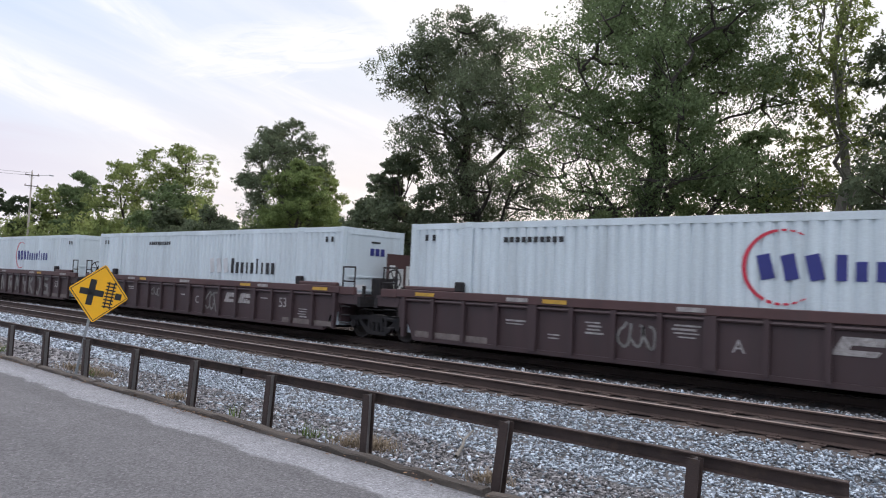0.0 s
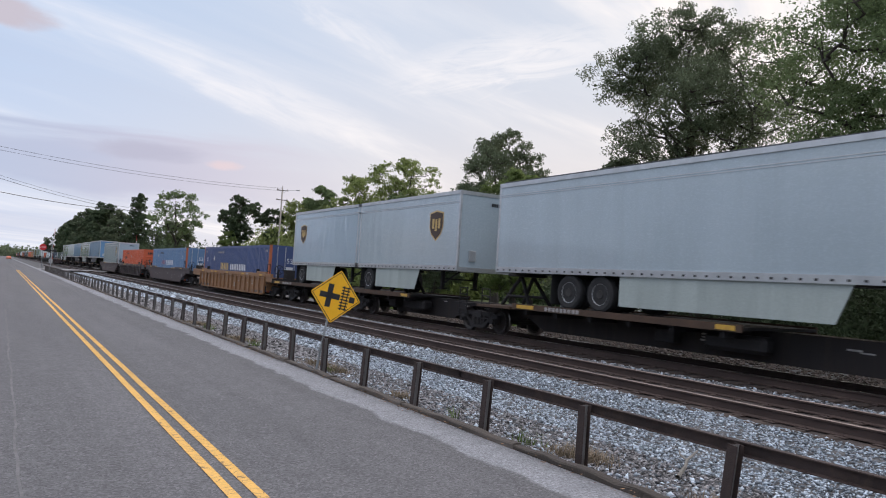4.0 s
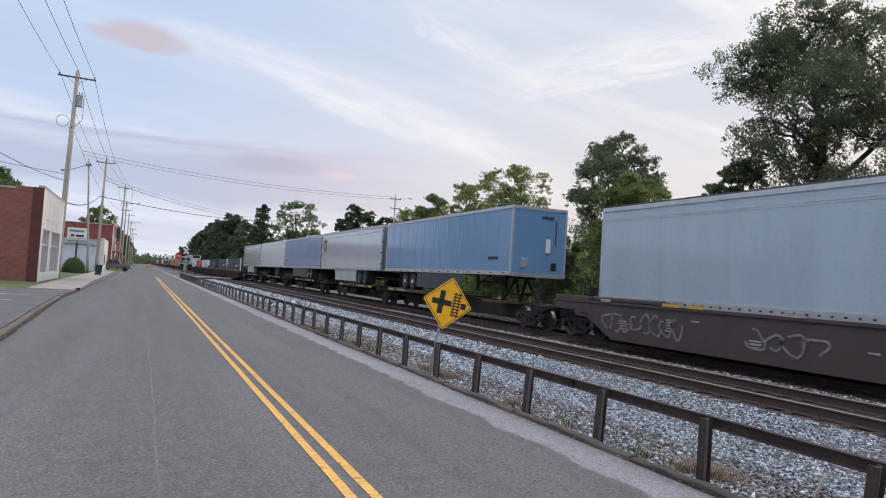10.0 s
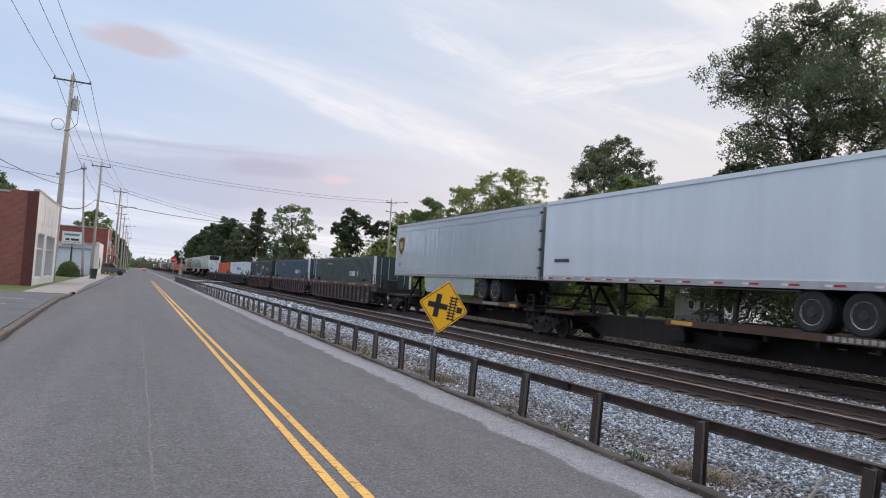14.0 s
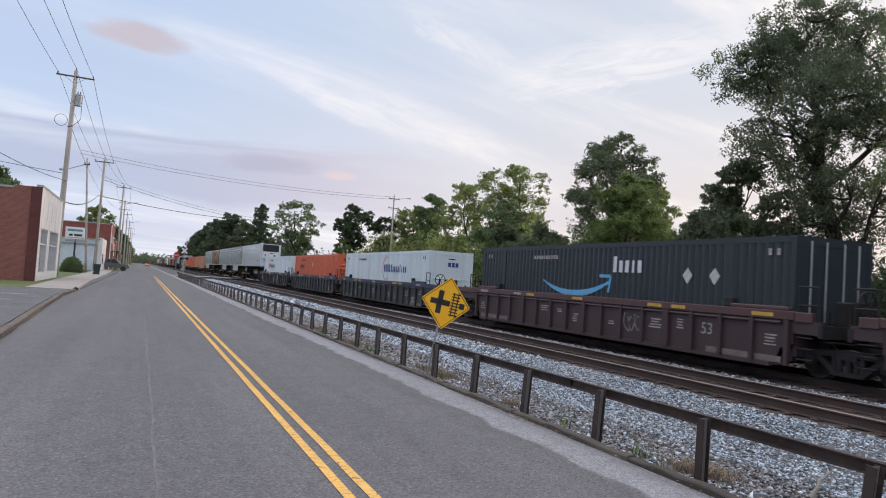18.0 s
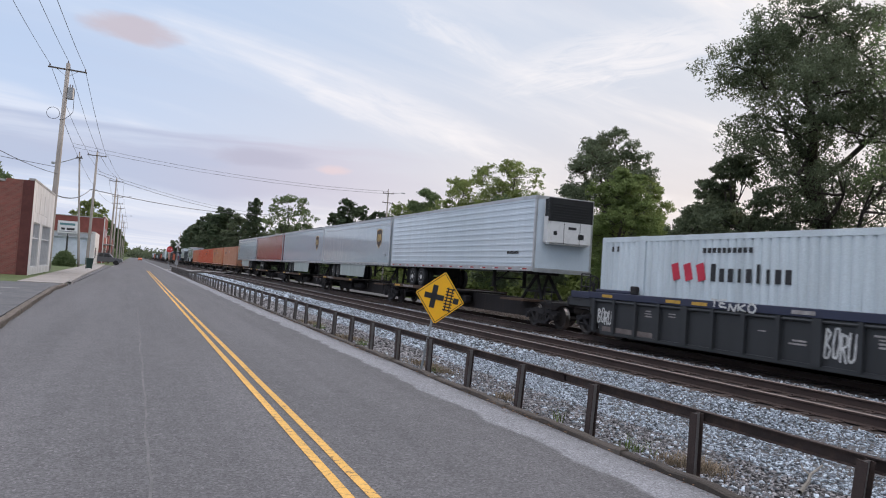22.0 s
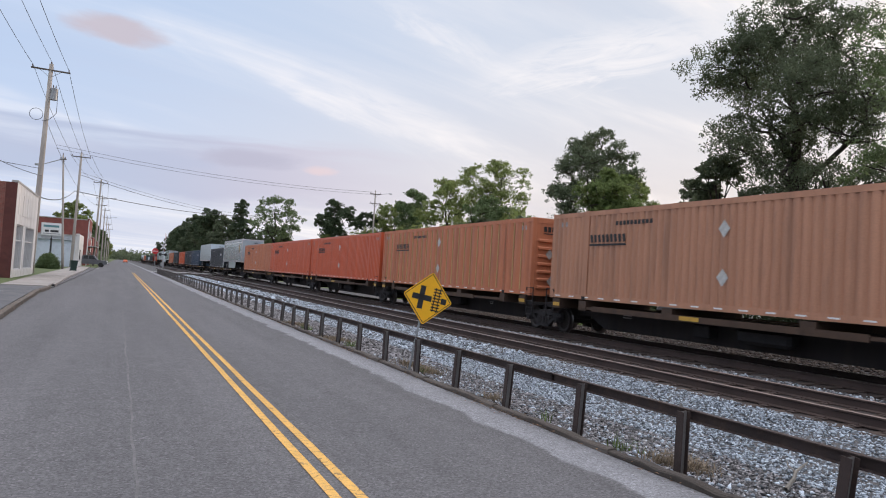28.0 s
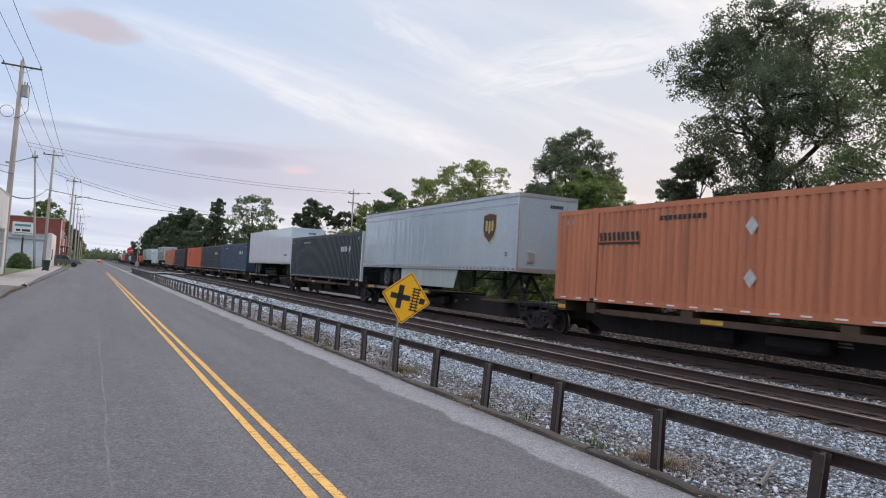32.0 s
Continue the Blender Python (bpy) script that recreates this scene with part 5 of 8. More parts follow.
def trailer(u, paint, label="", length=16.15, top=4.97, bottom=2.06, flip=False, skirt=None, rim=None, seams=1.22, style="plate",
            wheels=True, reefer=False, single=False, logo=None, seed=0, dark_front=None, tape=True):
    t = empty("semi_trailer")
    tagged(t, label, "trailer", "trailers on the train")
    rr_ = random.Random(seed + 90)
    MOVING.append((t, u))
    f = -1 if flip else 1
    L, W = length, 1.30
    zb, zt = bottom + 0.16, top
    for s in (-1, 1):
        blk("side_wall", t, paint, s * (W - 0.02) - 0.02, s * (W - 0.02) + 0.02, -L / 2 + 0.06, L / 2 - 0.06, zb, zt - 0.12)
        blk("top_rail", t, M_rail_al if style != "white" else paint, s * (W + 0.008) - 0.022, s * (W + 0.008) + 0.022, -L / 2 + 0.05, L / 2 - 0.05, zt - 0.14, zt - 0.01)
        blk("bottom_rail", t, M_rail_al, s * (W + 0.008) - 0.024, s * (W + 0.008) + 0.024, -L / 2 + 0.05, L / 2 - 0.05, bottom, zb + 0.02)
        for e in (-1, 1):
            blk("corner_post", t, M_rail_al if style != "white" else paint, s * (W - 0.03) - 0.045, s * (W - 0.03) + 0.045, e * (L / 2 - 0.05) - 0.05, e * (L / 2 - 0.05) + 0.05, bottom, zt, bevel=0.012)
    if style == "reefer":
        n = 11
        for i in range(n):
            z = zb + 0.12 + (zt - zb - 0.35) * i / (n - 1)
            blk("horizontal_bead", t, paint, -W - 0.018, -W, -L / 2 + 0.12, L / 2 - 0.12, z, z + 0.09, bevel=0.008)
    elif seams:
        k = int(L / seams)
        for i in range(1, k):
            y = -L / 2 + L * i / k
            blk("panel_seam", t, mat("dull_rivet_seam", (0.20, 0.22, 0.24), 0.6, 0.3, var=0.2, scale=8) if style == "silver" else paint, -W - 0.006, -W, y - 0.014, y + 0.014, zb + 0.02, zt - 0.14)
    blk("roof", t, M_rail_al, -W + 0.03, W - 0.03, -L / 2 + 0.03, L / 2 - 0.03, zt - 0.05, zt - 0.012)
    blk("floor", t, M_black, -W + 0.04, W - 0.04, -L / 2 + 0.05, L / 2 - 0.05, bottom + 0.03, bottom + 0.18)
    for e in (-1, 1):
        blk("end_wall", t, dark_front if (dark_front and e < 0) else paint, -W + 0.05, W - 0.05, e * (L / 2 - 0.03) - 0.02, e * (L / 2 - 0.03) + 0.02, bottom + 0.05, zt - 0.05)
        blk("end_header", t, M_rail_al if style != "white" else paint, -W + 0.02, W - 0.02, e * (L / 2 - 0.02) - 0.028, e * (L / 2 - 0.02) + 0.028, zt - 0.14, zt - 0.008)
        blk("end_sill", t, M_rail_al, -W + 0.02, W - 0.02, e * (L / 2 - 0.02) - 0.028, e * (L / 2 - 0.02) + 0.028, bottom - 0.02, bottom + 0.14)
    ye = -L / 2
    if not reefer and not flip:
        blk("document_box", t, M_rail_al, -0.85, -0.55, ye - 0.05, ye, bottom + 0.35, bottom + 0.75, bevel=0.01)
        if style == "plate":
            blk("vent_box", t, P_vent, 0.28, 0.50, ye - 0.07, ye, bottom + 1.0, bottom + 1.6, "white box on the front wall", bevel=0.02)
            blk("front_strip", t, M_inkblack, 0.74, 0.79, ye - 0.004, ye, bottom + 1.35, bottom + 2.35)
        blk("air_connector_panel", t, M_grille, 0.60, 0.82, ye - 0.05, ye, bottom + 0.30, bottom + 0.62, bevel=0.01)
        print_mesh = bars_mesh(("front_no", seed % 3), letter_bars(6, 0.6, 0.13, seed, False), M_inkblack)
        piece("marking", print_mesh, t, pose(0.35, ye - 0.003, zt - 0.42, 0, 0, 90))
    if flip:
        for x in (-0.95, -0.35, 0.35, 0.95):
            rod("lock_rod", t, M_rail_al, (x, ye - 0.02, bottom + 0.1), (x, ye - 0.02, zt - 0.15), 0.018)
        blk("rear_bumper", t, M_black, -1.1, 1.1, ye + 0.02, ye + 0.12, bottom - 0.55, bottom - 0.43)
        for z in (0.4, 1.1, 1.8, 2.5):
            blk("hinge", t, M_grille, -W - 0.015, -W + 0.05, ye - 0.02, ye + 0.12, bottom + z, bottom + z + 0.09)
    if reefer:
        bm = bmesh.new()
        box(bm, -0.98, 0.98, ye - 0.42, ye - 0.01, zt - 1.85, zt - 0.10)
        bmesh.ops.bevel(bm, geom=bm.edges[:], offset=0.07, segments=2, affect="EDGES")
        unit = part("cooling_unit", bm, mat("white_gelcoat", (0.72, 0.72, 0.71), 0.4, var=0.06, scale=2, bump=0.02, stain=GRIME, amt=0.15), t, "white cooling unit with black louvres")
        blk("louvre_panel", unit, M_grille, -0.985, 0.985, ye - 0.435, ye - 0.36, zt - 0.98, zt - 0.09, bevel=0.02)
        blk("side_panel", unit, M_grille, -0.99, -0.975, ye - 0.36, ye - 0.14, zt - 0.80, zt - 0.14)
        blk("door_seam", unit, M_inkblack, -0.30, -0.285, ye - 0.428, ye - 0.42, zt - 1.80, zt - 1.0)
        blk("door_seam", unit, M_inkblack, 0.42, 0.435, ye - 0.428, ye - 0.42, zt - 1.80, zt - 1.0)
        for i in range(7):
            blk("louvre", unit, M_inkblack, -0.86, 0.86, ye - 0.455, ye - 0.435, zt - 0.92 + 0.1 * i, zt - 0.88 + 0.1 * i)
        blk("vent", unit, M_grille, 0.35, 0.6, ye - 0.43, ye - 0.42, zt - 1.6, zt - 1.4)
        blk("vent", unit, M_grille, -0.75, -0.6, ye - 0.43, ye - 0.42, zt - 1.5, zt - 1.35)
        blk("badge", unit, M_inkblack, -0.1, 0.25, ye - 0.43, ye - 0.42, zt - 1.25, zt - 1.15)
    if logo and L > 10:
        piece("size_number", words("53", 0.22, M_inkblack), t, pose(-W - 0.007, -L / 2 + 0.75 if not flip else L / 2 - 0.75, bottom + 0.62, 0, 0, -90))
    if style in ("plate", "reefer", "white"):
        print_on(t, -W - 0.019, (-L / 2 + 1.6) if not flip else (L / 2 - 1.2), bottom + 0.72, ("side_no", seed % 3), letter_bars(9, 0.95, 0.12, seed + 2, False), M_inkblack, "marking")
    if tape:
        n = int(L / 1.1)
        for i in range(n):
            y = -L / 2 + L * (i + 0.5) / n
            blk("red_reflector", t, M_redtape, -W - 0.020 - 0.018, -W - 0.018 - 0.012, y - 0.15, y + 0.15, bottom + 0.06, bottom + 0.11)
            blk("white_reflector", t, M_whitetape, -W - 0.020 - 0.018, -W - 0.018 - 0.012, y + 0.16, y + 0.36, bottom + 0.06, bottom + 0.11)
    if style == "silver" and not seams:
        for z in (zt - 0.46, zt - 0.40):
            blk("roof_band", t, M_rail_al, -W - 0.009, -W, -L / 2 + 0.1, L / 2 - 0.1, z, z + 0.022)
    if style == "silver" and L > 10:
        cap, y = mat("dull_dark_roof_cap", (0.085, 0.09, 0.095), 0.8, var=0.35, scale=3), -L / 2 + 0.5 + rr_.uniform(0, 0.8)
        while y < L / 2 - 1.0:
            ln = rr_.uniform(2.0, 4.5)
            blk("roof_cap", t, cap, -W - 0.026, -W + 0.05, y, min(y + ln, L / 2 - 0.3), zt - 0.06, zt + 0.014 + 0.012 * rr_.randint(0, 2))
            y += ln + 0.02
    if style == "silver" and not tape:
        bm = bmesh.new()
        k = int(L / 0.32)
        for i in range(k):
            y = -L / 2 + L * (i + 0.5) / k
            box(bm, -W - 0.04, -W - 0.03, y - 0.035, y + 0.035, bottom + 0.05, bottom + 0.10)
        tagged(part("rivet_strip", bm, M_grille, t), kind="stuff")
    if wheels:
        ay = f * (L / 2 - 4.15) if not single else f * (L / 2 - 1.4)
        axles = (ay - 0.62, ay + 0.62) if not single else (ay,)
        base = 1.05
        rm = rim or M_rimdark
        for a in axles:
            ax = rod("axle", t, M_black, (-1.0, a, base + 0.5), (1.0, a, base + 0.5), 0.06)
            for x in (-1.14, -0.83, 0.83, 1.14):
                w = piece("tyre", made(("tyre",), lambda: wheel_mesh(None)), t, pose(x, a, base + 0.5))
                if abs(x) > 1:
                    piece("rim", made(("rim", rm.name), lambda: rim_mesh(rm)), w, pose(0, 0, 0, 0, 0, 0 if x < 0 else 180), "")
        blk("bogie_frame", t, M_black, -0.55, 0.55, min(axles) - 0.9, max(axles) + 0.9, base + 0.62, bottom + 0.03)
        blk("mud_flap", t, M_tyre, -1.28, -0.70, max(axles) * 1 + f * 0.75 - 0.01 if f > 0 else min(axles) - 0.76, max(axles) + f * 0.75 + 0.01 if f > 0 else min(axles) - 0.74, base + 0.12, bottom)
        ly = -f * (L / 2 - 4.1) if not single else -f * (L / 2 - 1.8)
        bm = bmesh.new()
        for s in (-1, 1):
            box(bm, s * 0.75 - 0.06, s * 0.75 + 0.06, ly - 0.06, ly + 0.06, base + 0.35, bottom + 0.05)
            box(bm, s * 0.75 - 0.12, s * 0.75 + 0.12, ly - 0.13, ly + 0.13, base + 0.31, base + 0.36)
            bar(bm, (s * 0.75, ly, base + 0.5), (s * 0.4, ly - f * 0.7, bottom + 0.02), 0.05)
        bar(bm, (-0.75, ly, base + 0.7), (0.75, ly, base + 0.7), 0.06)
        part("landing_gear", bm, M_black, t)
        if skirt:
            sa, sb = sorted((-f * (L / 2 - 4.6), ay - f * 1.35)) if not single else sorted((-f * 1.6, ay - f * 0.75))
            bm = bmesh.new()
            lo = 1.27
            cut = 0.35 * (1 if f > 0 else 0)
            plate(bm, [(sa + cut, lo), (sb - (0.35 - cut), lo), (sb, bottom + 0.01), (sa, bottom + 0.01)], -W + 0.02, -W + 0.045, "x")
            part("side_skirt", bm, skirt, t)
            if seams and not single:
                for i in (1, 2):
                    y = sa + (sb - sa) * i / 3
                    blk("skirt_joint", t, M_black, -W + 0.014, -W + 0.019, y - 0.008, y + 0.008, lo + 0.02, bottom)
    if logo:
        logo(t, -W - 0.006, bottom, zt)
    return t


# --- emblems as plain shapes
def shield(y, z, s=1.0):
    def fn(t, x, zb, zt):
        def outline(k):
            pts = [(-0.55, 0.52), (0.0, 0.62), (0.55, 0.52), (0.55, -0.10), (0.40, -0.40), (0.0, -0.68), (-0.40, -0.40), (-0.55, -0.10)]
            return [(p * k, q * k) for p, q in pts]
        for nm, k, d, m in (("emblem", 1.0, 0.004, M_gold), ("emblem_field", 0.90, 0.008, M_brownshield)):
            def maker(k=k, d=d, m=m):
                bm = bmesh.new()
                plate(bm, outline(k * s), -d, 0, "x")
                return bm_mesh("emblem", bm, m)
            piece(nm, made(("shield", nm, s), maker), t, pose(x, y, z))
        print_on(t, x - 0.009, y, z + 0.05, ("shield_word", s), [(0.24 * s, 0, 0.15 * s, 0.42 * s), (0.0, -0.06 * s, 0.15 * s, 0.5 * s), (-0.24 * s, 0, 0.15 * s, 0.42 * s)], M_gold, "emblem_band")
    return fn


def ring_word(y, z, first, first_mat, second, second_mat, ring=None, size=0.55, w1=1.3, w2=2.6):
    """A word in two colours as blocks, with an arc of dashes round its start."""
    def fn(c, x, z0):
        zz = z0 + z
        print_on(c, x, y + w1 / 2, zz, ("w1", first, size), letter_bars(first, w1, size, 3, False), first_mat)
        print_on(c, x, y - w2 / 2 - 0.06, zz, ("w2", second, size), letter_bars(second, w2, size, 5), second_mat)
        if ring:
            def maker():
                bm = bmesh.new()
                for i in range(20):
                    a, b = radians(-125 + 12.5 * i), radians(-125 + 12.5 * i + (12.6 if 4 < i < 16 else 8))
                    r, wd = 0.68, 0.075 * (0.35 + 0.65 * math.sin(math.pi * i / 19))
                    bar(bm, (-0.002, r * math.cos(a), r * math.sin(a)), (-0.002, r * math.cos(b), r * math.sin(b)), 0.004, wd)
                return bm_mesh("ring", bm, ring)
            piece("ring", made(("ring", ring.name), maker), c, pose(x, y + w1 - 0.5, zz))
    return fn


def black_word(y, z, n=9, w=1.75, size=0.25, line=True, material=None):
    def fn(c, x, z0):
        print_on(c, x, y, z0 + z, ("bw", n, w, size), letter_bars(n, w, size, 9, False), material or M_inkblack)
        if line:
            print_on(c, x, y, z0 + z - size * 0.85, ("bl", w), [(0, 0, w, 0.06)], material or M_inkblack)
    return fn


def diamonds(*at):
    def fn(c, x, z0):
        def maker():
            bm = bmesh.new()
            plate(bm, [(-0.19, 0), (0, 0.23), (0.19, 0), (0, -0.23)], -0.004, 0, "x")
            return bm_mesh("placard", bm, mat("dull_white_placard", (0.50, 0.50, 0.48), 0.5, var=0.25, scale=8, stain=(0.25, 0.22, 0.2), amt=0.5))
        for y, z in at:
            piece("placard", made("diamond", maker), c, pose(x, y, z0 + z))
    return fn


def swoosh(y, z):
    def fn(c, x, z0):
        def maker():
            bm = bmesh.new()
            for i in range(14):
                a, b = -1 + 2 * i / 14, -1 + 2 * (i + 1) / 14
                bar(bm, (-0.002, -2.0 * a, 0.42 * a * a), (-0.002, -2.0 * b, 0.42 * b * b), 0.004, 0.06 + 0.16 * (1 - abs(a) ** 1.5))
            bar(bm, (-0.002, -1.5, 0.62), (-0.002, -2.1, 0.62), 0.004, 0.10)
            bar(bm, (-0.002, -2.1, 0.62), (-0.002, -2.0, 0.1), 0.004, 0.10)
            return bm_mesh("swoosh", bm, M_skyblue)
        piece("swoosh", made("swoosh", maker), c, pose(x, y, z0 + z))
        print_on(c, x, y - 2.9, z0 + z + 1.0, "fiveword", letter_bars(5, 1.5, 0.5, 4), M_stack)
    return fn


def plain_number(text, y, z, size, material):
    def fn(c, x, z0):
        piece("size_number", words(text, size, material), c, pose(x, y, z0 + z, 0, 0, -90))
    return fn

def trailer_skin(name, col, dirty, rough):
    """Smooth painted sheet, a little wavy, under a clear gloss."""
    m = mat(name, col, rough, 0.0, var=0.07, scale=0.8, fine=30, bump=0, stain=tuple(0.6 * c + 0.02 for c in col), amt=dirty, streak=True)
    n, l = m.node_tree.nodes, m.node_tree.links
    b, co, mp, t, bp = n["Principled BSDF"], n.new("ShaderNodeTexCoord"), n.new("ShaderNodeMapping"), n.new("ShaderNodeTexNoise"), n.new("ShaderNodeBump")
    mp.inputs["Scale"].default_value = (1, 1.5, 0.22)
    t.inputs["Scale"].default_value, t.inputs["Detail"].default_value = 1.7, 2.0
    l.new(co.outputs["Object"], mp.inputs[0])
    l.new(mp.outputs[0], t.inputs["Vector"])
    l.new(t.outputs["Fac"], bp.inputs["Height"])
    bp.inputs["Strength"].default_value, bp.inputs["Distance"].default_value = 0.5, 0.04
    l.new(bp.outputs[0], b.inputs["Normal"])
    l.new(bp.outputs[0], b.inputs["Coat Normal"])
    b.inputs["Coat Weight"].default_value, b.inputs["Coat Roughness"].default_value, b.inputs["Coat IOR"].default_value = 0.7, 0.05, 1.5
    return m


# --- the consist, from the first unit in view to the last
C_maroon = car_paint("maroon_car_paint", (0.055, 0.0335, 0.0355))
# top chords in a lighter maroon than the car sides
C_maroon_top = car_paint("lighter_maroon_chord", (0.084, 0.042, 0.0406))
C_tan = car_paint("tan_car_paint", (0.26, 0.135, 0.062))
C_brown = car_paint("dark_brown_car_paint", (0.060, 0.042, 0.042))
C_grey = car_paint("brown_grey_car_paint", (0.060, 0.047, 0.045))
C_black = car_paint("black_car_paint", (0.0336, 0.0364, 0.0392))
C_blue_top = car_paint("dark_blue_chord_paint", (0.030, 0.036, 0.070))
C_rust = mat("rusty_deck_paint", (0.075, 0.044, 0.028), 0.75, 0.1, var=0.3, scale=1.2, stain=(0.045, 0.032, 0.026), amt=0.6)
P_white = car_paint("white_container_paint", (0.61, 0.685, 0.72), 0.18, 0.4)
P_offwhite = trailer_skin("offwhite_trailer_paint", (0.60, 0.68, 0.74), 0.12, 0.35)
P_navy = car_paint("navy_container_paint", (0.055, 0.085, 0.20), 0.25, 0.45)
P_midblue = car_paint("mid_blue_container_paint", (0.115, 0.21, 0.36), 0.25, 0.45)
P_orange = car_paint("orange_container_paint", (0.55, 0.105, 0.040), 0.22, 0.45)
P_fade = car_paint("faded_orange_container_paint", (0.50, 0.175, 0.085), 0.55, 0.55)
P_salmon = car_paint("sun_bleached_container_paint", (0.46, 0.225, 0.135), 0.55, 0.6)

P_silver = trailer_skin("silver_grey_trailer_paint", (0.375, 0.445, 0.49), 0.14, 0.24)
P_silver_b = trailer_skin("bluish_silver_trailer_paint", (0.34, 0.43, 0.505), 0.14, 0.32)
P_blue = trailer_skin("light_blue_trailer_paint", (0.13, 0.265, 0.45), 0.18, 0.4)
P_green = car_paint("dark_green_container_paint", (0.035, 0.060, 0.055), 0.3, 0.5)
P_darknavy = car_paint("dark_navy_container_paint", (0.032, 0.060, 0.098), 0.25, 0.5)
P_prime = car_paint("charcoal_container_paint", (0.022, 0.030, 0.038), 0.25, 0.45)
P_red = trailer_skin("red_trailer_paint", (0.24, 0.003, 0.010), 0.2, 0.25)
P_skirt = car_paint("pale_side_skirt", (0.38, 0.43, 0.41), 0.25, 0.5)
P_skirtdark = car_paint("dark_side_skirt", (0.045, 0.050, 0.058), 0.25, 0.5)
P_endorange = car_paint("orange_post_paint", (0.42, 0.12, 0.05), 0.25)
P_endwhite = car_paint("white_post_paint", (0.60, 0.62, 0.64), 0.25)
P_darkfront = car_paint("dull_grey_front", (0.16, 0.17, 0.18), 0.3)

stg = ring_word(-2.0, 1.9, 3, M_navy, 9, M_navy, M_red, 0.46, 1.25, 2.75)
stg_old = ring_word(-2.2, 1.65, 3, mat("ghost_lettering", (0.55, 0.56, 0.57), 0.5), 9, M_inkblack, None, 0.50)
xpo = ring_word(3.45, 1.87, 3, M_red, 9, M_inkblack, None, 0.46, 1.42, 2.6)
orange_print = (black_word(4.7, 1.92, 9, 1.75, 0.24), diamonds((0.5, 2.05)))
flat_print = (black_word(5.0, 2.0, 9, 1.8, 0.24), diamonds((0.3, 2.12), (0.3, 0.88)))
pacer = (black_word(2.0, 1.45, 5, 2.2, 0.5, False, M_gold), black_word(-1.4, 1.42, 9, 3.8, 0.42, False, M_stack), diamonds((5.0, 2.0)), plain_number("53", 7.0, 1.9, 0.42, M_stack))
pacer_b = (black_word(1.9, 1.5, 5, 2.0, 0.42, False, mat("faded_red_lettering", (0.25, 0.10, 0.16), 0.5)), black_word(-1.0, 1.52, 9, 3.4, 0.45, False, M_stack), diamonds((4.7, 2.2)), plain_number("53", -6.6, 2.0, 0.42, M_stack))
umax = (black_word(-3.2, 1.75, 5, 1.5, 0.34, False, M_stack), diamonds((-4.5, 1.75)))
jb = (black_word(-4.8, 1.9, 5, 1.2, 0.30, False, M_stack), diamonds((-5.9, 1.9)))
prime = (swoosh(0.95, 1.2), diamonds((-4.6, 1.9), (-5.6, 1.9)))

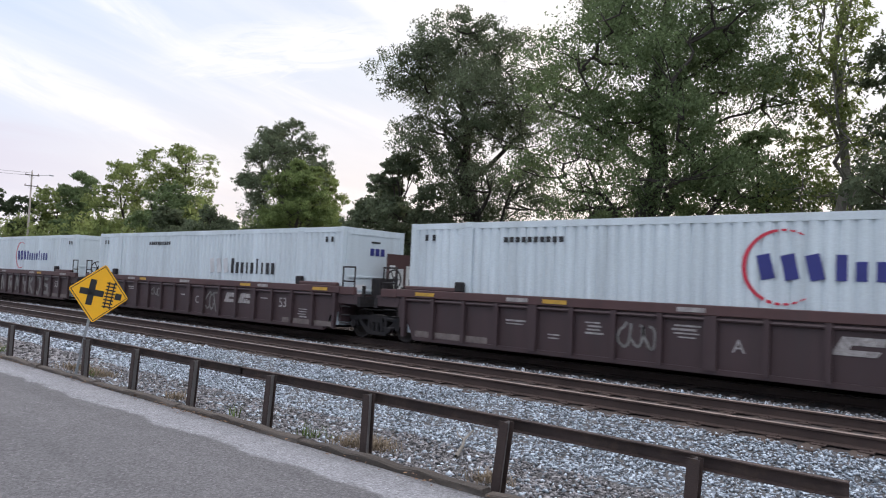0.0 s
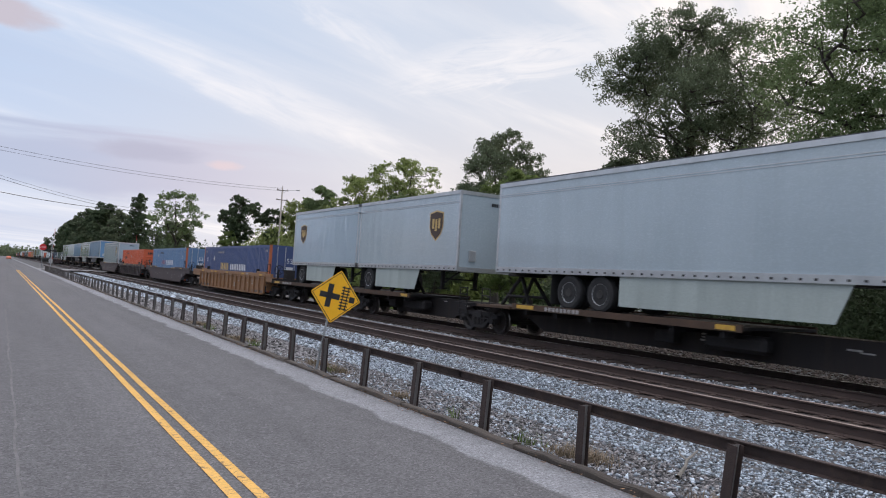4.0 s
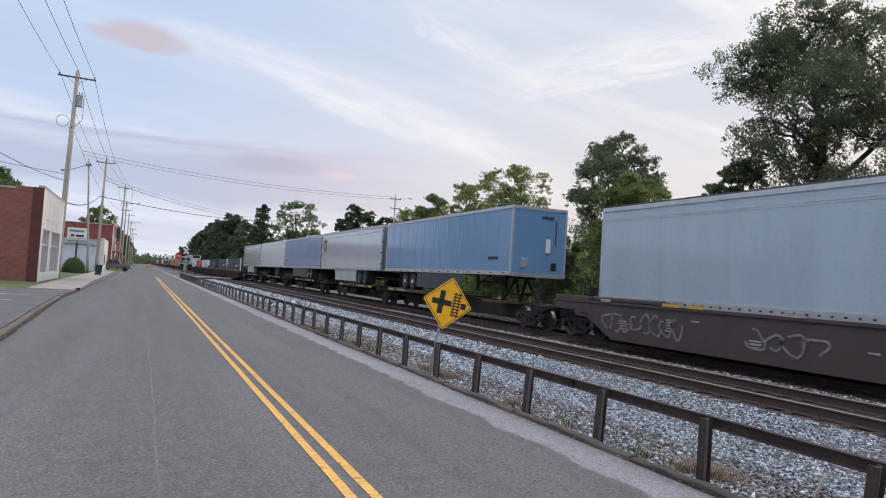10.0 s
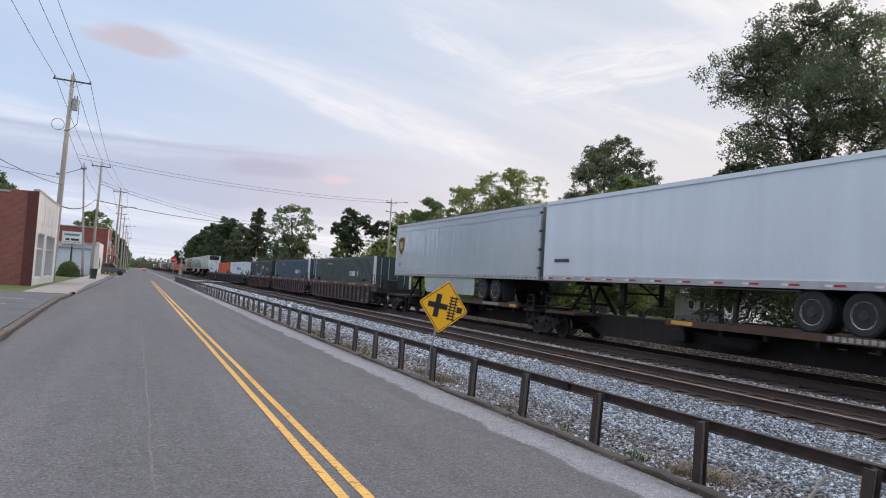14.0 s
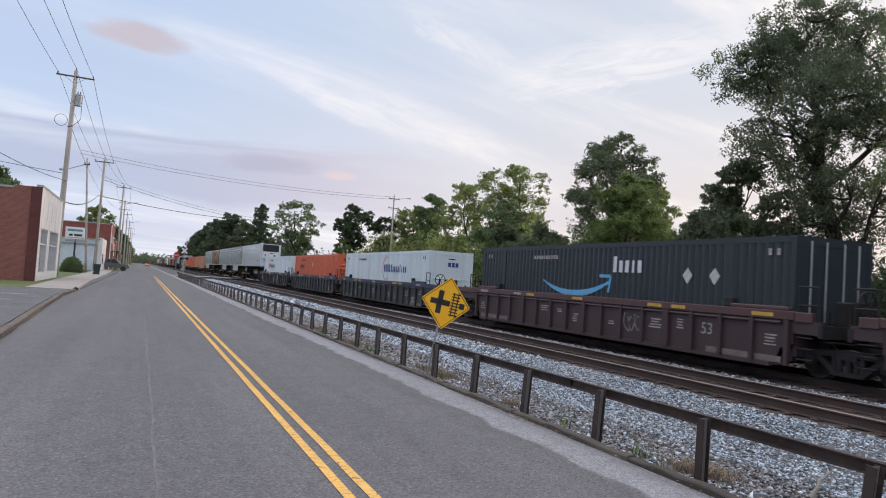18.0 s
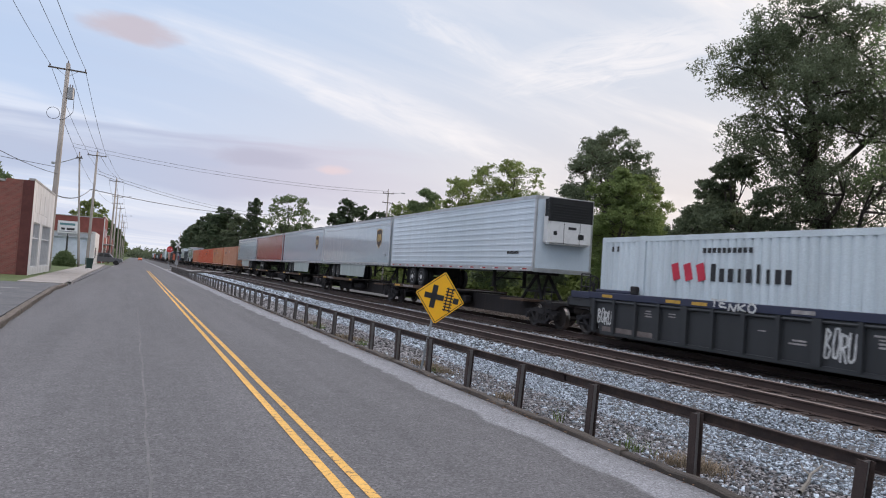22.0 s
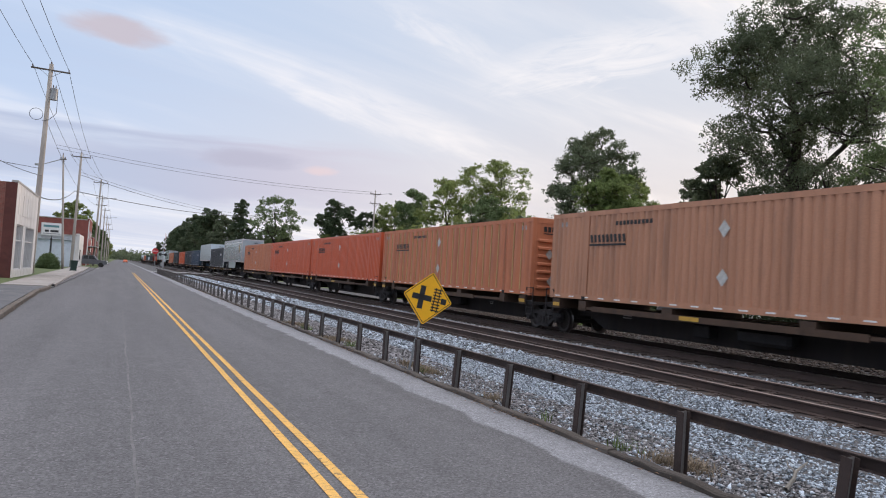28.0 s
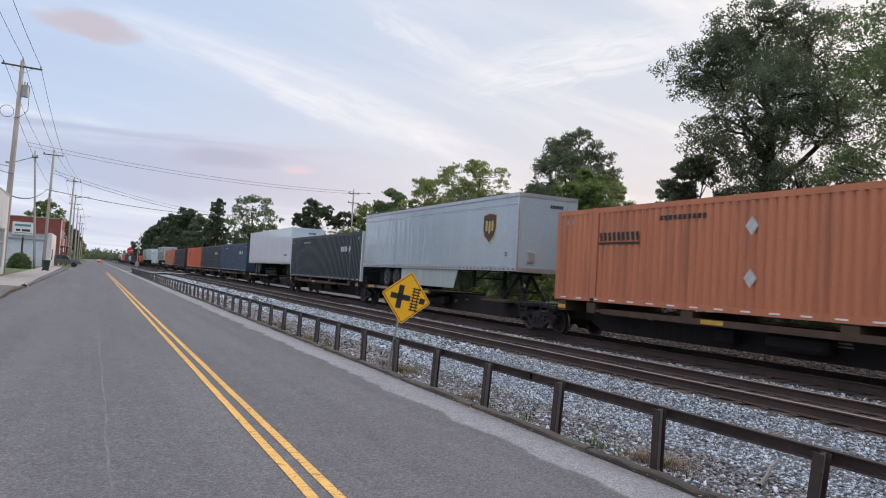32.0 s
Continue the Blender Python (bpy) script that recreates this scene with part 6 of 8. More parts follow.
# (centre, car, cargo, options)
WELL, FLATSIDE, SPINE = "well", "smooth", "spine"
UNITS = [
    (5.0, WELL, "c", dict(paint=P_white, prints=(stg,), label="white corrugated 53-foot container with a navy word and red ring"), dict(car=C_maroon, top=C_maroon_top, slant=-2.9, letter="A", graffiti=((1.75, 0.78, 0.8, 0.55, 60),))),
    (23.9, WELL, "c", dict(paint=P_white, prints=(stg_old,), label="white corrugated container with a half-faded black word"), dict(car=C_maroon, top=C_maroon_top, graffiti=((-1.7, 0.74, 1.1, 0.8, 53), (2.9, 0.9, 0.7, 0.3, 61)), slant=-3.1, letter="C")),
    (42.6, WELL, "c", dict(paint=P_white, prints=(stg,), label="white corrugated container with a navy word and red ring"), dict(car=C_maroon, top=C_maroon_top, tag=("ROANRMYKOS", (3.41, 2.45, 1.43, 0.45, -0.65, -1.66, -2.64, -3.46, -4.37, -5.33)))),
    (63.1, SPINE, "t", dict(paint=P_offwhite, rim=M_rimwhite, style="silver", label="white plate-sided semi-trailer with vertical rivet seams"), {}),
    (80.9, SPINE, "t", dict(paint=P_silver, skirt=P_skirt, style="silver", seams=0, tape=False, logo=shield(-6.0, 3.75, 0.95), label="silver-grey parcel trailer with a brown shield emblem"), {}),
    (95.6, SPINE, "t", dict(paint=P_silver, length=8.6, single=True, skirt=P_skirt, style="silver", seams=0, tape=False, logo=shield(-2.7, 3.75, 0.9), label="short silver parcel trailer with a brown shield emblem"), {}),
    (103.8, SPINE, "t", dict(paint=P_silver_b, length=8.6, single=True, skirt=P_skirt, style="silver", seams=0, tape=False, logo=shield(2.9, 3.75, 0.8), label="short bluish silver parcel trailer"), {}),
    (120.3, WELL, "c", dict(paint=P_navy, trim=P_endorange, prints=pacer, end="bars", label="navy blue container with orange corner posts and gold lettering"), dict(car=C_tan, top=C_tan)),
    (143.2, FLATSIDE, "c", dict(paint=P_midblue, trim=P_endorange, prints=pacer_b, end="bars", label="mid-blue container with orange corner posts and white lettering"), dict(car=C_brown, top=C_brown)),
    (165.5, WELL, "c", dict(paint=P_orange, prints=orange_print, end="ribs", label="bright orange corrugated container with black lettering"), dict(car=C_grey, top=C_grey)),
    (185.9, FLATSIDE, "t", dict(paint=P_silver_b, top=4.36, bottom=1.33, wheels=False, style="silver", seams=0, tape=False, logo=shield(-5.6, 3.1, 1.0), label="silver parcel trailer sunk in a well car, brown shield emblem"), dict(car=C_brown, top=C_brown, graffiti=((5.7, 0.74, 3.6, 0.55, 51), (0.6, 0.7, 2.2, 0.5, 52)))),
    (208.2, SPINE, "t", dict(paint=P_blue, skirt=P_skirtdark, rim=M_rimwhite, label="light blue plate-sided semi-trailer"), {}),
    (225.3, SPINE, "t", dict(paint=P_silver, skirt=P_skirt, flip=True, style="silver", seams=0, dark_front=P_darkfront, logo=shield(7.0, 3.95, 0.95), label="weathered silver parcel trailer, rear doors leading"), {}),
    (241.9, SPINE, "t", dict(paint=P_blue, skirt=P_skirtdark, rim=M_rimwhite, flip=True, label="light blue plate-sided trailer with dark skirts"), {}),
    (258.5, SPINE, "t", dict(paint=P_offwhite, flip=True, seams=0, style="white", label="clean white smooth-sided trailer"), {}),
    (275.0, SPINE, "t", dict(paint=P_silver, skirt=P_skirt, flip=True, style="silver", seams=0, tape=False, dark_front=P_darkfront, logo=shield(7.2, 3.75, 0.85), label="silver parcel trailer, rear doors leading, brown shield emblem"), {}),
    (295.2, WELL, "c", dict(paint=P_green, trim=P_endwhite, prints=umax, end="bars", label="dark green container with white corner posts"), dict(car=C_maroon, top=C_maroon_top, graffiti=((-1.0, 0.78, 1.6, 0.6, 33),))),
    (314.1, WELL, "c", dict(paint=P_darknavy, trim=P_endwhite, prints=umax, end="bars", label="dark navy container with white corner posts and emblem"), dict(car=C_maroon, top=C_maroon_top, graffiti=((-5.4, 0.75, 1.2, 0.5, 34), (-3.8, 0.75, 0.7, 0.5, 35)))),
    (332.7, WELL, "c", dict(paint=P_prime, prints=prime, end="bars", label="charcoal container with a curved light-blue swoosh"), dict(car=C_maroon, top=C_maroon_top, graffiti=((-2.6, 0.8, 0.9, 0.6, 36),))),
    (355.3, WELL, "c", dict(paint=P_white, prints=(stg,), label="white container with a navy word, red ring and ribbed doors"), dict(car=C_black, top=C_blue_top, graffiti=((1.0, 1.36, 0.9, 0.16, 37),))),
    (373.8, WELL, "c", dict(paint=P_orange, prints=orange_print, end="ribs", label="orange corrugated container with black lettering"), dict(car=C_black, top=C_blue_top, graffiti=((3.2, 0.85, 6.0, 0.8, 38),))),
    (392.4, WELL, "c", dict(paint=P_white, prints=(xpo,), label="white container with red and black lettering"), dict(car=C_black, top=C_blue_top, words=((7.48, 0.72, 0.72, 0.42, "BORU"), (-0.59, 0.74, 0.74, 0.62, "BORU"), (-2.58, 0.72, 0.78, 0.7, "BORU"), (2.3, 1.37, 1.5, 0.19, "TENKO")))),
    (412.8, SPINE, "t", dict(paint=P_offwhite, style="reefer", rim=M_rimwhite, reefer=True, label="white ribbed refrigerated trailer with a front cooling unit"), {}),
    (429.3, SPINE, "t", dict(paint=P_silver, skirt=P_skirt, style="silver", seams=0, tape=False, logo=shield(-6.0, 3.75, 0.95), label="silver-grey parcel trailer with a brown shield emblem"), {}),
    (445.5, SPINE, "t", dict(paint=P_silver_b, skirt=P_skirt, style="silver", seams=0, tape=False, logo=shield(-6.0, 3.75, 0.95), label="bluish silver parcel trailer with a brown shield emblem"), {}),
    (462.4, SPINE, "t", dict(paint=P_red, rim=M_rimwhite, reefer=True, seams=0, style="smooth", label="glossy dark red refrigerated trailer"), {}),
    (479.4, SPINE, "t", dict(paint=P_silver_b, skirt=P_skirt, flip=True, style="silver", seams=0, tape=False, dark_front=P_darkfront, logo=shield(7.0, 3.75, 0.9), label="silver parcel trailer, rear doors leading, brown shield emblem"), {}),
    (497.5, SPINE, "c", dict(paint=P_salmon, prints=flat_print, end="ribs", label="sun-bleached tan-orange container with black lettering"), {}),
    (515.0, SPINE, "c", dict(paint=P_fade, ribs=0.61, pale_ribs=True, prints=flat_print, end="ribs", label="faded orange container with pale patches"), {}),
    (531.7, SPINE, "c", dict(paint=P_orange, prints=flat_print, end="ribs", label="orange corrugated container with two diamond placards"), {}),
    (548.3, SPINE, "c", dict(paint=P_orange, prints=flat_print, end="ribs", label="orange corrugated container with two diamond placards"), {}),
    (564.5, SPINE, "c", dict(paint=P_fade, prints=flat_print, end="ribs", label="faded orange container with two diamond placards"), {}),
    (583.1, SPINE, "t", dict(paint=P_silver, skirt=P_skirt, style="silver", seams=0, tape=False, logo=shield(-6.0, 3.75, 0.95), label="silver-grey parcel trailer with a brown shield emblem"), {}),
    (599.7, SPINE, "c", dict(paint=P_prime, trim=P_endwhite, prints=jb, label="charcoal container with a white front post and lettering"), {}),
    (616.0, SPINE, "t", dict(paint=P_offwhite, reefer=False, style="white", seams=0, label="plain white smooth-sided trailer"), {}),
    (633.7, SPINE, "c", dict(paint=P_darknavy, prints=jb, label="dark navy container with white lettering"), {}),
    (650.0, SPINE, "c", dict(paint=P_prime, prints=jb, label="charcoal container with white lettering"), {}),
    (666.9, SPINE, "c", dict(paint=P_orange, prints=flat_print, end="ribs", label="bright orange corrugated steel container"), {}),
    (686.8, SPINE, "c", dict(paint=P_prime, label="plain charcoal corrugated container"), {}),
    (706.0, SPINE, "c", dict(paint=P_fade, prints=flat_print, end="ribs", label="faded orange corrugated container"), {}),
]
tail = [(P_silver, "t"), (P_white, "c"), (P_offwhite, "t"), (P_silver_b, "t"), (P_orange, "c"), (P_red, "c"), (P_prime, "c"), (P_prime, "c"), (P_white, "c"), (P_darknavy, "c"), (P_green, "c"), (P_orange, "c"), (P_fade, "c"), (P_white, "c"), (P_darknavy, "c"), (P_offwhite, "t")]
for i, (p, k) in enumerate(tail):
    opt = dict(paint=p, label="distant container on the train" if k == "c" else "distant trailer on the train")
    UNITS.append((725.5 + 18.6 * i, WELL if i % 5 > 2 and k == "c" else SPINE, k, opt, dict(car=C_maroon, top=C_maroon_top)))


def join_parts(thing):
    """The parts of a unit that stays far down the line, joined into one mesh."""
    bm, mats = bmesh.new(), []
    for ob in thing.children_recursive:
        if ob.type != "MESH":
            continue
        m, o = Matrix.Identity(4), ob
        while o != thing:
            m = o.matrix_basis @ m
            o = o.parent
        k = len(bm.verts)
        bm.from_mesh(ob.data)
        bm.verts.ensure_lookup_table()
        bmesh.ops.transform(bm, matrix=m, verts=bm.verts[k:])
        here = []
        for mt in ob.data.materials:
            if mt not in mats:
                mats.append(mt)
            here.append(mats.index(mt))
        fresh = set(bm.verts[k:])
        for fc in bm.faces[:] if k == 0 else {f_ for v_ in fresh for f_ in v_.link_faces}:
            fc.material_index = here[fc.material_index]
    me = bpy.data.meshes.new("body")
    bm.to_mesh(me)
    bm.free()
    for mt in mats:
        me.materials.append(mt)
    for ob in list(thing.children_recursive):
        bpy.data.objects.remove(ob)
    piece("body", me, thing)


def half(un):
    return un[3].get("length", 16.15) / 2


for i, un in enumerate(UNITS):
    c, kind, cargo, opt, look_ = un
    ends = []
    for e in (-1, 1):
        j = i + e
        if 0 <= j < len(UNITS):
            a, b = (UNITS[i], UNITS[j]) if e > 0 else (UNITS[j], UNITS[i])
            gap0, gap1 = a[0] + half(a), b[0] - half(b)
            mid = (gap0 + gap1) / 2
            if gap1 - gap0 < 3.7:
                ends.append((mid - c if e > 0 else None, mid - c - e * 0.35))
            else:
                ends.append((mid - e * 1.72 - c, mid - e * 0.65 - c))
        else:
            ends.append((e * (half(un) + 1.5), e * (half(un) + 2.2)))
    if kind == SPINE:
        spine_car(c, ends, C_rust, "trailer" if cargo == "t" else "container", i, opt.get("flip", False), "rusty brown spine car carrying a " + ("trailer" if cargo == "t" else "container"))
    else:
        well_car(c, ends, look_["car"], look_["top"], kind == FLATSIDE, i, ("smooth-sided dark brown well car" if kind == FLATSIDE else "grimy ribbed well car, " + look_["car"].name.replace("_car_paint", "").replace("_", " ")),
                 graffiti=look_.get("graffiti", ()), panel=i < 3, tag=look_.get("tag"), letter=look_.get("letter", ""), words_=look_.get("words", ()))
        if "slant" in look_:
            slant_mark(MOVING[-1][0], -1.487, look_["slant"], 0.9)
    if cargo == "c":
        container(c, 0.33 if kind != SPINE else 1.19, seed=i, tape=kind == SPINE, **opt)
    else:
        trailer(c, seed=i, **opt)
    if c > 640:
        for thing, u in MOVING[-2:]:
            join_parts(thing)

# ---------------------------------------------------------------- the far side of the road
def brick_mat(name, col, mortar, w=0.22, h=0.075):
    m = mat(name, col, 0.9, var=0.2, scale=0.7, fine=40, bump=0.2, stain=tuple(0.55 * c for c in col), amt=0.5)
    nt = m.node_tree
    n, l = nt.nodes, nt.links
    co, mp, br, mx = n.new("ShaderNodeTexCoord"), n.new("ShaderNodeMapping"), n.new("ShaderNodeTexBrick"), n.new("ShaderNodeMix")
    mp.inputs["Rotation"].default_value = (radians(90), 0, 0)
    l.new(co.outputs["Object"], mp.inputs[0])
    l.new(mp.outputs[0], br.inputs["Vector"])
    br.inputs["Scale"].default_value = 1.0
    br.inputs["Brick Width"].default_value, br.inputs["Row Height"].default_value, br.inputs["Mortar Size"].default_value = w, h, 0.011
    br.inputs["Color1"].default_value, br.inputs["Color2"].default_value, br.inputs["Mortar"].default_value = (1, 1, 1, 1), (0.62, 0.62, 0.62, 1), (0, 0, 0, 1)
    b = n["Principled BSDF"]
    src = b.inputs["Base Color"].links[0].from_socket
    mul = n.new("ShaderNodeMix")
    mul.data_type, mul.blend_type = "RGBA", "MULTIPLY"
    mul.inputs[0].default_value = 0.7
    l.new(src, mul.inputs[6])
    l.new(br.outputs["Color"], mul.inputs[7])
    mx.data_type = "RGBA"
    l.new(br.outputs["Fac"], mx.inputs[0])
    l.new(mul.outputs[2], mx.inputs[6])
    mx.inputs[7].default_value = (*mortar, 1)
    l.new(mx.outputs[2], b.inputs["Base Color"])
    return m


M_brick = brick_mat("red_brick", (0.29, 0.088, 0.070), (0.25, 0.15, 0.125))
M_brick_far = mat("red_brick_far", (0.24, 0.075, 0.062), 0.9, var=0.2, scale=0.8, stain=(0.15, 0.05, 0.04), amt=0.4)
M_stucco = mat("peeling_white_stucco", (0.68, 0.67, 0.66), 0.85, var=0.12, scale=0.8, bump=0.3, stain=(0.36, 0.30, 0.26), amt=0.5, streak=True)
M_blueblock = mat("pale_blue_painted_block", (0.60, 0.66, 0.74), 0.8, var=0.08, scale=0.6, bump=0.1, stain=(0.38, 0.43, 0.50), amt=0.4)
M_coping = mat("weathered_coping", (0.38, 0.37, 0.36), 0.85, var=0.2)
M_glass = mat("dark_window_glass", (0.03, 0.035, 0.04), 0.08, 0.0, var=0.1, bump=0.0, spec=0.8)
M_frame = mat("white_window_frame", (0.60, 0.61, 0.62), 0.6, var=0.1)
M_pole = mat("weathered_pole_timber", (0.32, 0.29, 0.26), 0.9, var=0.25, scale=1.2, fine=40, bump=0.4, stain=(0.12, 0.10, 0.085), amt=0.5, streak=True)
M_darkpole = mat("dark_pole_timber", (0.11, 0.09, 0.075), 0.9, var=0.25, scale=1.5, bump=0.4, streak=True)
M_wire = mat("black_cable", (0.035, 0.035, 0.038), 0.6, var=0.1, bump=0)
M_grey = mat("grey_equipment_paint", (0.33, 0.34, 0.35), 0.5, 0.2, var=0.15)
M_porcelain = mat("brown_porcelain", (0.10, 0.06, 0.045), 0.25, var=0.1, bump=0)
M_bin = mat("dark_green_plastic", (0.018, 0.045, 0.036), 0.5, var=0.15)
M_roof = mat("grey_shingle_roof", (0.16, 0.16, 0.17), 0.9, var=0.2, fine=20, bump=0.4)
M_siding = mat("grey_siding", (0.34, 0.34, 0.33), 0.7, var=0.08)
M_carpaint = mat("grey_car_paint", (0.13, 0.135, 0.15), 0.35, 0.3, var=0.08, bump=0.0)
M_whitecar = mat("white_car_paint", (0.65, 0.65, 0.65), 0.3, 0.0, var=0.05, bump=0.0)
M_chrome = mat("chrome", (0.7, 0.7, 0.7), 0.12, 1.0, var=0.05, bump=0.0)

# kerbs, apron, walk
kerb_line = [(-2.25, 10), (-2.5, 17), (-2.85, 27), (-3.15, 37), (-3.05, 41.5)]


def kerb(name, line, w=0.16, h=0.13, material=None, label="", crumble=0.0):
    bm = bmesh.new()
    pts = []
    for (xa, ya), (xb, yb) in zip(line, line[1:]):
        k = max(1, int((yb - ya) / 1.5))
        pts += [(xa + (xb - xa) * i / k, ya + (yb - ya) * i / k) for i in range(k)]
    pts.append(line[-1])
    prev = None
    for x, y in pts:
        a = R.uniform(-crumble, crumble)
        ring = [bm.verts.new(p) for p in ((x + a, y, -0.06), (x + a - 0.02, y, h - 0.03 + a), (x - 0.03, y, h + a), (x - w, y, h + a * 0.5), (x - w - 0.02, y, -0.06))]
        if prev:
            for i in range(4):
                bm.faces.new([prev[i], prev[i + 1], ring[i + 1], ring[i]])
        prev = ring
    return tagged(part(name, bm, material or M_concrete, None), label, "kerb", kind="structure")


kerb("kerb", kerb_line, 0.20, 0.10, M_dirt, "crumbling low kerb along the parking apron", 0.03)
kerb("kerb", [(-3.0, 43.5), (-3.35, 60), (-3.5, 90), (-4.0, 124)], 0.16, 0.14, M_concrete, "concrete kerb along the pavement")
bm = bmesh.new()
plate(bm, [(-3.05, 42.0), (-3.2, 43.5), (-3.4, 60), (-3.55, 90), (-4.05, 124), (-3.05, 124)], -0.1, 0.028, "z")
tagged(part("gutter", bm, M_asphalt, None), "worn asphalt gutter along the pavement kerb", "gutter", kind="structure")
bm = bmesh.new()
plate(bm, [(-2.5, 8), (-2.75, 17), (-3.1, 27), (-3.4, 37), (-3.3, 41.5), (-9.5, 41.5), (-14, 8)], -0.1, 0.085, "z")
tagged(part("apron", bm, mat("dark_patched_asphalt", (0.10, 0.10, 0.105), 0.9, var=0.2, scale=0.6, fine=80, bump=0.5, stain=(0.16, 0.155, 0.15), amt=0.6), None), "dark patched asphalt parking apron", "apron", kind="structure")
for y in (30.0, 34.5):
    bm = bmesh.new()
    box(bm, -8.6, -4.3, y, y + 0.28, 0.087, 0.09, pose(0, 0, 0, 0, 0, 0))
    tagged(part("parking_line", bm, M_whiteline, None), "worn white parking bay line", "road marking", kind="structure")
walk_slabs = empty("sidewalk")
tagged(walk_slabs, "pale concrete pavement of worn slabs", "pavement", kind="structure")
for i in range(44):
    y = 41.5 + i * 1.9
    x1 = float(np.interp(y, [41.5, 60, 90, 124], [-3.2, -3.52, -3.67, -4.1]))
    blk("slab", walk_slabs, M_concrete, x1 - 2.1, x1 - 0.02, y + 0.01, y + 1.88, -0.05, 0.125 + R.uniform(-0.006, 0.006), bevel=0.008)


def storefront():
    b = empty("brick_shop", pose(-6.3, 53.2, 0.05))
    tagged(b, "single-storey red brick shop with a peeling white front", "building")
    bm = bmesh.new()
    plate(bm, [(0, 0), (0, 6.2), (-1.6, 6.2), (-1.62, 6.0), (-12, 5.9), (-26, 5.6), (-26, 0)], 0.0, 0.3, "y")
    part("side_wall", bm, M_brick, b)
    bm = bmesh.new()
    plate(bm, [(-1.65, 6.0), (-1.65, 6.14), (-12, 6.03), (-26, 5.74), (-26, 5.6), (-12, 5.9)], -0.05, 0.36, "y")
    part("coping", bm, M_coping, b)
    blk("front_coping", b, M_coping, -0.32, 0.06, -0.05, 13.0, 6.2, 6.34)
    blk("corner_pier", b, mat("dark_red_brick", (0.12, 0.040, 0.035), 0.9, var=0.25, scale=1.2, stain=(0.07, 0.03, 0.028), amt=0.5), -0.62, 0.02, -0.06, 0.0, 0, 6.2)
    bm = bmesh.new()
    for z0, z1, y0, y1 in ((3.55, 6.2, 0, 13), (0, 3.55, 0, 1.0), (0, 3.55, 4.6, 6.0), (0, 3.55, 11.6, 13), (0, 0.5, 1.0, 4.6), (0, 0.5, 6.0, 11.6)):
        box(bm, -0.25, 0.03, y0 + (0.005 if y0 == 0 else 0), y1, z0, z1)
    part("front_wall", bm, M_stucco, b, "peeling white plaster front")
    for z0, z1, y0, y1 in ((4.2, 5.6, 1.2, 3.3), (4.2, 5.6, 3.7, 5.8), (4.2, 5.6, 6.2, 8.3)):
        blk("recessed_panel", b, M_stucco, 0.03, 0.05, y0, y1, z0, z1)
    for y0, y1 in ((1.0, 4.6), (6.0, 11.6)):
        n = 4 if y1 - y0 < 4 else 6
        w = blk("window", b, M_glass, -0.16, -0.14, y0, y1, 0.5, 3.55)
        for i in range(n + 1):
            y = y0 + (y1 - y0) * i / n
            f = blk("window_mullion", b, M_frame, -0.17, -0.05, y - 0.04, y + 0.04, 0.5, 3.55)
        for z in (0.5, 2.45, 3.47):
            blk("window_rail", b, M_frame, -0.17, -0.06, y0, y1, z, z + 0.08)
    blk("roof", b, M_roof, -26, -0.3, 0.3, 13, 5.0, 5.15)
    blk("back_wall", b, M_brick, -26, -0.25, 12.7, 13, 0, 5.6)
    blk("meter_box", b, M_grey, -5.6, -5.25, -0.14, 0.0, 1.25, 1.75, bevel=0.02)
    rod("conduit", b, M_grey, (-5.5, -0.06, 0), (-5.5, -0.06, 1.25), 0.04)
    return b


storefront()


def block_building():
    b = empty("painted_block_building", pose(-5.5, 118, 0.05))
    tagged(b, "low pale-blue painted block building with a flat canopy", "building")
    blk("side_wall", b, M_blueblock, -15, 0, 0, 0.3, 0, 3.9)
    blk("front_wall", b, M_stucco, -0.3, 0, 0.3, 14, 0, 4.9)
    blk("fascia", b, mat("pale_grey_fascia", (0.46, 0.49, 0.54), 0.6), -15, -0.3, -0.25, 0.3, 3.9, 4.7)
    blk("fascia_trim", b, M_coping, -15, -0.3, -0.3, -0.25, 4.55, 4.72)
    blk("corner_post", b, M_stucco, -0.5, 0.05, -0.3, 0.0, 0, 4.95)
    blk("roof", b, M_roof, -15, -0.3, 0.3, 14, 4.5, 4.6)
    blk("window", b, M_glass, -0.02, 0.01, 3, 6, 1, 2.6)


block_building()


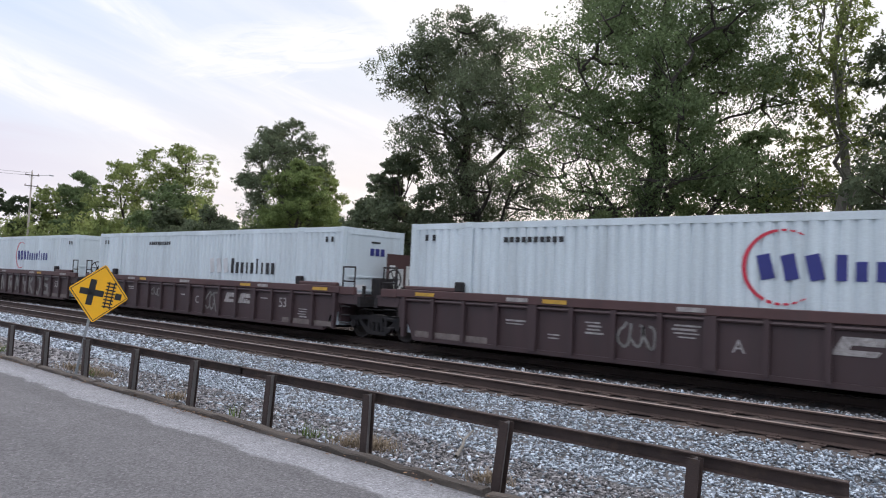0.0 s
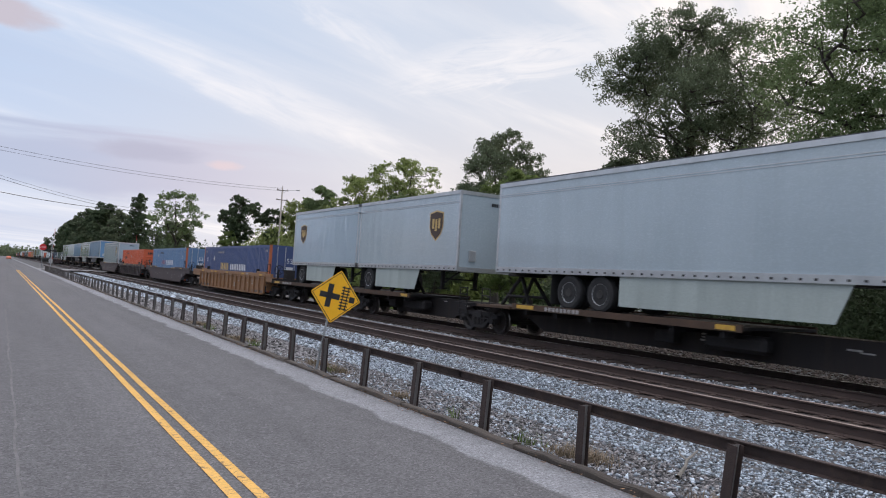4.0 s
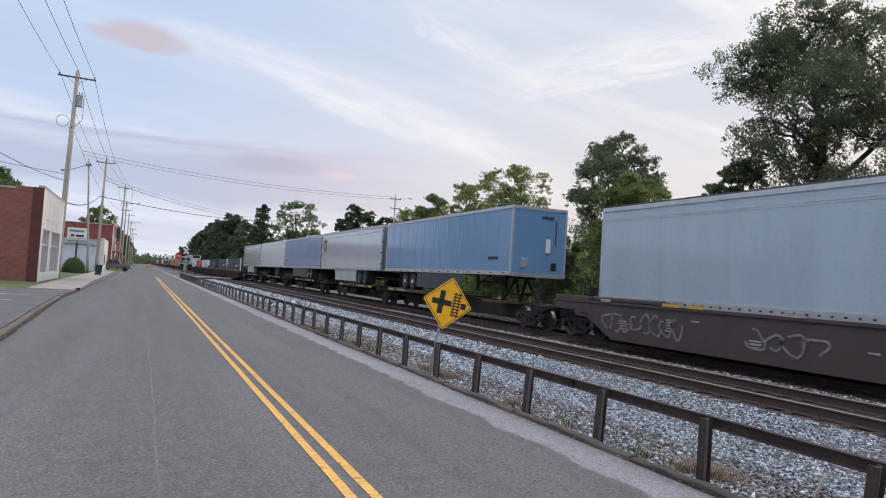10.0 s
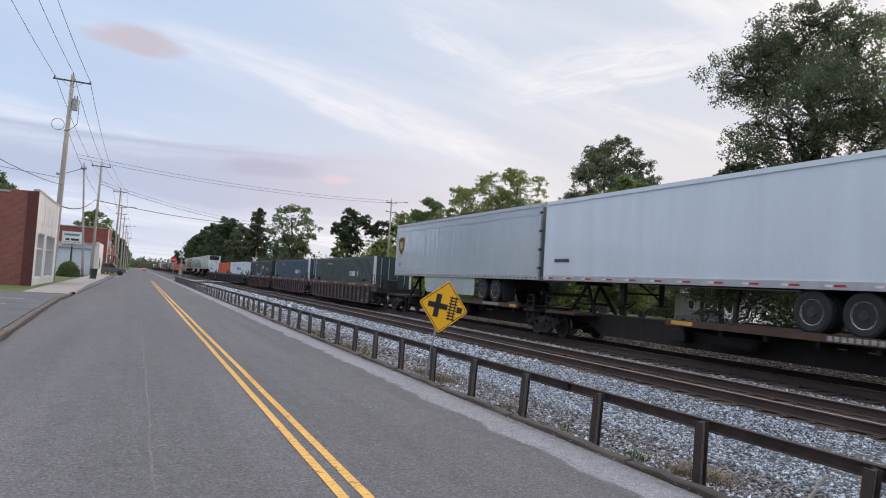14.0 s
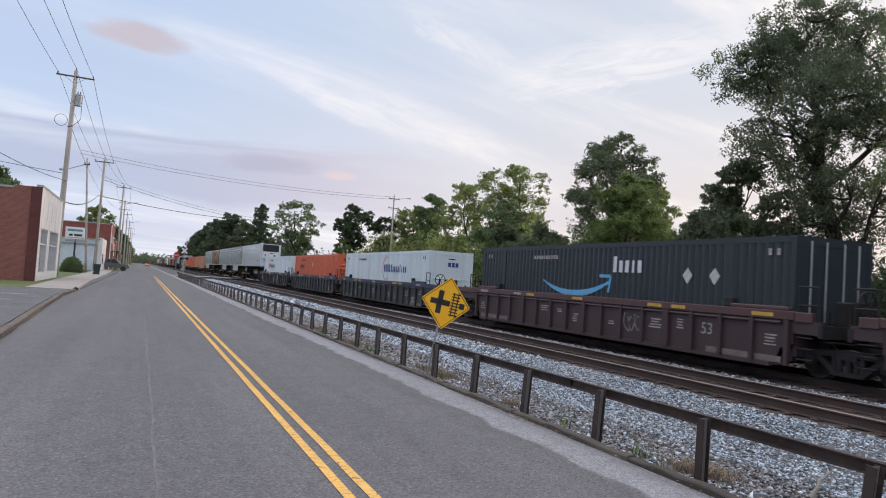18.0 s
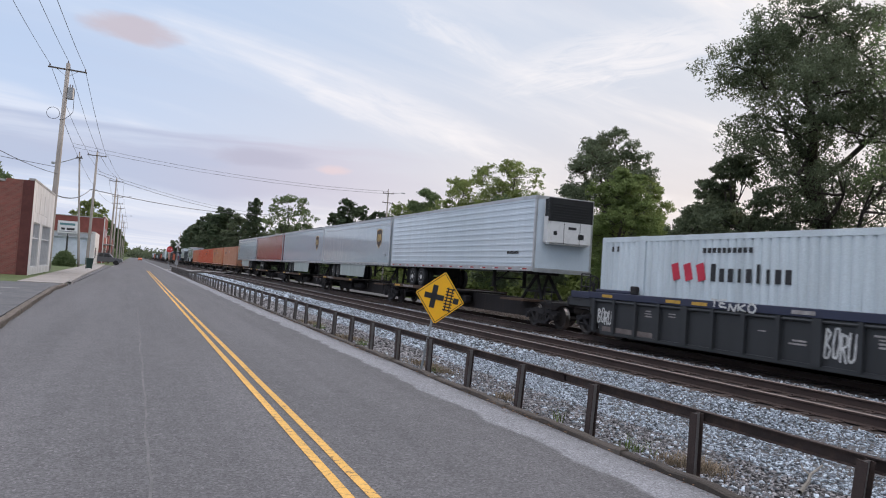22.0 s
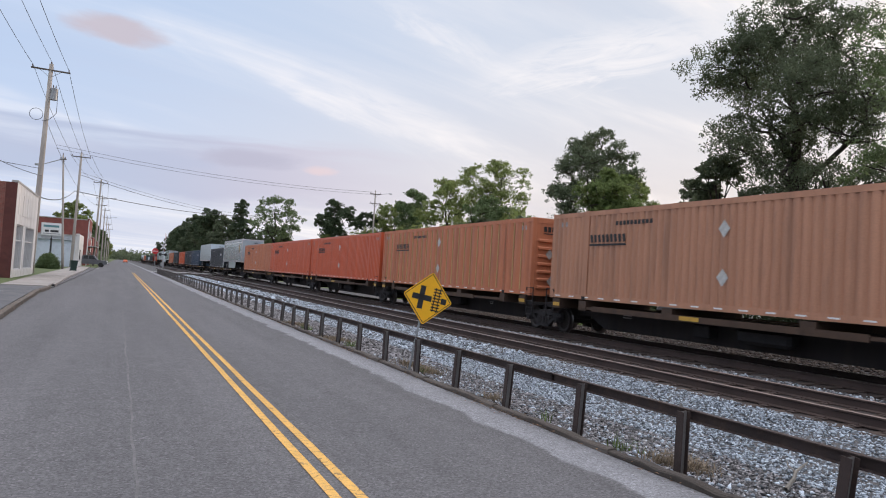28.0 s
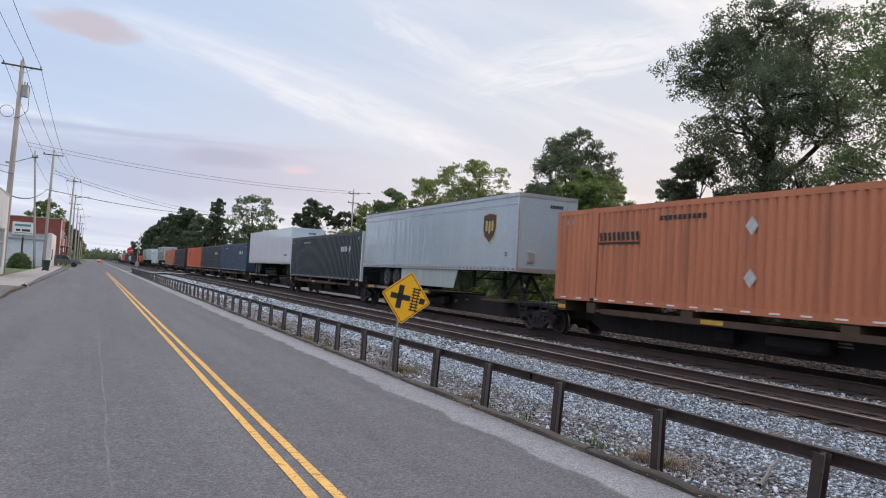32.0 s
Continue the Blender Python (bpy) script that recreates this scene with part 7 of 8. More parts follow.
def brick_block():
    b = empty("brick_store_building", pose(-5.4, 146, 0.05))
    tagged(b, "two-storey red brick store with a front awning", "building")
    blk("side_wall", b, M_brick_far, -24, -0.3, 0, 0.3, 0, 8.3)
    blk("front_wall", b, M_brick_far, -0.3, 0.0, 0, 16, 0, 8.6)
    blk("coping", b, M_coping, -24, -0.3, -0.05, 0.35, 8.3, 8.45)
    blk("front_coping", b, M_stucco, -0.35, 0.06, -0.05, 16, 8.6, 8.8)
    blk("awning", b, M_coping, 0.0, 1.5, 0.5, 15, 3.5, 3.62)
    for y in (1.5, 5, 8.5, 12):
        blk("window", b, M_glass, -0.01, 0.015, y, y + 2.2, 0.8, 3.0)
        blk("upper_window", b, M_glass, -0.01, 0.015, y + 0.4, y + 1.6, 4.9, 6.6)
    blk("pale_pilaster", b, M_stucco, -0.1, 0.05, -0.02, 0.5, 0, 8.3)
    blk("roof", b, M_roof, -24, -0.3, 0.3, 16, 7.9, 8.0)
    for i, (w, h, m) in enumerate(((9, 5.2, M_stucco), (12, 6.0, M_brick_far), (10, 5.0, M_siding), (14, 5.8, M_brick_far))):
        s = empty("row_shop", pose(-5.6, 163 + 16 * i, 0.05))
        tagged(s, "small shop in the far row along the street", "building", "far shops")
        blk("wall", s, m, -14, 0, 0, w, 0, h)
        blk("coping", s, M_coping, -14.05, 0.05, -0.05, w + 0.05, h, h + 0.15)
        for k in range(3):
            blk("window", s, M_glass, -0.01, 0.012, 1 + k * 2.8, 2.8 + k * 2.8, 0.8, 2.6)


brick_block()


def board_sign():
    s = empty("billboard_sign", pose(-7.75, 100, 0.05))
    tagged(s, "white rectangular shop sign on a dark steel post", "sign")
    rod("post", s, M_wire, (0, 0, 0), (0, 0, 4.0), 0.11, 10)
    blk("cabinet", s, M_frame, -1.2, 1.2, -0.15, 0.15, 3.98, 5.55, bevel=0.03)
    blk("face", s, M_whitetape, -1.1, 1.1, -0.165, -0.15, 4.08, 5.45)
    blk("printed_word", s, mat("dull_teal_print", (0.12, 0.26, 0.28), 0.5), -0.95, 0.75, -0.172, -0.165, 5.02, 5.28)
    for x in (-0.55, 0.05, 0.5):
        blk("printed_shape", s, M_inkblack, x - 0.22, x + 0.22, -0.172, -0.165, 4.42, 4.68)
    blk("printed_line", s, M_grey, -0.95, 0.95, -0.172, -0.165, 4.18, 4.28)
    blk("lower_board", s, M_grey, -1.1, 1.1, -0.1, 0.1, 3.68, 3.94)


board_sign()


def wheelie_bin():
    b = empty("trash_cart", pose(-4.2, 83, 0.125, 0, 0, 10))
    tagged(b, "dark green wheeled trash cart by the kerb", "trash can")
    bm = bmesh.new()
    lo, hi = 0.24, 0.33
    v = [bm.verts.new(p) for p in ((-lo, -lo, 0.06), (lo, -lo, 0.06), (lo, lo, 0.06), (-lo, lo, 0.06), (-hi, -hi - 0.03, 1.02), (hi, -hi - 0.03, 1.02), (hi, hi, 1.02), (-hi, hi, 1.02))]
    for f in ((0, 1, 2, 3), (4, 5, 6, 7), (0, 1, 5, 4), (1, 2, 6, 5), (2, 3, 7, 6), (3, 0, 4, 7)):
        bm.faces.new([v[i] for i in f])
    part("body", bm, M_bin, b)
    blk("lid", b, M_bin, -0.37, 0.37, -0.42, 0.36, 1.02, 1.12, bevel=0.03)
    rod("handle", b, M_bin, (-0.3, 0.42, 1.0), (0.3, 0.42, 1.0), 0.02)
    for x in (-0.27, 0.27):
        w = bmesh.new()
        lathe(w, [(0.05, -0.03), (0.13, -0.03), (0.13, 0.03), (0.05, 0.03)], 14, pose(x, 0.26, 0.13, 0, 90, 0))
        part("wheel", w, M_tyre, b)


wheelie_bin()


def road_wheel(parent, x, y, r, w, name="wheel"):
    def mk():
        bm = bmesh.new()
        lathe(bm, [(r * 0.6, -w / 2), (r * 0.93, -w / 2), (r, -w * 0.3), (r, w * 0.3), (r * 0.93, w / 2), (r * 0.6, w / 2)], 22, pose(0, 0, 0, 90, 0, 0))
        return bm_mesh("tyre", bm, M_tyre)

    def mk2():
        bm = bmesh.new()
        lathe(bm, [(r * 0.15, -w * 0.42), (r * 0.6, -w * 0.35), (r * 0.61, w * 0.35), (r * 0.15, w * 0.42)], 16, pose(0, 0, 0, 90, 0, 0))
        return bm_mesh("rim", bm, M_chrome)
    t = piece(name, made(("rw", r, w), mk), parent, pose(x, y, r))
    piece("rim", made(("rr", r, w), mk2), t)


def pickup():
    p = empty("pickup_truck", pose(-4.45, 131.0, 0.06, 0, 0, -3))
    tagged(p, "grey crew-cab pickup truck crossing from the side street", "pickup truck")
    bm = bmesh.new()
    plate(bm, [(-2.85, 0.55), (-2.85, 1.12), (-1.05, 1.15), (-1.0, 1.20), (1.15, 1.20), (2.55, 1.10), (2.8, 1.0), (2.85, 0.55), (2.35, 0.45), (-2.3, 0.45)], -0.98, 0.98, "y")
    bmesh.ops.bevel(bm, geom=bm.edges[:], offset=0.05, segments=2, affect="EDGES")
    part("body", bm, M_carpaint, p)
    bm = bmesh.new()
    plate(bm, [(-1.05, 1.16), (-0.92, 1.86), (-0.75, 1.93), (0.55, 1.93), (0.75, 1.88), (1.35, 1.18)], -0.86, 0.86, "y")
    bmesh.ops.bevel(bm, geom=bm.edges[:], offset=0.05, segments=2, affect="EDGES")
    part("cab", bm, M_carpaint, p)
    for y in (-0.875, 0.875):
        for pts in ([(-0.80, 1.28), (-0.74, 1.80), (-0.10, 1.82), (-0.10, 1.28)], [(0.0, 1.28), (0.0, 1.82), (0.58, 1.82), (1.02, 1.28)]):
            bm = bmesh.new()
            plate(bm, pts, y - 0.008, y + 0.008, "y")
            part("side_window", bm, M_glass, p)
    for x in (-1.85, 1.85):
        for y in (-0.86, 0.86):
            road_wheel(p, x, y, 0.40, 0.27)
    blk("front_bumper", p, M_chrome, 2.8, 2.95, -0.95, 0.95, 0.5, 0.72, bevel=0.03)
    blk("rear_bumper", p, M_chrome, -2.98, -2.83, -0.95, 0.95, 0.55, 0.75, bevel=0.03)
    blk("headlight", p, M_whitetape, 2.66, 2.82, -0.95, -0.62, 0.86, 1.02)
    blk("tail_light", p, M_redtape, -2.87, -2.8, -0.98, -0.84, 0.75, 1.08)
    blk("mirror", p, M_inkblack, 0.95, 1.1, -1.15, -0.9, 1.22, 1.42, bevel=0.02)


pickup()


def parked_car(x, y, rz, paint, label):
    c = empty("parked_car", pose(x, y, -0.15, 0, 0, rz))
    tagged(c, label, "car", "parked cars")
    bm = bmesh.new()
    plate(bm, [(-2.2, 0.35), (-2.25, 0.8), (-1.9, 0.92), (1.0, 0.92), (2.05, 0.78), (2.2, 0.6), (2.15, 0.32)], -0.87, 0.87, "y")
    bmesh.ops.bevel(bm, geom=bm.edges[:], offset=0.06, segments=2, affect="EDGES")
    part("body", bm, paint, c)
    bm = bmesh.new()
    plate(bm, [(-1.75, 0.9), (-1.2, 1.4), (0.2, 1.42), (1.05, 0.9)], -0.74, 0.74, "y")
    bmesh.ops.bevel(bm, geom=bm.edges[:], offset=0.06, segments=2, affect="EDGES")
    part("cabin", bm, paint, c)
    for yy in (-0.75, 0.75):
        bm = bmesh.new()
        plate(bm, [(-1.45, 0.97), (-1.1, 1.33), (0.12, 1.34), (0.75, 0.97)], yy - 0.012, yy + 0.012, "y")
        part("side_window", bm, M_glass, c)
    for xx in (-1.35, 1.35):
        for yy in (-0.78, 0.78):
            road_wheel(c, xx, yy, 0.32, 0.2)


parked_car(36, 33, 20, M_whitecar, "white saloon parked on the lawn beyond the tracks")
parked_car(35, 27.5, 15, M_whitecar, "white car parked on the lawn beyond the tracks")
parked_car(37, 38.5, 100, M_carpaint, "grey car parked beside a mobile home")
parked_car(2.6, 330, 90, mat("orange_red_car_paint", (0.5, 0.12, 0.05), 0.3, bump=0), "small orange-red car far down the street")


# ---------------------------------------------------------------- poles and wires
def wire_mesh(bm, a, b, sag, r=0.012, n=14):
    pts = []
    for i in range(n + 1):
        t = i / n
        p = Vector(a).lerp(Vector(b), t)
        p.z -= sag * 4 * t * (1 - t)
        pts.append(p)
    pipe(bm, pts, r, r, 4)


def wire(a, b, sag, r=0.012, label="thin black overhead power wire"):
    bm = bmesh.new()
    wire_mesh(bm, a, b, sag, r)
    return tagged(part("overhead_wire", bm, M_wire, None), label, "wire", "overhead wires")


def utility_pole(x, y, h, r=0.17, arm=1.5, transformer=False, lean=0.0, lamp=False, arm2=False, label="weathered timber utility pole with a crossarm", material=None):
    p = empty("utility_pole", pose(x, y, 0, 0, lean, 0))
    tagged(p, label, "utility pole", "utility poles")
    bm = bmesh.new()
    lathe(bm, [(r * 1.1, -0.2), (r, 1.5), (r * 0.62, h)], 12)
    part("shaft", bm, material or M_pole, p, smooth=True)
    for k, z in enumerate((h - 0.55, h - 2.2)[:2 if arm2 else 1]):
        blk("crossarm", p, M_darkpole, -arm, arm, -0.16, -0.05, z - 0.06, z + 0.06)
        for s in (-1, 1):
            rod("arm_brace", p, M_grey, (s * arm * 0.55, -0.1, z - 0.05), (0, -0.1, z - 0.65), 0.018)
            i_ = bmesh.new()
            lathe(i_, [(0.02, 0), (0.05, 0.05), (0.045, 0.12), (0.06, 0.14), (0.035, 0.22)], 8, pose(s * (arm - 0.12), -0.1, z + 0.06))
            part("insulator", i_, M_porcelain, p)
    i_ = bmesh.new()
    lathe(i_, [(0.02, 0), (0.05, 0.05), (0.045, 0.12), (0.06, 0.14), (0.035, 0.22)], 8, pose(0, 0, h))
    part("insulator", i_, M_porcelain, p)
    if transformer:
        t_ = bmesh.new()
        lathe(t_, [(0.24, -0.5), (0.27, -0.48), (0.27, 0.42), (0.29, 0.44), (0.29, 0.50), (0.15, 0.56)], 18, pose(0.42, -0.1, h - 2.6))
        can = part("transformer", t_, M_grey, p, "grey transformer can")
        for s in (-0.1, 0.1):
            b_ = bmesh.new()
            lathe(b_, [(0.03, 0), (0.05, 0.08), (0.03, 0.25)], 8, pose(0.42 + s, -0.1, h - 2.05))
            part("bushing", b_, M_porcelain, can)
        c_ = bmesh.new()
        pipe(c_, [(-0.75 + 0.5 * math.cos(math.pi * i / 8), -0.2, h - 4.5 + 0.5 * math.sin(math.pi * i / 8)) for i in range(17)], 0.022, seg=5)
        part("cable_loop", c_, M_wire, p)
        c_ = bmesh.new()
        for a, b, s in (((0.7, -0.1, h - 2.2), (0.75, -0.2, h - 4.2), 0), ((0.75, -0.2, h - 4.2), (-0.25, -0.2, h - 5.0), 0.2)):
            wire_mesh(c_, a, b, s, 0.022, 8)
        part("service_drop", c_, M_wire, p)
    if lamp:
        rod("lamp_arm", p, M_grey, (0, 0, h - 0.6), (2.6, 0, h - 0.2), 0.035)
        blk("lamp_head", p, M_grey, 2.45, 3.1, -0.12, 0.12, h - 0.3, h - 0.14, bevel=0.03)
    return p


LINE = [(-6.75, 69.5, 18.1, 0.9), (-6.0, 112, 16.2, 0.6), (-4.4, 152, 16.6, 0.8), (-4.8, 192, 16.6, 0.4), (-4.8, 235, 16.4, 0), (-4.8, 280, 16.4, 0), (-4.9, 330, 16.2, 0), (-5.0, 390, 16.2, 0)]
for i, (x, y, h, ln) in enumerate(LINE):
    utility_pole(x, y, h, 0.26 if i == 0 else 0.21, 1.5 if i == 0 else 1.25, i == 0, ln, i in (3, 5), i == 3)
utility_pole(-5.95, 95, 13.6, 0.14, 0.35, False, -3.8, False, label="slim timber pole behind the shop sign")
rod_arm = empty("street_lamp", pose(-6.7, 95, 0))
tagged(rod_arm, "street lamp on a long thin arm fixed to a pole", "street lamp")
rod("arm", rod_arm, M_grey, (-2.2, 0, 12.2), (0.1, 0, 13.2), 0.05)
blk("head", rod_arm, M_grey, -3.0, -2.1, -0.15, 0.15, 12.0, 12.25, bevel=0.04)
tops = [(x + math.sin(radians(ln)) * h, y, h) for x, y, h, ln in LINE]
prev = (-7.6, 27.0, 18.6)
for k, cur in enumerate(tops):
    for dx, dz in ((-1.35, -0.3), (0.0, 0.22), (1.35, -0.3)):
        s = 1.0 if k else 0.95
        wire((prev[0] + dx, prev[1], prev[2] + dz), (cur[0] + dx * (0.85 if k else 1), cur[1], cur[2] + dz), 0.5, 0.020)
    if k == 0:
        wire((-8.3, 27, 7.2), (cur[0], cur[1], 8.4), 0.5, 0.022, "black service cable strung to a timber pole")
    if k in (1, 2):
        wire((prev[0], prev[1], prev[2] - 5.0), (cur[0], cur[1], cur[2] - 5.0), 0.5, 0.018)
    prev = cur
# cables across the street towards the crossing
wire((-6.6, 69.5, 9.0), (-40, 66, 14.0), 0.6, 0.02, "black service cable running behind the shop")
wire((-6.3, 112, 10.8), (32, 190, 15.0), 1.0, 0.05, "thick black cable slung across the street")
wire((-6.6, 69.5, 6.6), (-6.3, 112, 10.8), 0.7, 0.05, "thick black cable slung between two poles")
wire((-6.0, 112, 13.2), (31, 172, 13.2), 1.2, 0.03)
wire((-6.0, 112, 13.6), (31, 172, 13.8), 1.2, 0.02)
wire((-9, 112, 17.0), (40, 117.8, 16.0), 1.0, 0.02)
wire((-9, 112, 16.5), (40, 117.8, 15.6), 1.0, 0.02)
utility_pole(40, 117.8, 16.2, 0.18, 1.0, False, 0, True, True, "timber utility pole with a lamp beyond the tracks")


# ---------------------------------------------------------------- the level crossing far down the line
cross = piece("side_street", sheet("side_street", [-30, -3.2, 4.9, 5.0, 10, 16.5, 20, 60], [0.05, -0.02, -0.02, -0.02, 0.10, 0.10, 0.02, -0.1], [116, 124], mat("pale_street_asphalt", (0.24, 0.235, 0.23), 0.9, var=0.15, scale=0.8)))
tagged(cross, "pale asphalt side street crossing the tracks", "road", kind="structure")


def stop_sign():
    s = empty("stop_sign", pose(5.0, 117, -0.1))
    tagged(s, "red octagonal stop sign on a grey post", "road sign")
    rod("post", s, M_galv, (0, 0, 0), (0, 0, 3.6), 0.035)
    bm = bmesh.new()
    plate(bm, [(0.48 * math.cos(radians(22.5 + 45 * i)), 3.25 + 0.48 * math.sin(radians(22.5 + 45 * i))) for i in range(8)], -0.06, -0.045, "y")
    part("face", bm, mat("red_sign_sheeting", (0.55, 0.03, 0.035), 0.4, var=0.05, bump=0), s)
    piece("lettering", words("STOP", 0.30, M_whitetape), s, pose(0, -0.065, 3.25))


stop_sign()


def crossing_signal(x, y):
    s = empty("crossing_signal", pose(x, y, 0))
    tagged(s, "railway crossing signal with lights and a raised gate arm", "crossing signal", "crossing signals")
    rod("mast", s, M_grey, (0, 0, 0), (0, 0, 4.6), 0.07)
    for a in (45, -45):
        bm = bmesh.new()
        box(bm, -0.6, 0.6, -0.1, -0.085 - (0.004 if a > 0 else 0), -0.11, 0.11, pose(0, 0, 4.1, 0, a, 0))
        part("crossbuck_blade", bm, M_whitetape, s)
    blk("light_bar", s, M_black, -0.5, 0.5, -0.08, 0.0, 2.75, 2.85)
    for dx in (-0.42, 0.42):
        bm = bmesh.new()
        lathe(bm, [(0.26, 0), (0.26, 0.02), (0.1, 0.05)], 16, pose(dx, -0.08, 2.8, 90, 0, 0))
        part("target_disc", bm, M_inkblack, s)
    blk("gate_box", s, M_grey, -0.25, 0.25, 0.1, 0.5, 0.8, 1.5, bevel=0.02)
    for i in range(5):
        blk("gate_arm", s, M_whitetape if i % 2 else M_redtape, 0.20, 0.25, 0.25, 0.29, 1.3 + i * 1.0, 2.3 + i * 1.0)


crossing_signal(6.6, 126.0)
crossing_signal(18.6, 126.5)


# ---------------------------------------------------------------- houses beyond the tracks
def mobile_home(x, y, rz, L, label, wall=None, w=4.2, h=2.5):
    b = empty("mobile_home", pose(x, y, -0.15, 0, 0, rz))
    tagged(b, label, "house", "houses beyond the tracks")
    wall = wall or M_siding
    bm = bmesh.new()
    plate(bm, [(-w / 2, 0), (-w / 2, h), (0, h + 0.75), (w / 2, h), (w / 2, 0)], 0, L, "y")
    part("body", bm, wall, b)
    for s in (-1, 1):
        bm = bmesh.new()
        plate(bm, [(s * (w / 2 + 0.25), h - 0.05), (0, h + 0.78), (0, h + 0.88), (s * (w / 2 + 0.25), h + 0.05)], -0.25, L + 0.25, "y")
        part("roof_slope", bm, M_roof, b)
    for i in range(8):
        blk("siding_board", b, wall, -w / 2 - 0.015, -w / 2, 0.0, L, 0.3 + 0.27 * i, 0.54 + 0.27 * i)
    d = blk("door", b, M_whitetape, -w / 2 - 0.05, -w / 2 - 0.015, 1.2, 2.1, 0.5, 2.3)
    blk("door_pane", d, M_glass, -0.03, -0.019, -0.28, 0.28, 0.1, 0.7)
    for yy in (3.6, 6.8, 9.5):
        if yy + 1.2 < L:
            wn = blk("window", b, M_whitetape, -w / 2 - 0.05, -w / 2 - 0.015, yy, yy + 1.0, 1.1, 2.0)
            blk("pane", wn, M_glass, -0.03, -0.019, -0.42, 0.42, -0.38, 0.38)
    for i in range(3):
        blk("step", b, M_concrete, -w / 2 - 0.35 - 0.3 * (2 - i), -w / 2 - 0.02, 1.1, 2.2, 0.17 * i, 0.17 * (i + 1))
    rod("hand_rail", b, M_wire, (-w / 2 - 1.0, 1.1, 0.9), (-w / 2, 1.1, 1.5), 0.02)


mobile_home(47.2, 41.0, -12, 13, "grey-sided mobile home with a white door and steps")
mobile_home(52, 20, 5, 12, "pale-sided mobile home behind the trees", M_whitetape)
mobile_home(33, 150, 0, 12, "grey gabled house beside the line", M_siding, 7.0, 3.0)

# ---------------------------------------------------------------- trees
M_bark = mat("grey_brown_bark", (0.050, 0.042, 0.036), 0.95, var=0.3, scale=2.0, fine=20, bump=0.8, streak=True)
M_barkpale = mat("pale_bark", (0.20, 0.185, 0.16), 0.95, var=0.3, scale=2.0, fine=20, bump=0.8, streak=True)
LEAF = {
    "dark": mat("dark_oak_leaves", (0.125, 0.152, 0.092), 0.75, var=0.15, scale=0.3, island=0.30, bump=0, sheer=0.50, spec=0.2),
    "mid": mat("mid_green_leaves", (0.145, 0.195, 0.092), 0.75, var=0.18, scale=0.3, island=0.32, bump=0, sheer=0.50, spec=0.2),
    "light": mat("light_green_leaves", (0.225, 0.270, 0.100), 0.75, var=0.18, scale=0.3, island=0.30, bump=0, sheer=0.45, spec=0.2),
    "bright": mat("fresh_green_leaves", (0.165, 0.215, 0.078), 0.75, var=0.2, scale=0.3, island=0.30, bump=0, sheer=0.48, spec=0.2),
    "pine": mat("pine_needles", (0.075, 0.102, 0.056), 0.75, var=0.2, scale=0.35, island=0.35, bump=0, sheer=0.25, spec=0.2),
}


def leaves(centres, per, spread, size, rng, flat=0.75):
    """Small leaf faces round each centre."""
    n = len(centres) * per
    c = np.repeat(centres, per, 0) + rng.normal(0, 1, (n, 3)) * np.array([spread, spread, spread * flat])
    a = rng.normal(0, 1, (n, 3))
    a /= np.linalg.norm(a, axis=1, keepdims=True)
    b = np.cross(a, rng.normal(0, 1, (n, 3)))
    b /= np.linalg.norm(b, axis=1, keepdims=True) + 1e-9
    s = rng.uniform(0.6, 1.35, (n, 1)) * size
    v = np.stack([c - a * s * 0.8 - b * s * 0.5, c - a * s * 0.8 + b * s * 0.5, c + a * s], 1).reshape(-1, 3)
    return v, np.arange(n * 3).reshape(-1, 3)


def limb(bm, pts, r0, r1, seg=6):
    pipe(bm, pts, r0, r1, seg)


def bend(a, b, rng, k=4, wob=0.12, lift=0.15):
    a, b = Vector(a), Vector(b)
    d = (b - a).length
    out = []
    for i in range(k + 1):
        t = i / k
        p = a.lerp(b, t)
        w = math.sin(math.pi * t)
        p += Vector((rng.uniform(-1, 1), rng.uniform(-1, 1), rng.uniform(-0.4, 0.4))) * d * wob * w * 0.6
        p.z -= lift * d * w * 0.35
        out.append(p)
    return out


# crown outlines: height along the crown, reach
OAK = ((0.0, 0.62), (0.14, 0.86), (0.34, 0.80), (0.50, 1.0), (0.72, 0.92), (0.86, 0.72), (0.95, 0.46), (1.0, 0.2))
ROUND = ((0.0, 0.55), (0.2, 0.95), (0.45, 1.0), (0.7, 0.88), (0.88, 0.58), (1.0, 0.2))
SPIRE = ((0.0, 0.7), (0.2, 1.0), (0.42, 0.86), (0.6, 0.62), (0.8, 0.5), (0.93, 0.34), (1.0, 0.12))
SPREAD = ((0.0, 0.3), (0.3, 0.75), (0.6, 1.0), (0.82, 0.92), (0.95, 0.6), (1.0, 0.3))


def tufts(centres, radius, per, size, rng):
    """Leaf faces packed into small round tufts."""
    n = len(centres) * per
    d = rng.normal(0, 1, (n, 3))
    d /= np.linalg.norm(d, axis=1, keepdims=True)
    c = np.repeat(centres, per, 0) + d * np.repeat(radius, per)[:, None] * (rng.uniform(0, 1, (n, 1)) ** 0.45) * np.array([1, 1, 0.72])
    a = d * 0.7 + rng.normal(0, 0.8, (n, 3)) + np.array([0, 0, -0.25])
    a /= np.linalg.norm(a, axis=1, keepdims=True)
    b = np.cross(a, rng.normal(0, 1, (n, 3)))
    b /= np.linalg.norm(b, axis=1, keepdims=True) + 1e-9
    s = rng.uniform(0.65, 1.3, (n, 1)) * size
    v = np.stack([c - a * s * 0.9 - b * s * 0.5, c - a * s * 0.5 + b * s * 0.75, c + a * s * 1.1], 1).reshape(-1, 3)
    return v, np.arange(n * 3).reshape(-1, 3)


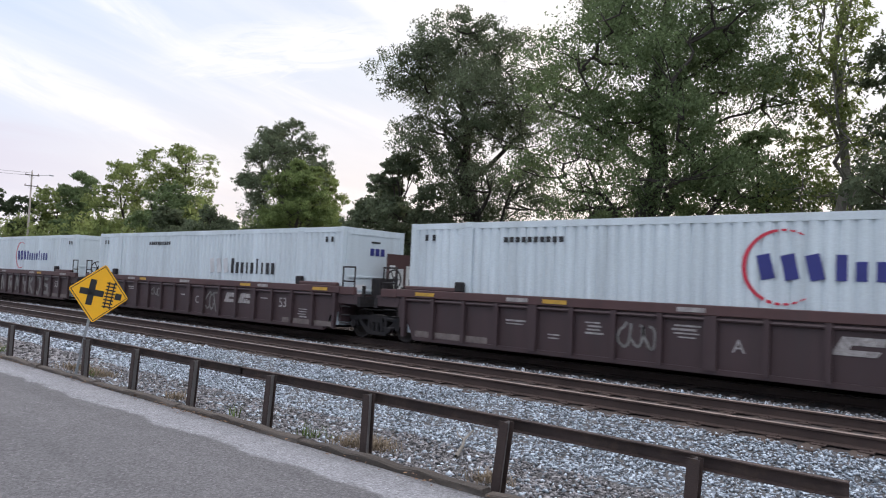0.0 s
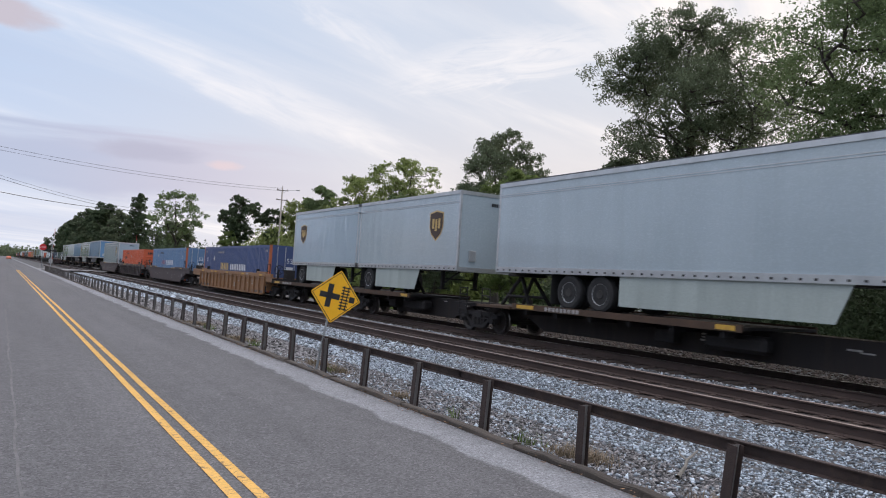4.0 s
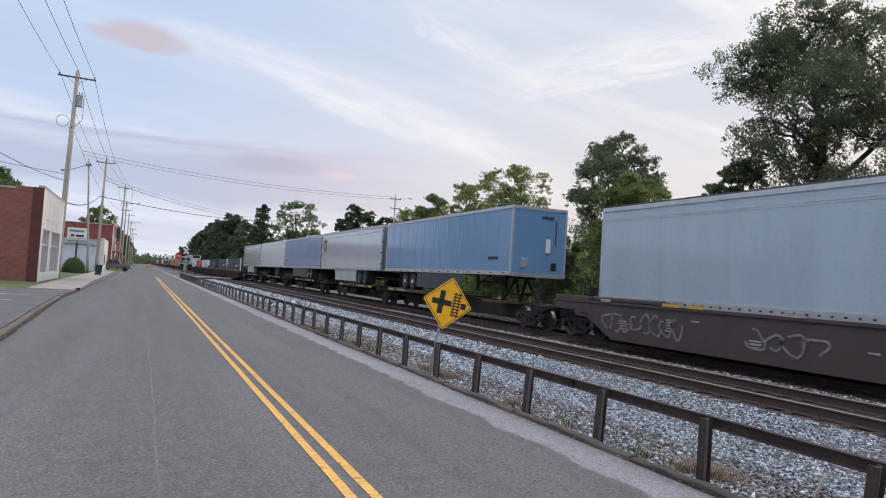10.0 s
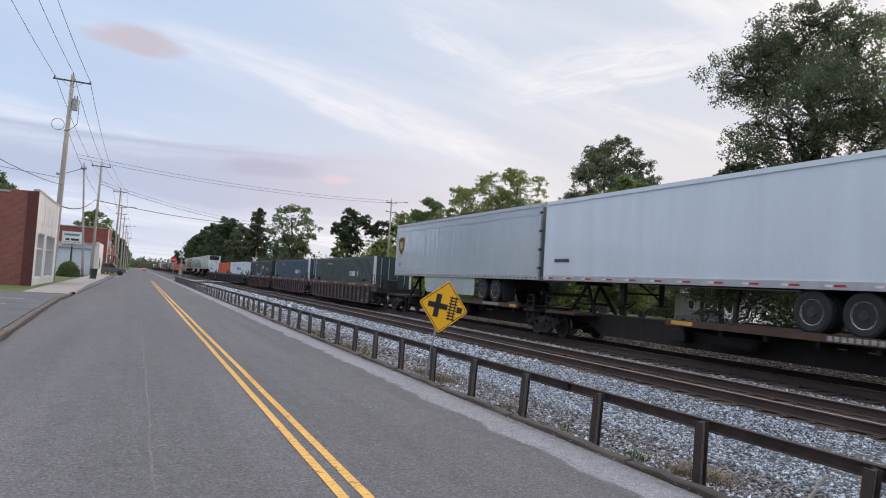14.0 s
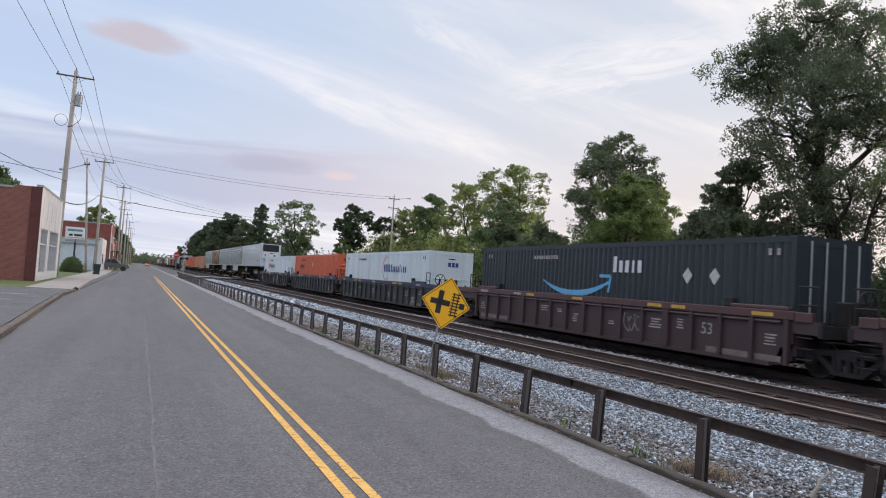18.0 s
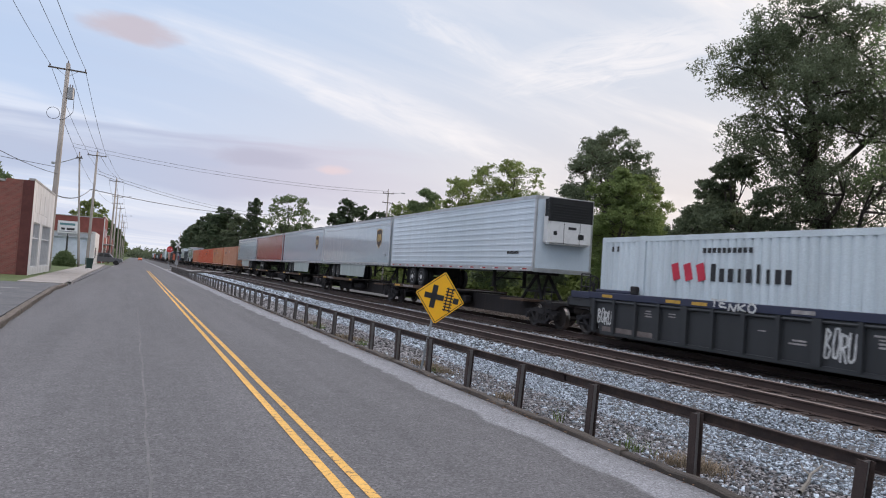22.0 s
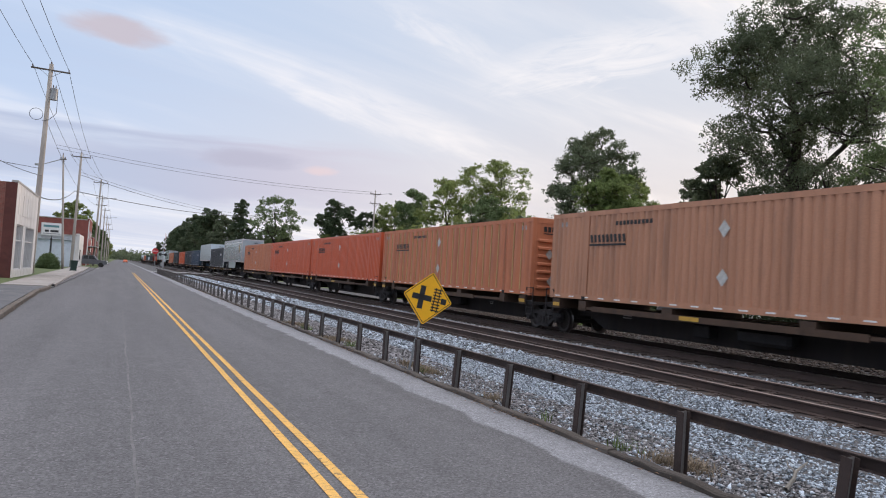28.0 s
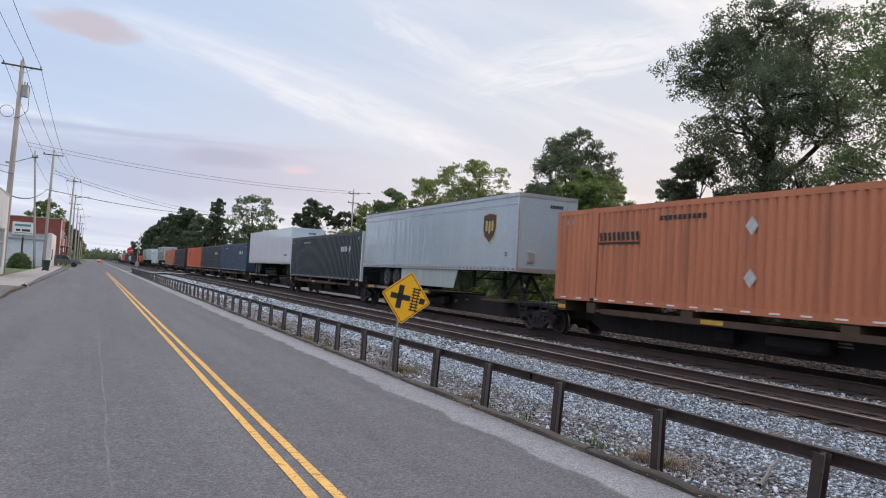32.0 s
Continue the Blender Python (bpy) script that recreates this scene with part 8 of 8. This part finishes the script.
def tree(x, y, h, r, base, kind, label, seed, form=ROUND, lobes=30, size=0.075, per=22, clumps=34, lobe=0.27, trunk_r=0.38, fork=0.3, bark=None,
         lean=(0.0, 0.0), z=-0.2, name="tree", tight=0.40, two=0.0):
    """Trunk and limbs; every limb carries one bough of foliage, made of tufts with sky between the boughs."""
    rng = np.random.default_rng(seed)
    t = empty(name, pose(x, y, z))
    tagged(t, label, "tree", "trees along the railway")
    far = size > 0.14
    bm = bmesh.new()
    top = Vector((lean[0] + rng.uniform(-0.06, 0.06) * r, lean[1] + rng.uniform(-0.06, 0.06) * r, h * 0.86))
    spine = bend((0, 0, -0.1), top, rng, 7, 0.07, 0)
    for i in range(7):
        f0, f1 = i / 7, (i + 1) / 7
        tube(bm, spine[i], spine[i + 1], trunk_r * (1 - 0.85 * f0) * (1.25 if i == 0 else 1), trunk_r * (1 - 0.85 * f1), 9, False)
    lump = rng.uniform(0.78, 1.12, 8)
    zs, rs = zip(*form)
    got, tries = [], 0
    lobes = int(lobes * 1.5)
    while len(got) < lobes and tries < lobes * 60:
        tries += 1
        k = rng.uniform(0.0, 1.0)
        ang = rng.uniform(0, 6.2832)
        reach = np.interp(k, zs, rs) * r * lump[int(ang * 8 / 6.2832) % 8]
        if two and k > 0.74 and abs(math.cos(ang + 0.9)) * reach < two * r:
            continue
        lr = lobe * r * rng.uniform(0.75, 1.3) * (1.15 - 0.35 * k)
        rad = max(reach - lr * 0.35, 0.0) * math.sqrt(rng.uniform(0.0, 1.0))
        cx, cy = lean[0] * k + rad * math.cos(ang), lean[1] * k + rad * math.sin(ang)
        cz = base + lr * 0.4 + k * (h - base - lr * 1.1)
        c = Vector((cx, cy, cz))
        if all((c - g).length > tight * (lr + l_) for g, l_ in got):
            got.append((c, lr))
    cl, rad_, boughs = [], [], []
    for i, (c, lr) in enumerate(got):
        near_by = [(min((p - c).length, 99.0), p) for b_ in boughs for p in b_[2:5] if p.z < c.z + 0.3]
        if i < 7 or not near_by:
            hit = min(max(0.10, fork * 0.8 + (c.z / h - fork * 0.8) * 0.75 - rng.uniform(0.06, 0.2)), 0.86)
            k = hit / 0.89 * 7
            a = spine[min(int(k), 6)].lerp(spine[min(int(k) + 1, 7)], k - int(k))
            pts = bend(a, c, rng, 5, 0.22, 0.25)
            limb(bm, pts, max(trunk_r * (0.50 - 0.36 * hit), 0.05), 0.03)
        else:
            a = min(near_by, key=lambda e_: e_[0])[1]
            pts = bend(a, c, rng, 5, 0.22, 0.15)
            limb(bm, pts, trunk_r * 0.14, 0.02, 5)
        boughs.append(pts)
        out = Vector((c.x - a.x, c.y - a.y, 0))
        out = out.normalized() if out.length > 0.01 else Vector((0, 0, 1))
        if not far:
            for j in range(2):
                d = (Vector(rng.normal(0, 1, 3)).normalized() + out * 0.4).normalized()
                limb(bm, bend(pts[3 + j % 2], c + d * lr * 0.85, rng, 2, 0.1, 0.1), 0.03, 0.008, 4)
        d = rng.normal(0, 1, (clumps, 3))
        d /= np.linalg.norm(d, axis=1, keepdims=True)
        d[:, 2] = np.where(d[:, 2] < -0.6, -d[:, 2] * 0.6, d[:, 2])
        q = np.array(c) + (d + np.array(out) * 0.18) * lr * (rng.uniform(0.15, 1.0, (clumps, 1)) ** 0.5) * np.array([1.05, 1.05, 0.92])
        cl.append(q)
        rad_.append(lr * rng.uniform(0.20, 0.42, clumps))
    part("trunk", bm, bark or M_bark, t)
    v, q = tufts(np.concatenate(cl), np.concatenate(rad_), per, size, rng)
    piece("crown", np_mesh("crown", v, q, LEAF[kind]), t)
    return t


# tall trees close behind the line
tree(28.4, 22.1, 16.2, 5.0, 4.6, "dark", "tall dark oak with a forked trunk and ragged two-headed crown", 3, OAK, 52, 0.060, 32, 40, 0.23, 0.46, 0.2, lean=(-0.6, 0.9), two=0.14, tight=0.44)
tree(24.5, 10.8, 17.5, 5.9, 3.6, "mid", "broad dense green hardwood towering behind the train", 5, OAK, 84, 0.058, 30, 40, 0.20, 0.5, 0.22, tight=0.42)
tree(31, 9.5, 9.5, 3.4, 1.2, "mid", "green understorey tree behind taller trees", 71, ROUND, 22, 0.085, trunk_r=0.22)
tree(30.5, 3.0, 10.0, 3.5, 1.2, "dark", "dark understorey tree at the edge of the wood", 72, ROUND, 24, 0.085, trunk_r=0.22)
tree(33, 17.5, 6.4, 2.6, 1.0, "dark", "small dark tree among taller trunks", 73, ROUND, 16, 0.085, trunk_r=0.2)
tree(27, 5.6, 17.0, 2.5, 3.5, "light", "slender pale-barked tree with thin sparse foliage", 8, SPIRE, 26, 0.075, 16, 22, 0.34, 0.24, 0.35, M_barkpale)
tree(24, 1.4, 16.0, 3.6, 3.0, "dark", "dark crowded tree at the edge of the wood", 9, OAK, 40, 0.085, trunk_r=0.35)
tree(25.6, 24.8, 8.6, 2.5, 2.2, "dark", "small dark understorey tree", 12, ROUND, 26, 0.080, trunk_r=0.16)
tree(29.0, 29.4, 8.0, 2.7, 1.6, "dark", "low dark tree beside the tall oak", 11, ROUND, 26, 0.085, trunk_r=0.18)
tree(31.4, 33.2, 7.4, 2.4, 1.4, "dark", "small leafy understorey tree", 13, ROUND, 22, 0.085, trunk_r=0.16)
tree(38.9, 53.2, 16.4, 4.8, 3.0, "dark", "tall dark tree with an uneven top", 14, OAK, 46, 0.090, 22, 36, 0.25, 0.4, 0.3)
tree(34.9, 45.1, 11.3, 3.9, 1.0, "bright", "rounded fresh-green tree beside the line", 15, ROUND, 44, 0.085, 24, 38, 0.25, 0.28)
tree(31.2, 51.6, 7.6, 3.0, 0.8, "dark", "low dark tree beside the line", 75, ROUND, 22, 0.10, trunk_r=0.18)
tree(45.5, 56, 13.6, 4.2, 2.0, "light", "light green tree behind the line", 16, ROUND, 28, 0.12, trunk_r=0.28)
tree(45, 82, 18.4, 5.4, 3.0, "light", "open-crowned pale green pecan tree", 17, SPREAD, 46, 0.105, 18, 30, 0.22, 0.35)
tree(43.5, 95, 16.6, 5.0, 2.0, "light", "light green spreading hardwood tree", 18, SPREAD, 40, 0.115, 18, 30, 0.23, 0.35)
tree(41, 77, 12.6, 4.6, 1.0, "mid", "leafy mid-green tree behind the train", 19, ROUND, 34, 0.115, 20, 30, 0.26, 0.3)
tree(35.5, 67, 8.6, 3.2, 0.8, "dark", "low dark tree behind the train", 76, ROUND, 20, 0.115, trunk_r=0.2)
tree(44, 109, 16.4, 4.8, 2.0, "mid", "green tree with a broken outline", 20, OAK, 34, 0.135, 20, 28, 0.25, 0.3)
tree(46, 123, 15.2, 5.6, 1.0, "light", "low spreading light green tree", 21, SPREAD, 34, 0.14, 20, 28, 0.25, 0.3)
tree(36, 128, 15.2, 4.0, 6.5, "pine", "round-topped dark pine on a bare stem", 22, SPREAD, 26, 0.16, 20, 26, 0.28, 0.28, 0.5)
tree(43, 128, 13.6, 3.2, 5.5, "pine", "small dark pine beyond the tracks", 23, SPREAD, 18, 0.16, 20, 24, 0.3, 0.24, 0.5)
tree(34, 127, 9.2, 2.4, 1.5, "bright", "small fresh-green tree by the houses", 24, ROUND, 16, 0.15, 20, 24, 0.3, 0.18)
tree(30, 154, 17.6, 6.2, 5.0, "mid", "thin-topped tree with bare twigs showing", 25, SPREAD, 34, 0.17, 12, 16, 0.22, 0.35)
tree(31, 160, 12.0, 5.2, 1.0, "dark", "dense green roadside tree by the line", 26, ROUND, 26, 0.20, 18, 24, 0.28, 0.3)
tree(28, 188, 19.0, 3.6, 3.0, "pine", "tall narrow dark tree by the line", 27, SPIRE, 26, 0.22, 18, 22, 0.36, 0.35)
for i, (xx, yy, hh, rr_) in enumerate(((26, 205, 15.5, 5.5), (25, 222, 18.5, 6.0), (25, 240, 20, 6.5), (24.5, 262, 19, 6.5), (24, 288, 18, 7), (24, 320, 18, 8), (23.5, 360, 18, 8), (24, 410, 14, 6), (26, 470, 12, 6))):
    tree(xx, yy, hh, rr_, 1.0, "pine" if i % 3 else "dark", "dark tree in the belt along the railway", 30 + i, ROUND, 28, 0.28 + 0.02 * i, 16, 20, 0.28, 0.35)
# behind the shops
for i, (xx, yy, hh, rr_, k) in enumerate(((-19.0, 100, 14.5, 5.6, "mid"), (-24, 108, 12.0, 4.5, "dark"), (-11.5, 215, 17.0, 6, "light"), (-9.5, 300, 15, 5, "mid"), (-10.5, 420, 16, 6, "mid"), (-12, 520, 16, 7, "light"))):
    tree(xx, yy, hh, rr_, 2.0, k, "green tree behind the roadside buildings", 50 + i, ROUND, 28, 0.13 + 0.0006 * yy, 18, 22, 0.28, 0.3)

for i, (xx, yy, hh, rr_) in enumerate(((-25, 6, 9.0, 4.2), (-29, 16, 10.5, 4.8), (-24, 26, 8.2, 3.8), (-28, 35, 10.0, 4.6), (-25, 45, 9.0, 4.0), (-34, 24, 12.0, 5.0), (-27, -6, 9.5, 4.5), (-30, -18, 10.5, 5.0))):
    tree(xx, yy, hh, rr_, 1.0, "dark" if i % 2 else "mid", "green tree behind the roadside buildings", 150 + i, ROUND, 18, 0.24, 10, 16, 0.3, 0.3)


def thicket(name, x0, x1, y0, y1, lo, hi, n, per, size, kind, seed, label, spread=0.6):
    rng = np.random.default_rng(seed)
    x, y = rng.uniform(x0, x1, n), rng.uniform(y0, y1, n)
    top = lo + (hi - lo) * (0.5 + 0.5 * np.sin(y * 0.35 + seed) * np.cos(x * 0.5 + y * 0.13)) * rng.uniform(0.5, 1, n)
    c = np.stack([x, y, rng.uniform(0, 1, n) * top - 0.2], 1)
    v, q = leaves(c, per, spread, size, rng)
    return tagged(piece(name, np_mesh(name, v, q, LEAF[kind])), label, "undergrowth", kind="stuff")


thicket("undergrowth", 29, 40, -12, 27, 1.6, 4.4, 1700, 36, 0.12, "pine", 61, "dark undergrowth beneath the trees")
thicket("undergrowth", 27, 34, 10, 30, 3.4, 5.6, 760, 46, 0.095, "pine", 60, "dark shrubs at the foot of the tall trees")
thicket("undergrowth", 50, 62, 5, 75, 2.0, 5.0, 1440, 28, 0.30, "pine", 62, "leafy thicket behind the houses", 0.9)
thicket("undergrowth", 40, 54, 70, 150, 5.0, 11.5, 2800, 22, 0.34, "light", 63, "leafy thicket under the trees", 0.9)
thicket("undergrowth", 26, 44, 136, 230, 2.0, 8.0, 1440, 36, 0.32, "pine", 64, "dark undergrowth along the railway", 1.0)
thicket("far_wood", 32, 70, 230, 600, 3.0, 9.0, 1600, 24, 0.75, "pine", 65, "dark far wood along the railway", 2.2)
thicket("far_wood", -60, -12, 260, 800, 4.0, 13.0, 2080, 16, 1.04, "mid", 66, "green far trees along the street", 2.2)
thicket("far_wood", -160, 160, 900, 1050, 3.0, 9.0, 1760, 14, 2.34, "dark", 67, "distant wood closing the street", 4.0)
thicket("far_wood", 90, 150, -220, 260, 4.0, 9.0, 1500, 30, 0.72, "dark", 68, "distant wood behind the houses", 2.5)

# clipped bush by the pavement
rng_ = np.random.default_rng(77)
d_ = rng_.normal(0, 1, (420, 3))
d_ /= np.linalg.norm(d_, axis=1, keepdims=True)
d_[:, 2] = np.abs(d_[:, 2])
bush = empty("bush", pose(-7.4, 94, 0.05))
tagged(bush, "rounded dark green clipped bush beside the pavement", "bush")
v_, q_ = leaves(d_ * rng_.uniform(0.75, 1.0, (420, 1)) * np.array([1.15, 1.3, 1.75]), 26, 0.12, 0.09, rng_)
piece("foliage", np_mesh("foliage", v_, q_, LEAF["mid"]), bush)
bm = bmesh.new()
for i in range(6):
    limb(bm, bend((0, 0, -0.1), (0.6 * math.cos(i), 0.6 * math.sin(i), 1.1), rng_, 3, 0.1, 0), 0.05, 0.015, 5)
part("stem", bm, M_bark, bush)


# weeds at the foot of the guard rail
def weeds(name, spots, per, h, material, label, seed):
    rng = np.random.default_rng(seed)
    V, Q, k = [], [], 0
    for x, y, rad in spots:
        n = int(per * rad * rad * 12)
        bx, by = rng.normal(x, rad * 0.5, n), rng.normal(y, rad * 0.6, n)
        a, ln = rng.uniform(0, 6.283, n), rng.uniform(0.3, 1.0, n) * h
        tx, ty = np.cos(a), np.sin(a)
        lean = rng.uniform(0.2, 1.3, n) * ln
        z0 = np.interp(bx, BX, BZ)
        p0 = np.stack([bx, by, z0], 1)
        side = np.stack([-ty, tx, 0 * a], 1) * rng.uniform(0.003, 0.007, (n, 1))
        mid = p0 + np.stack([tx * lean * 0.35, ty * lean * 0.35, ln * 0.6], 1)
        tip = p0 + np.stack([tx * lean, ty * lean, ln * rng.uniform(0.75, 1.0, n)], 1)
        vv = np.stack([p0 - side, p0 + side, mid + side * 0.8, mid - side * 0.8, tip + side * 0.2, tip - side * 0.2], 1).reshape(-1, 3)
        f = np.array([(0, 1, 2, 3), (3, 2, 4, 5)])
        Q.append((np.arange(n)[:, None, None] * 6 + f[None]).reshape(-1, 4) + k)
        V.append(vv)
        k += len(vv)
    return tagged(piece(name, np_mesh(name, np.concatenate(V), np.concatenate(Q), material)), label, "weeds", kind="stuff")


weeds("dry_weeds", [(5.75, 6.0, 0.22), (5.95, 6.1, 0.26), (5.6, 6.2, 0.15), (5.8, 13.2, 0.3), (5.9, 14.2, 0.3), (5.7, 4.2, 0.2), (5.6, 10.0, 0.18), (5.6, 19, 0.4), (5.7, 24, 0.4)], 480, 0.17, M_dry, "dry tan weeds among the stones", 81)
weeds("green_weeds", [(5.55, 6.75, 0.13), (5.5, 8.3, 0.08), (5.6, 13.0, 0.12), (5.5, 17.4, 0.15), (5.5, 22, 0.2)], 260, 0.24, M_blade, "small tuft of green weeds by the guard rail", 82)
stick = empty("fallen_branch", pose(6.4, 5.2, -0.21, 0, 0, 0))
tagged(stick, "pale dead branch lying on the ballast", "branch")
bm = bmesh.new()
pipe(bm, [(0, 0, 0.0), (0.26, 0.12, 0.05), (0.52, 0.30, 0.07), (0.85, 0.42, 0.12)], 0.026, 0.012, 6)
part("stem", bm, M_barkpale, stick)
bm = bmesh.new()
pipe(bm, [(0.50, 0.29, 0.07), (0.56, 0.44, 0.10), (0.72, 0.58, 0.11)], 0.013, 0.006, 5)
part("twig", bm, M_barkpale, stick)
rng_ = np.random.default_rng(83)
n_ = 26000
bx_, by_ = rng_.uniform(19.5, 34, n_), rng_.uniform(-4, 60, n_)
c_ = np.stack([bx_, by_, np.interp(bx_, [19, 24, 60], [-0.5, -0.22, -0.13])], 1)
v_, q_ = leaves(c_, 1, 0.02, 0.14, rng_, 2.0)
tagged(piece("grass_tufts", np_mesh("grass_tufts", v_, q_, M_blade)), "uneven grass verge beyond the tracks", "grass", kind="stuff")

# ties last
track_ties(NEAR, -3.0, 190)
track_ties(FAR, -3.0, 105)


# ---------------------------------------------------------------- movement of the train
def motions():
    way = ((0, 0.0), (4, 70.1), (8, 139.8), (12, 209.3), (16, 278.4), (20, 347.2), (24, 415.9), (28, 484.5), (32, 553.1))
    for thing, u in MOVING:
        walk(thing, [(t, pose(FAR, u - s, RAIL)) for t, s in way])


motions()
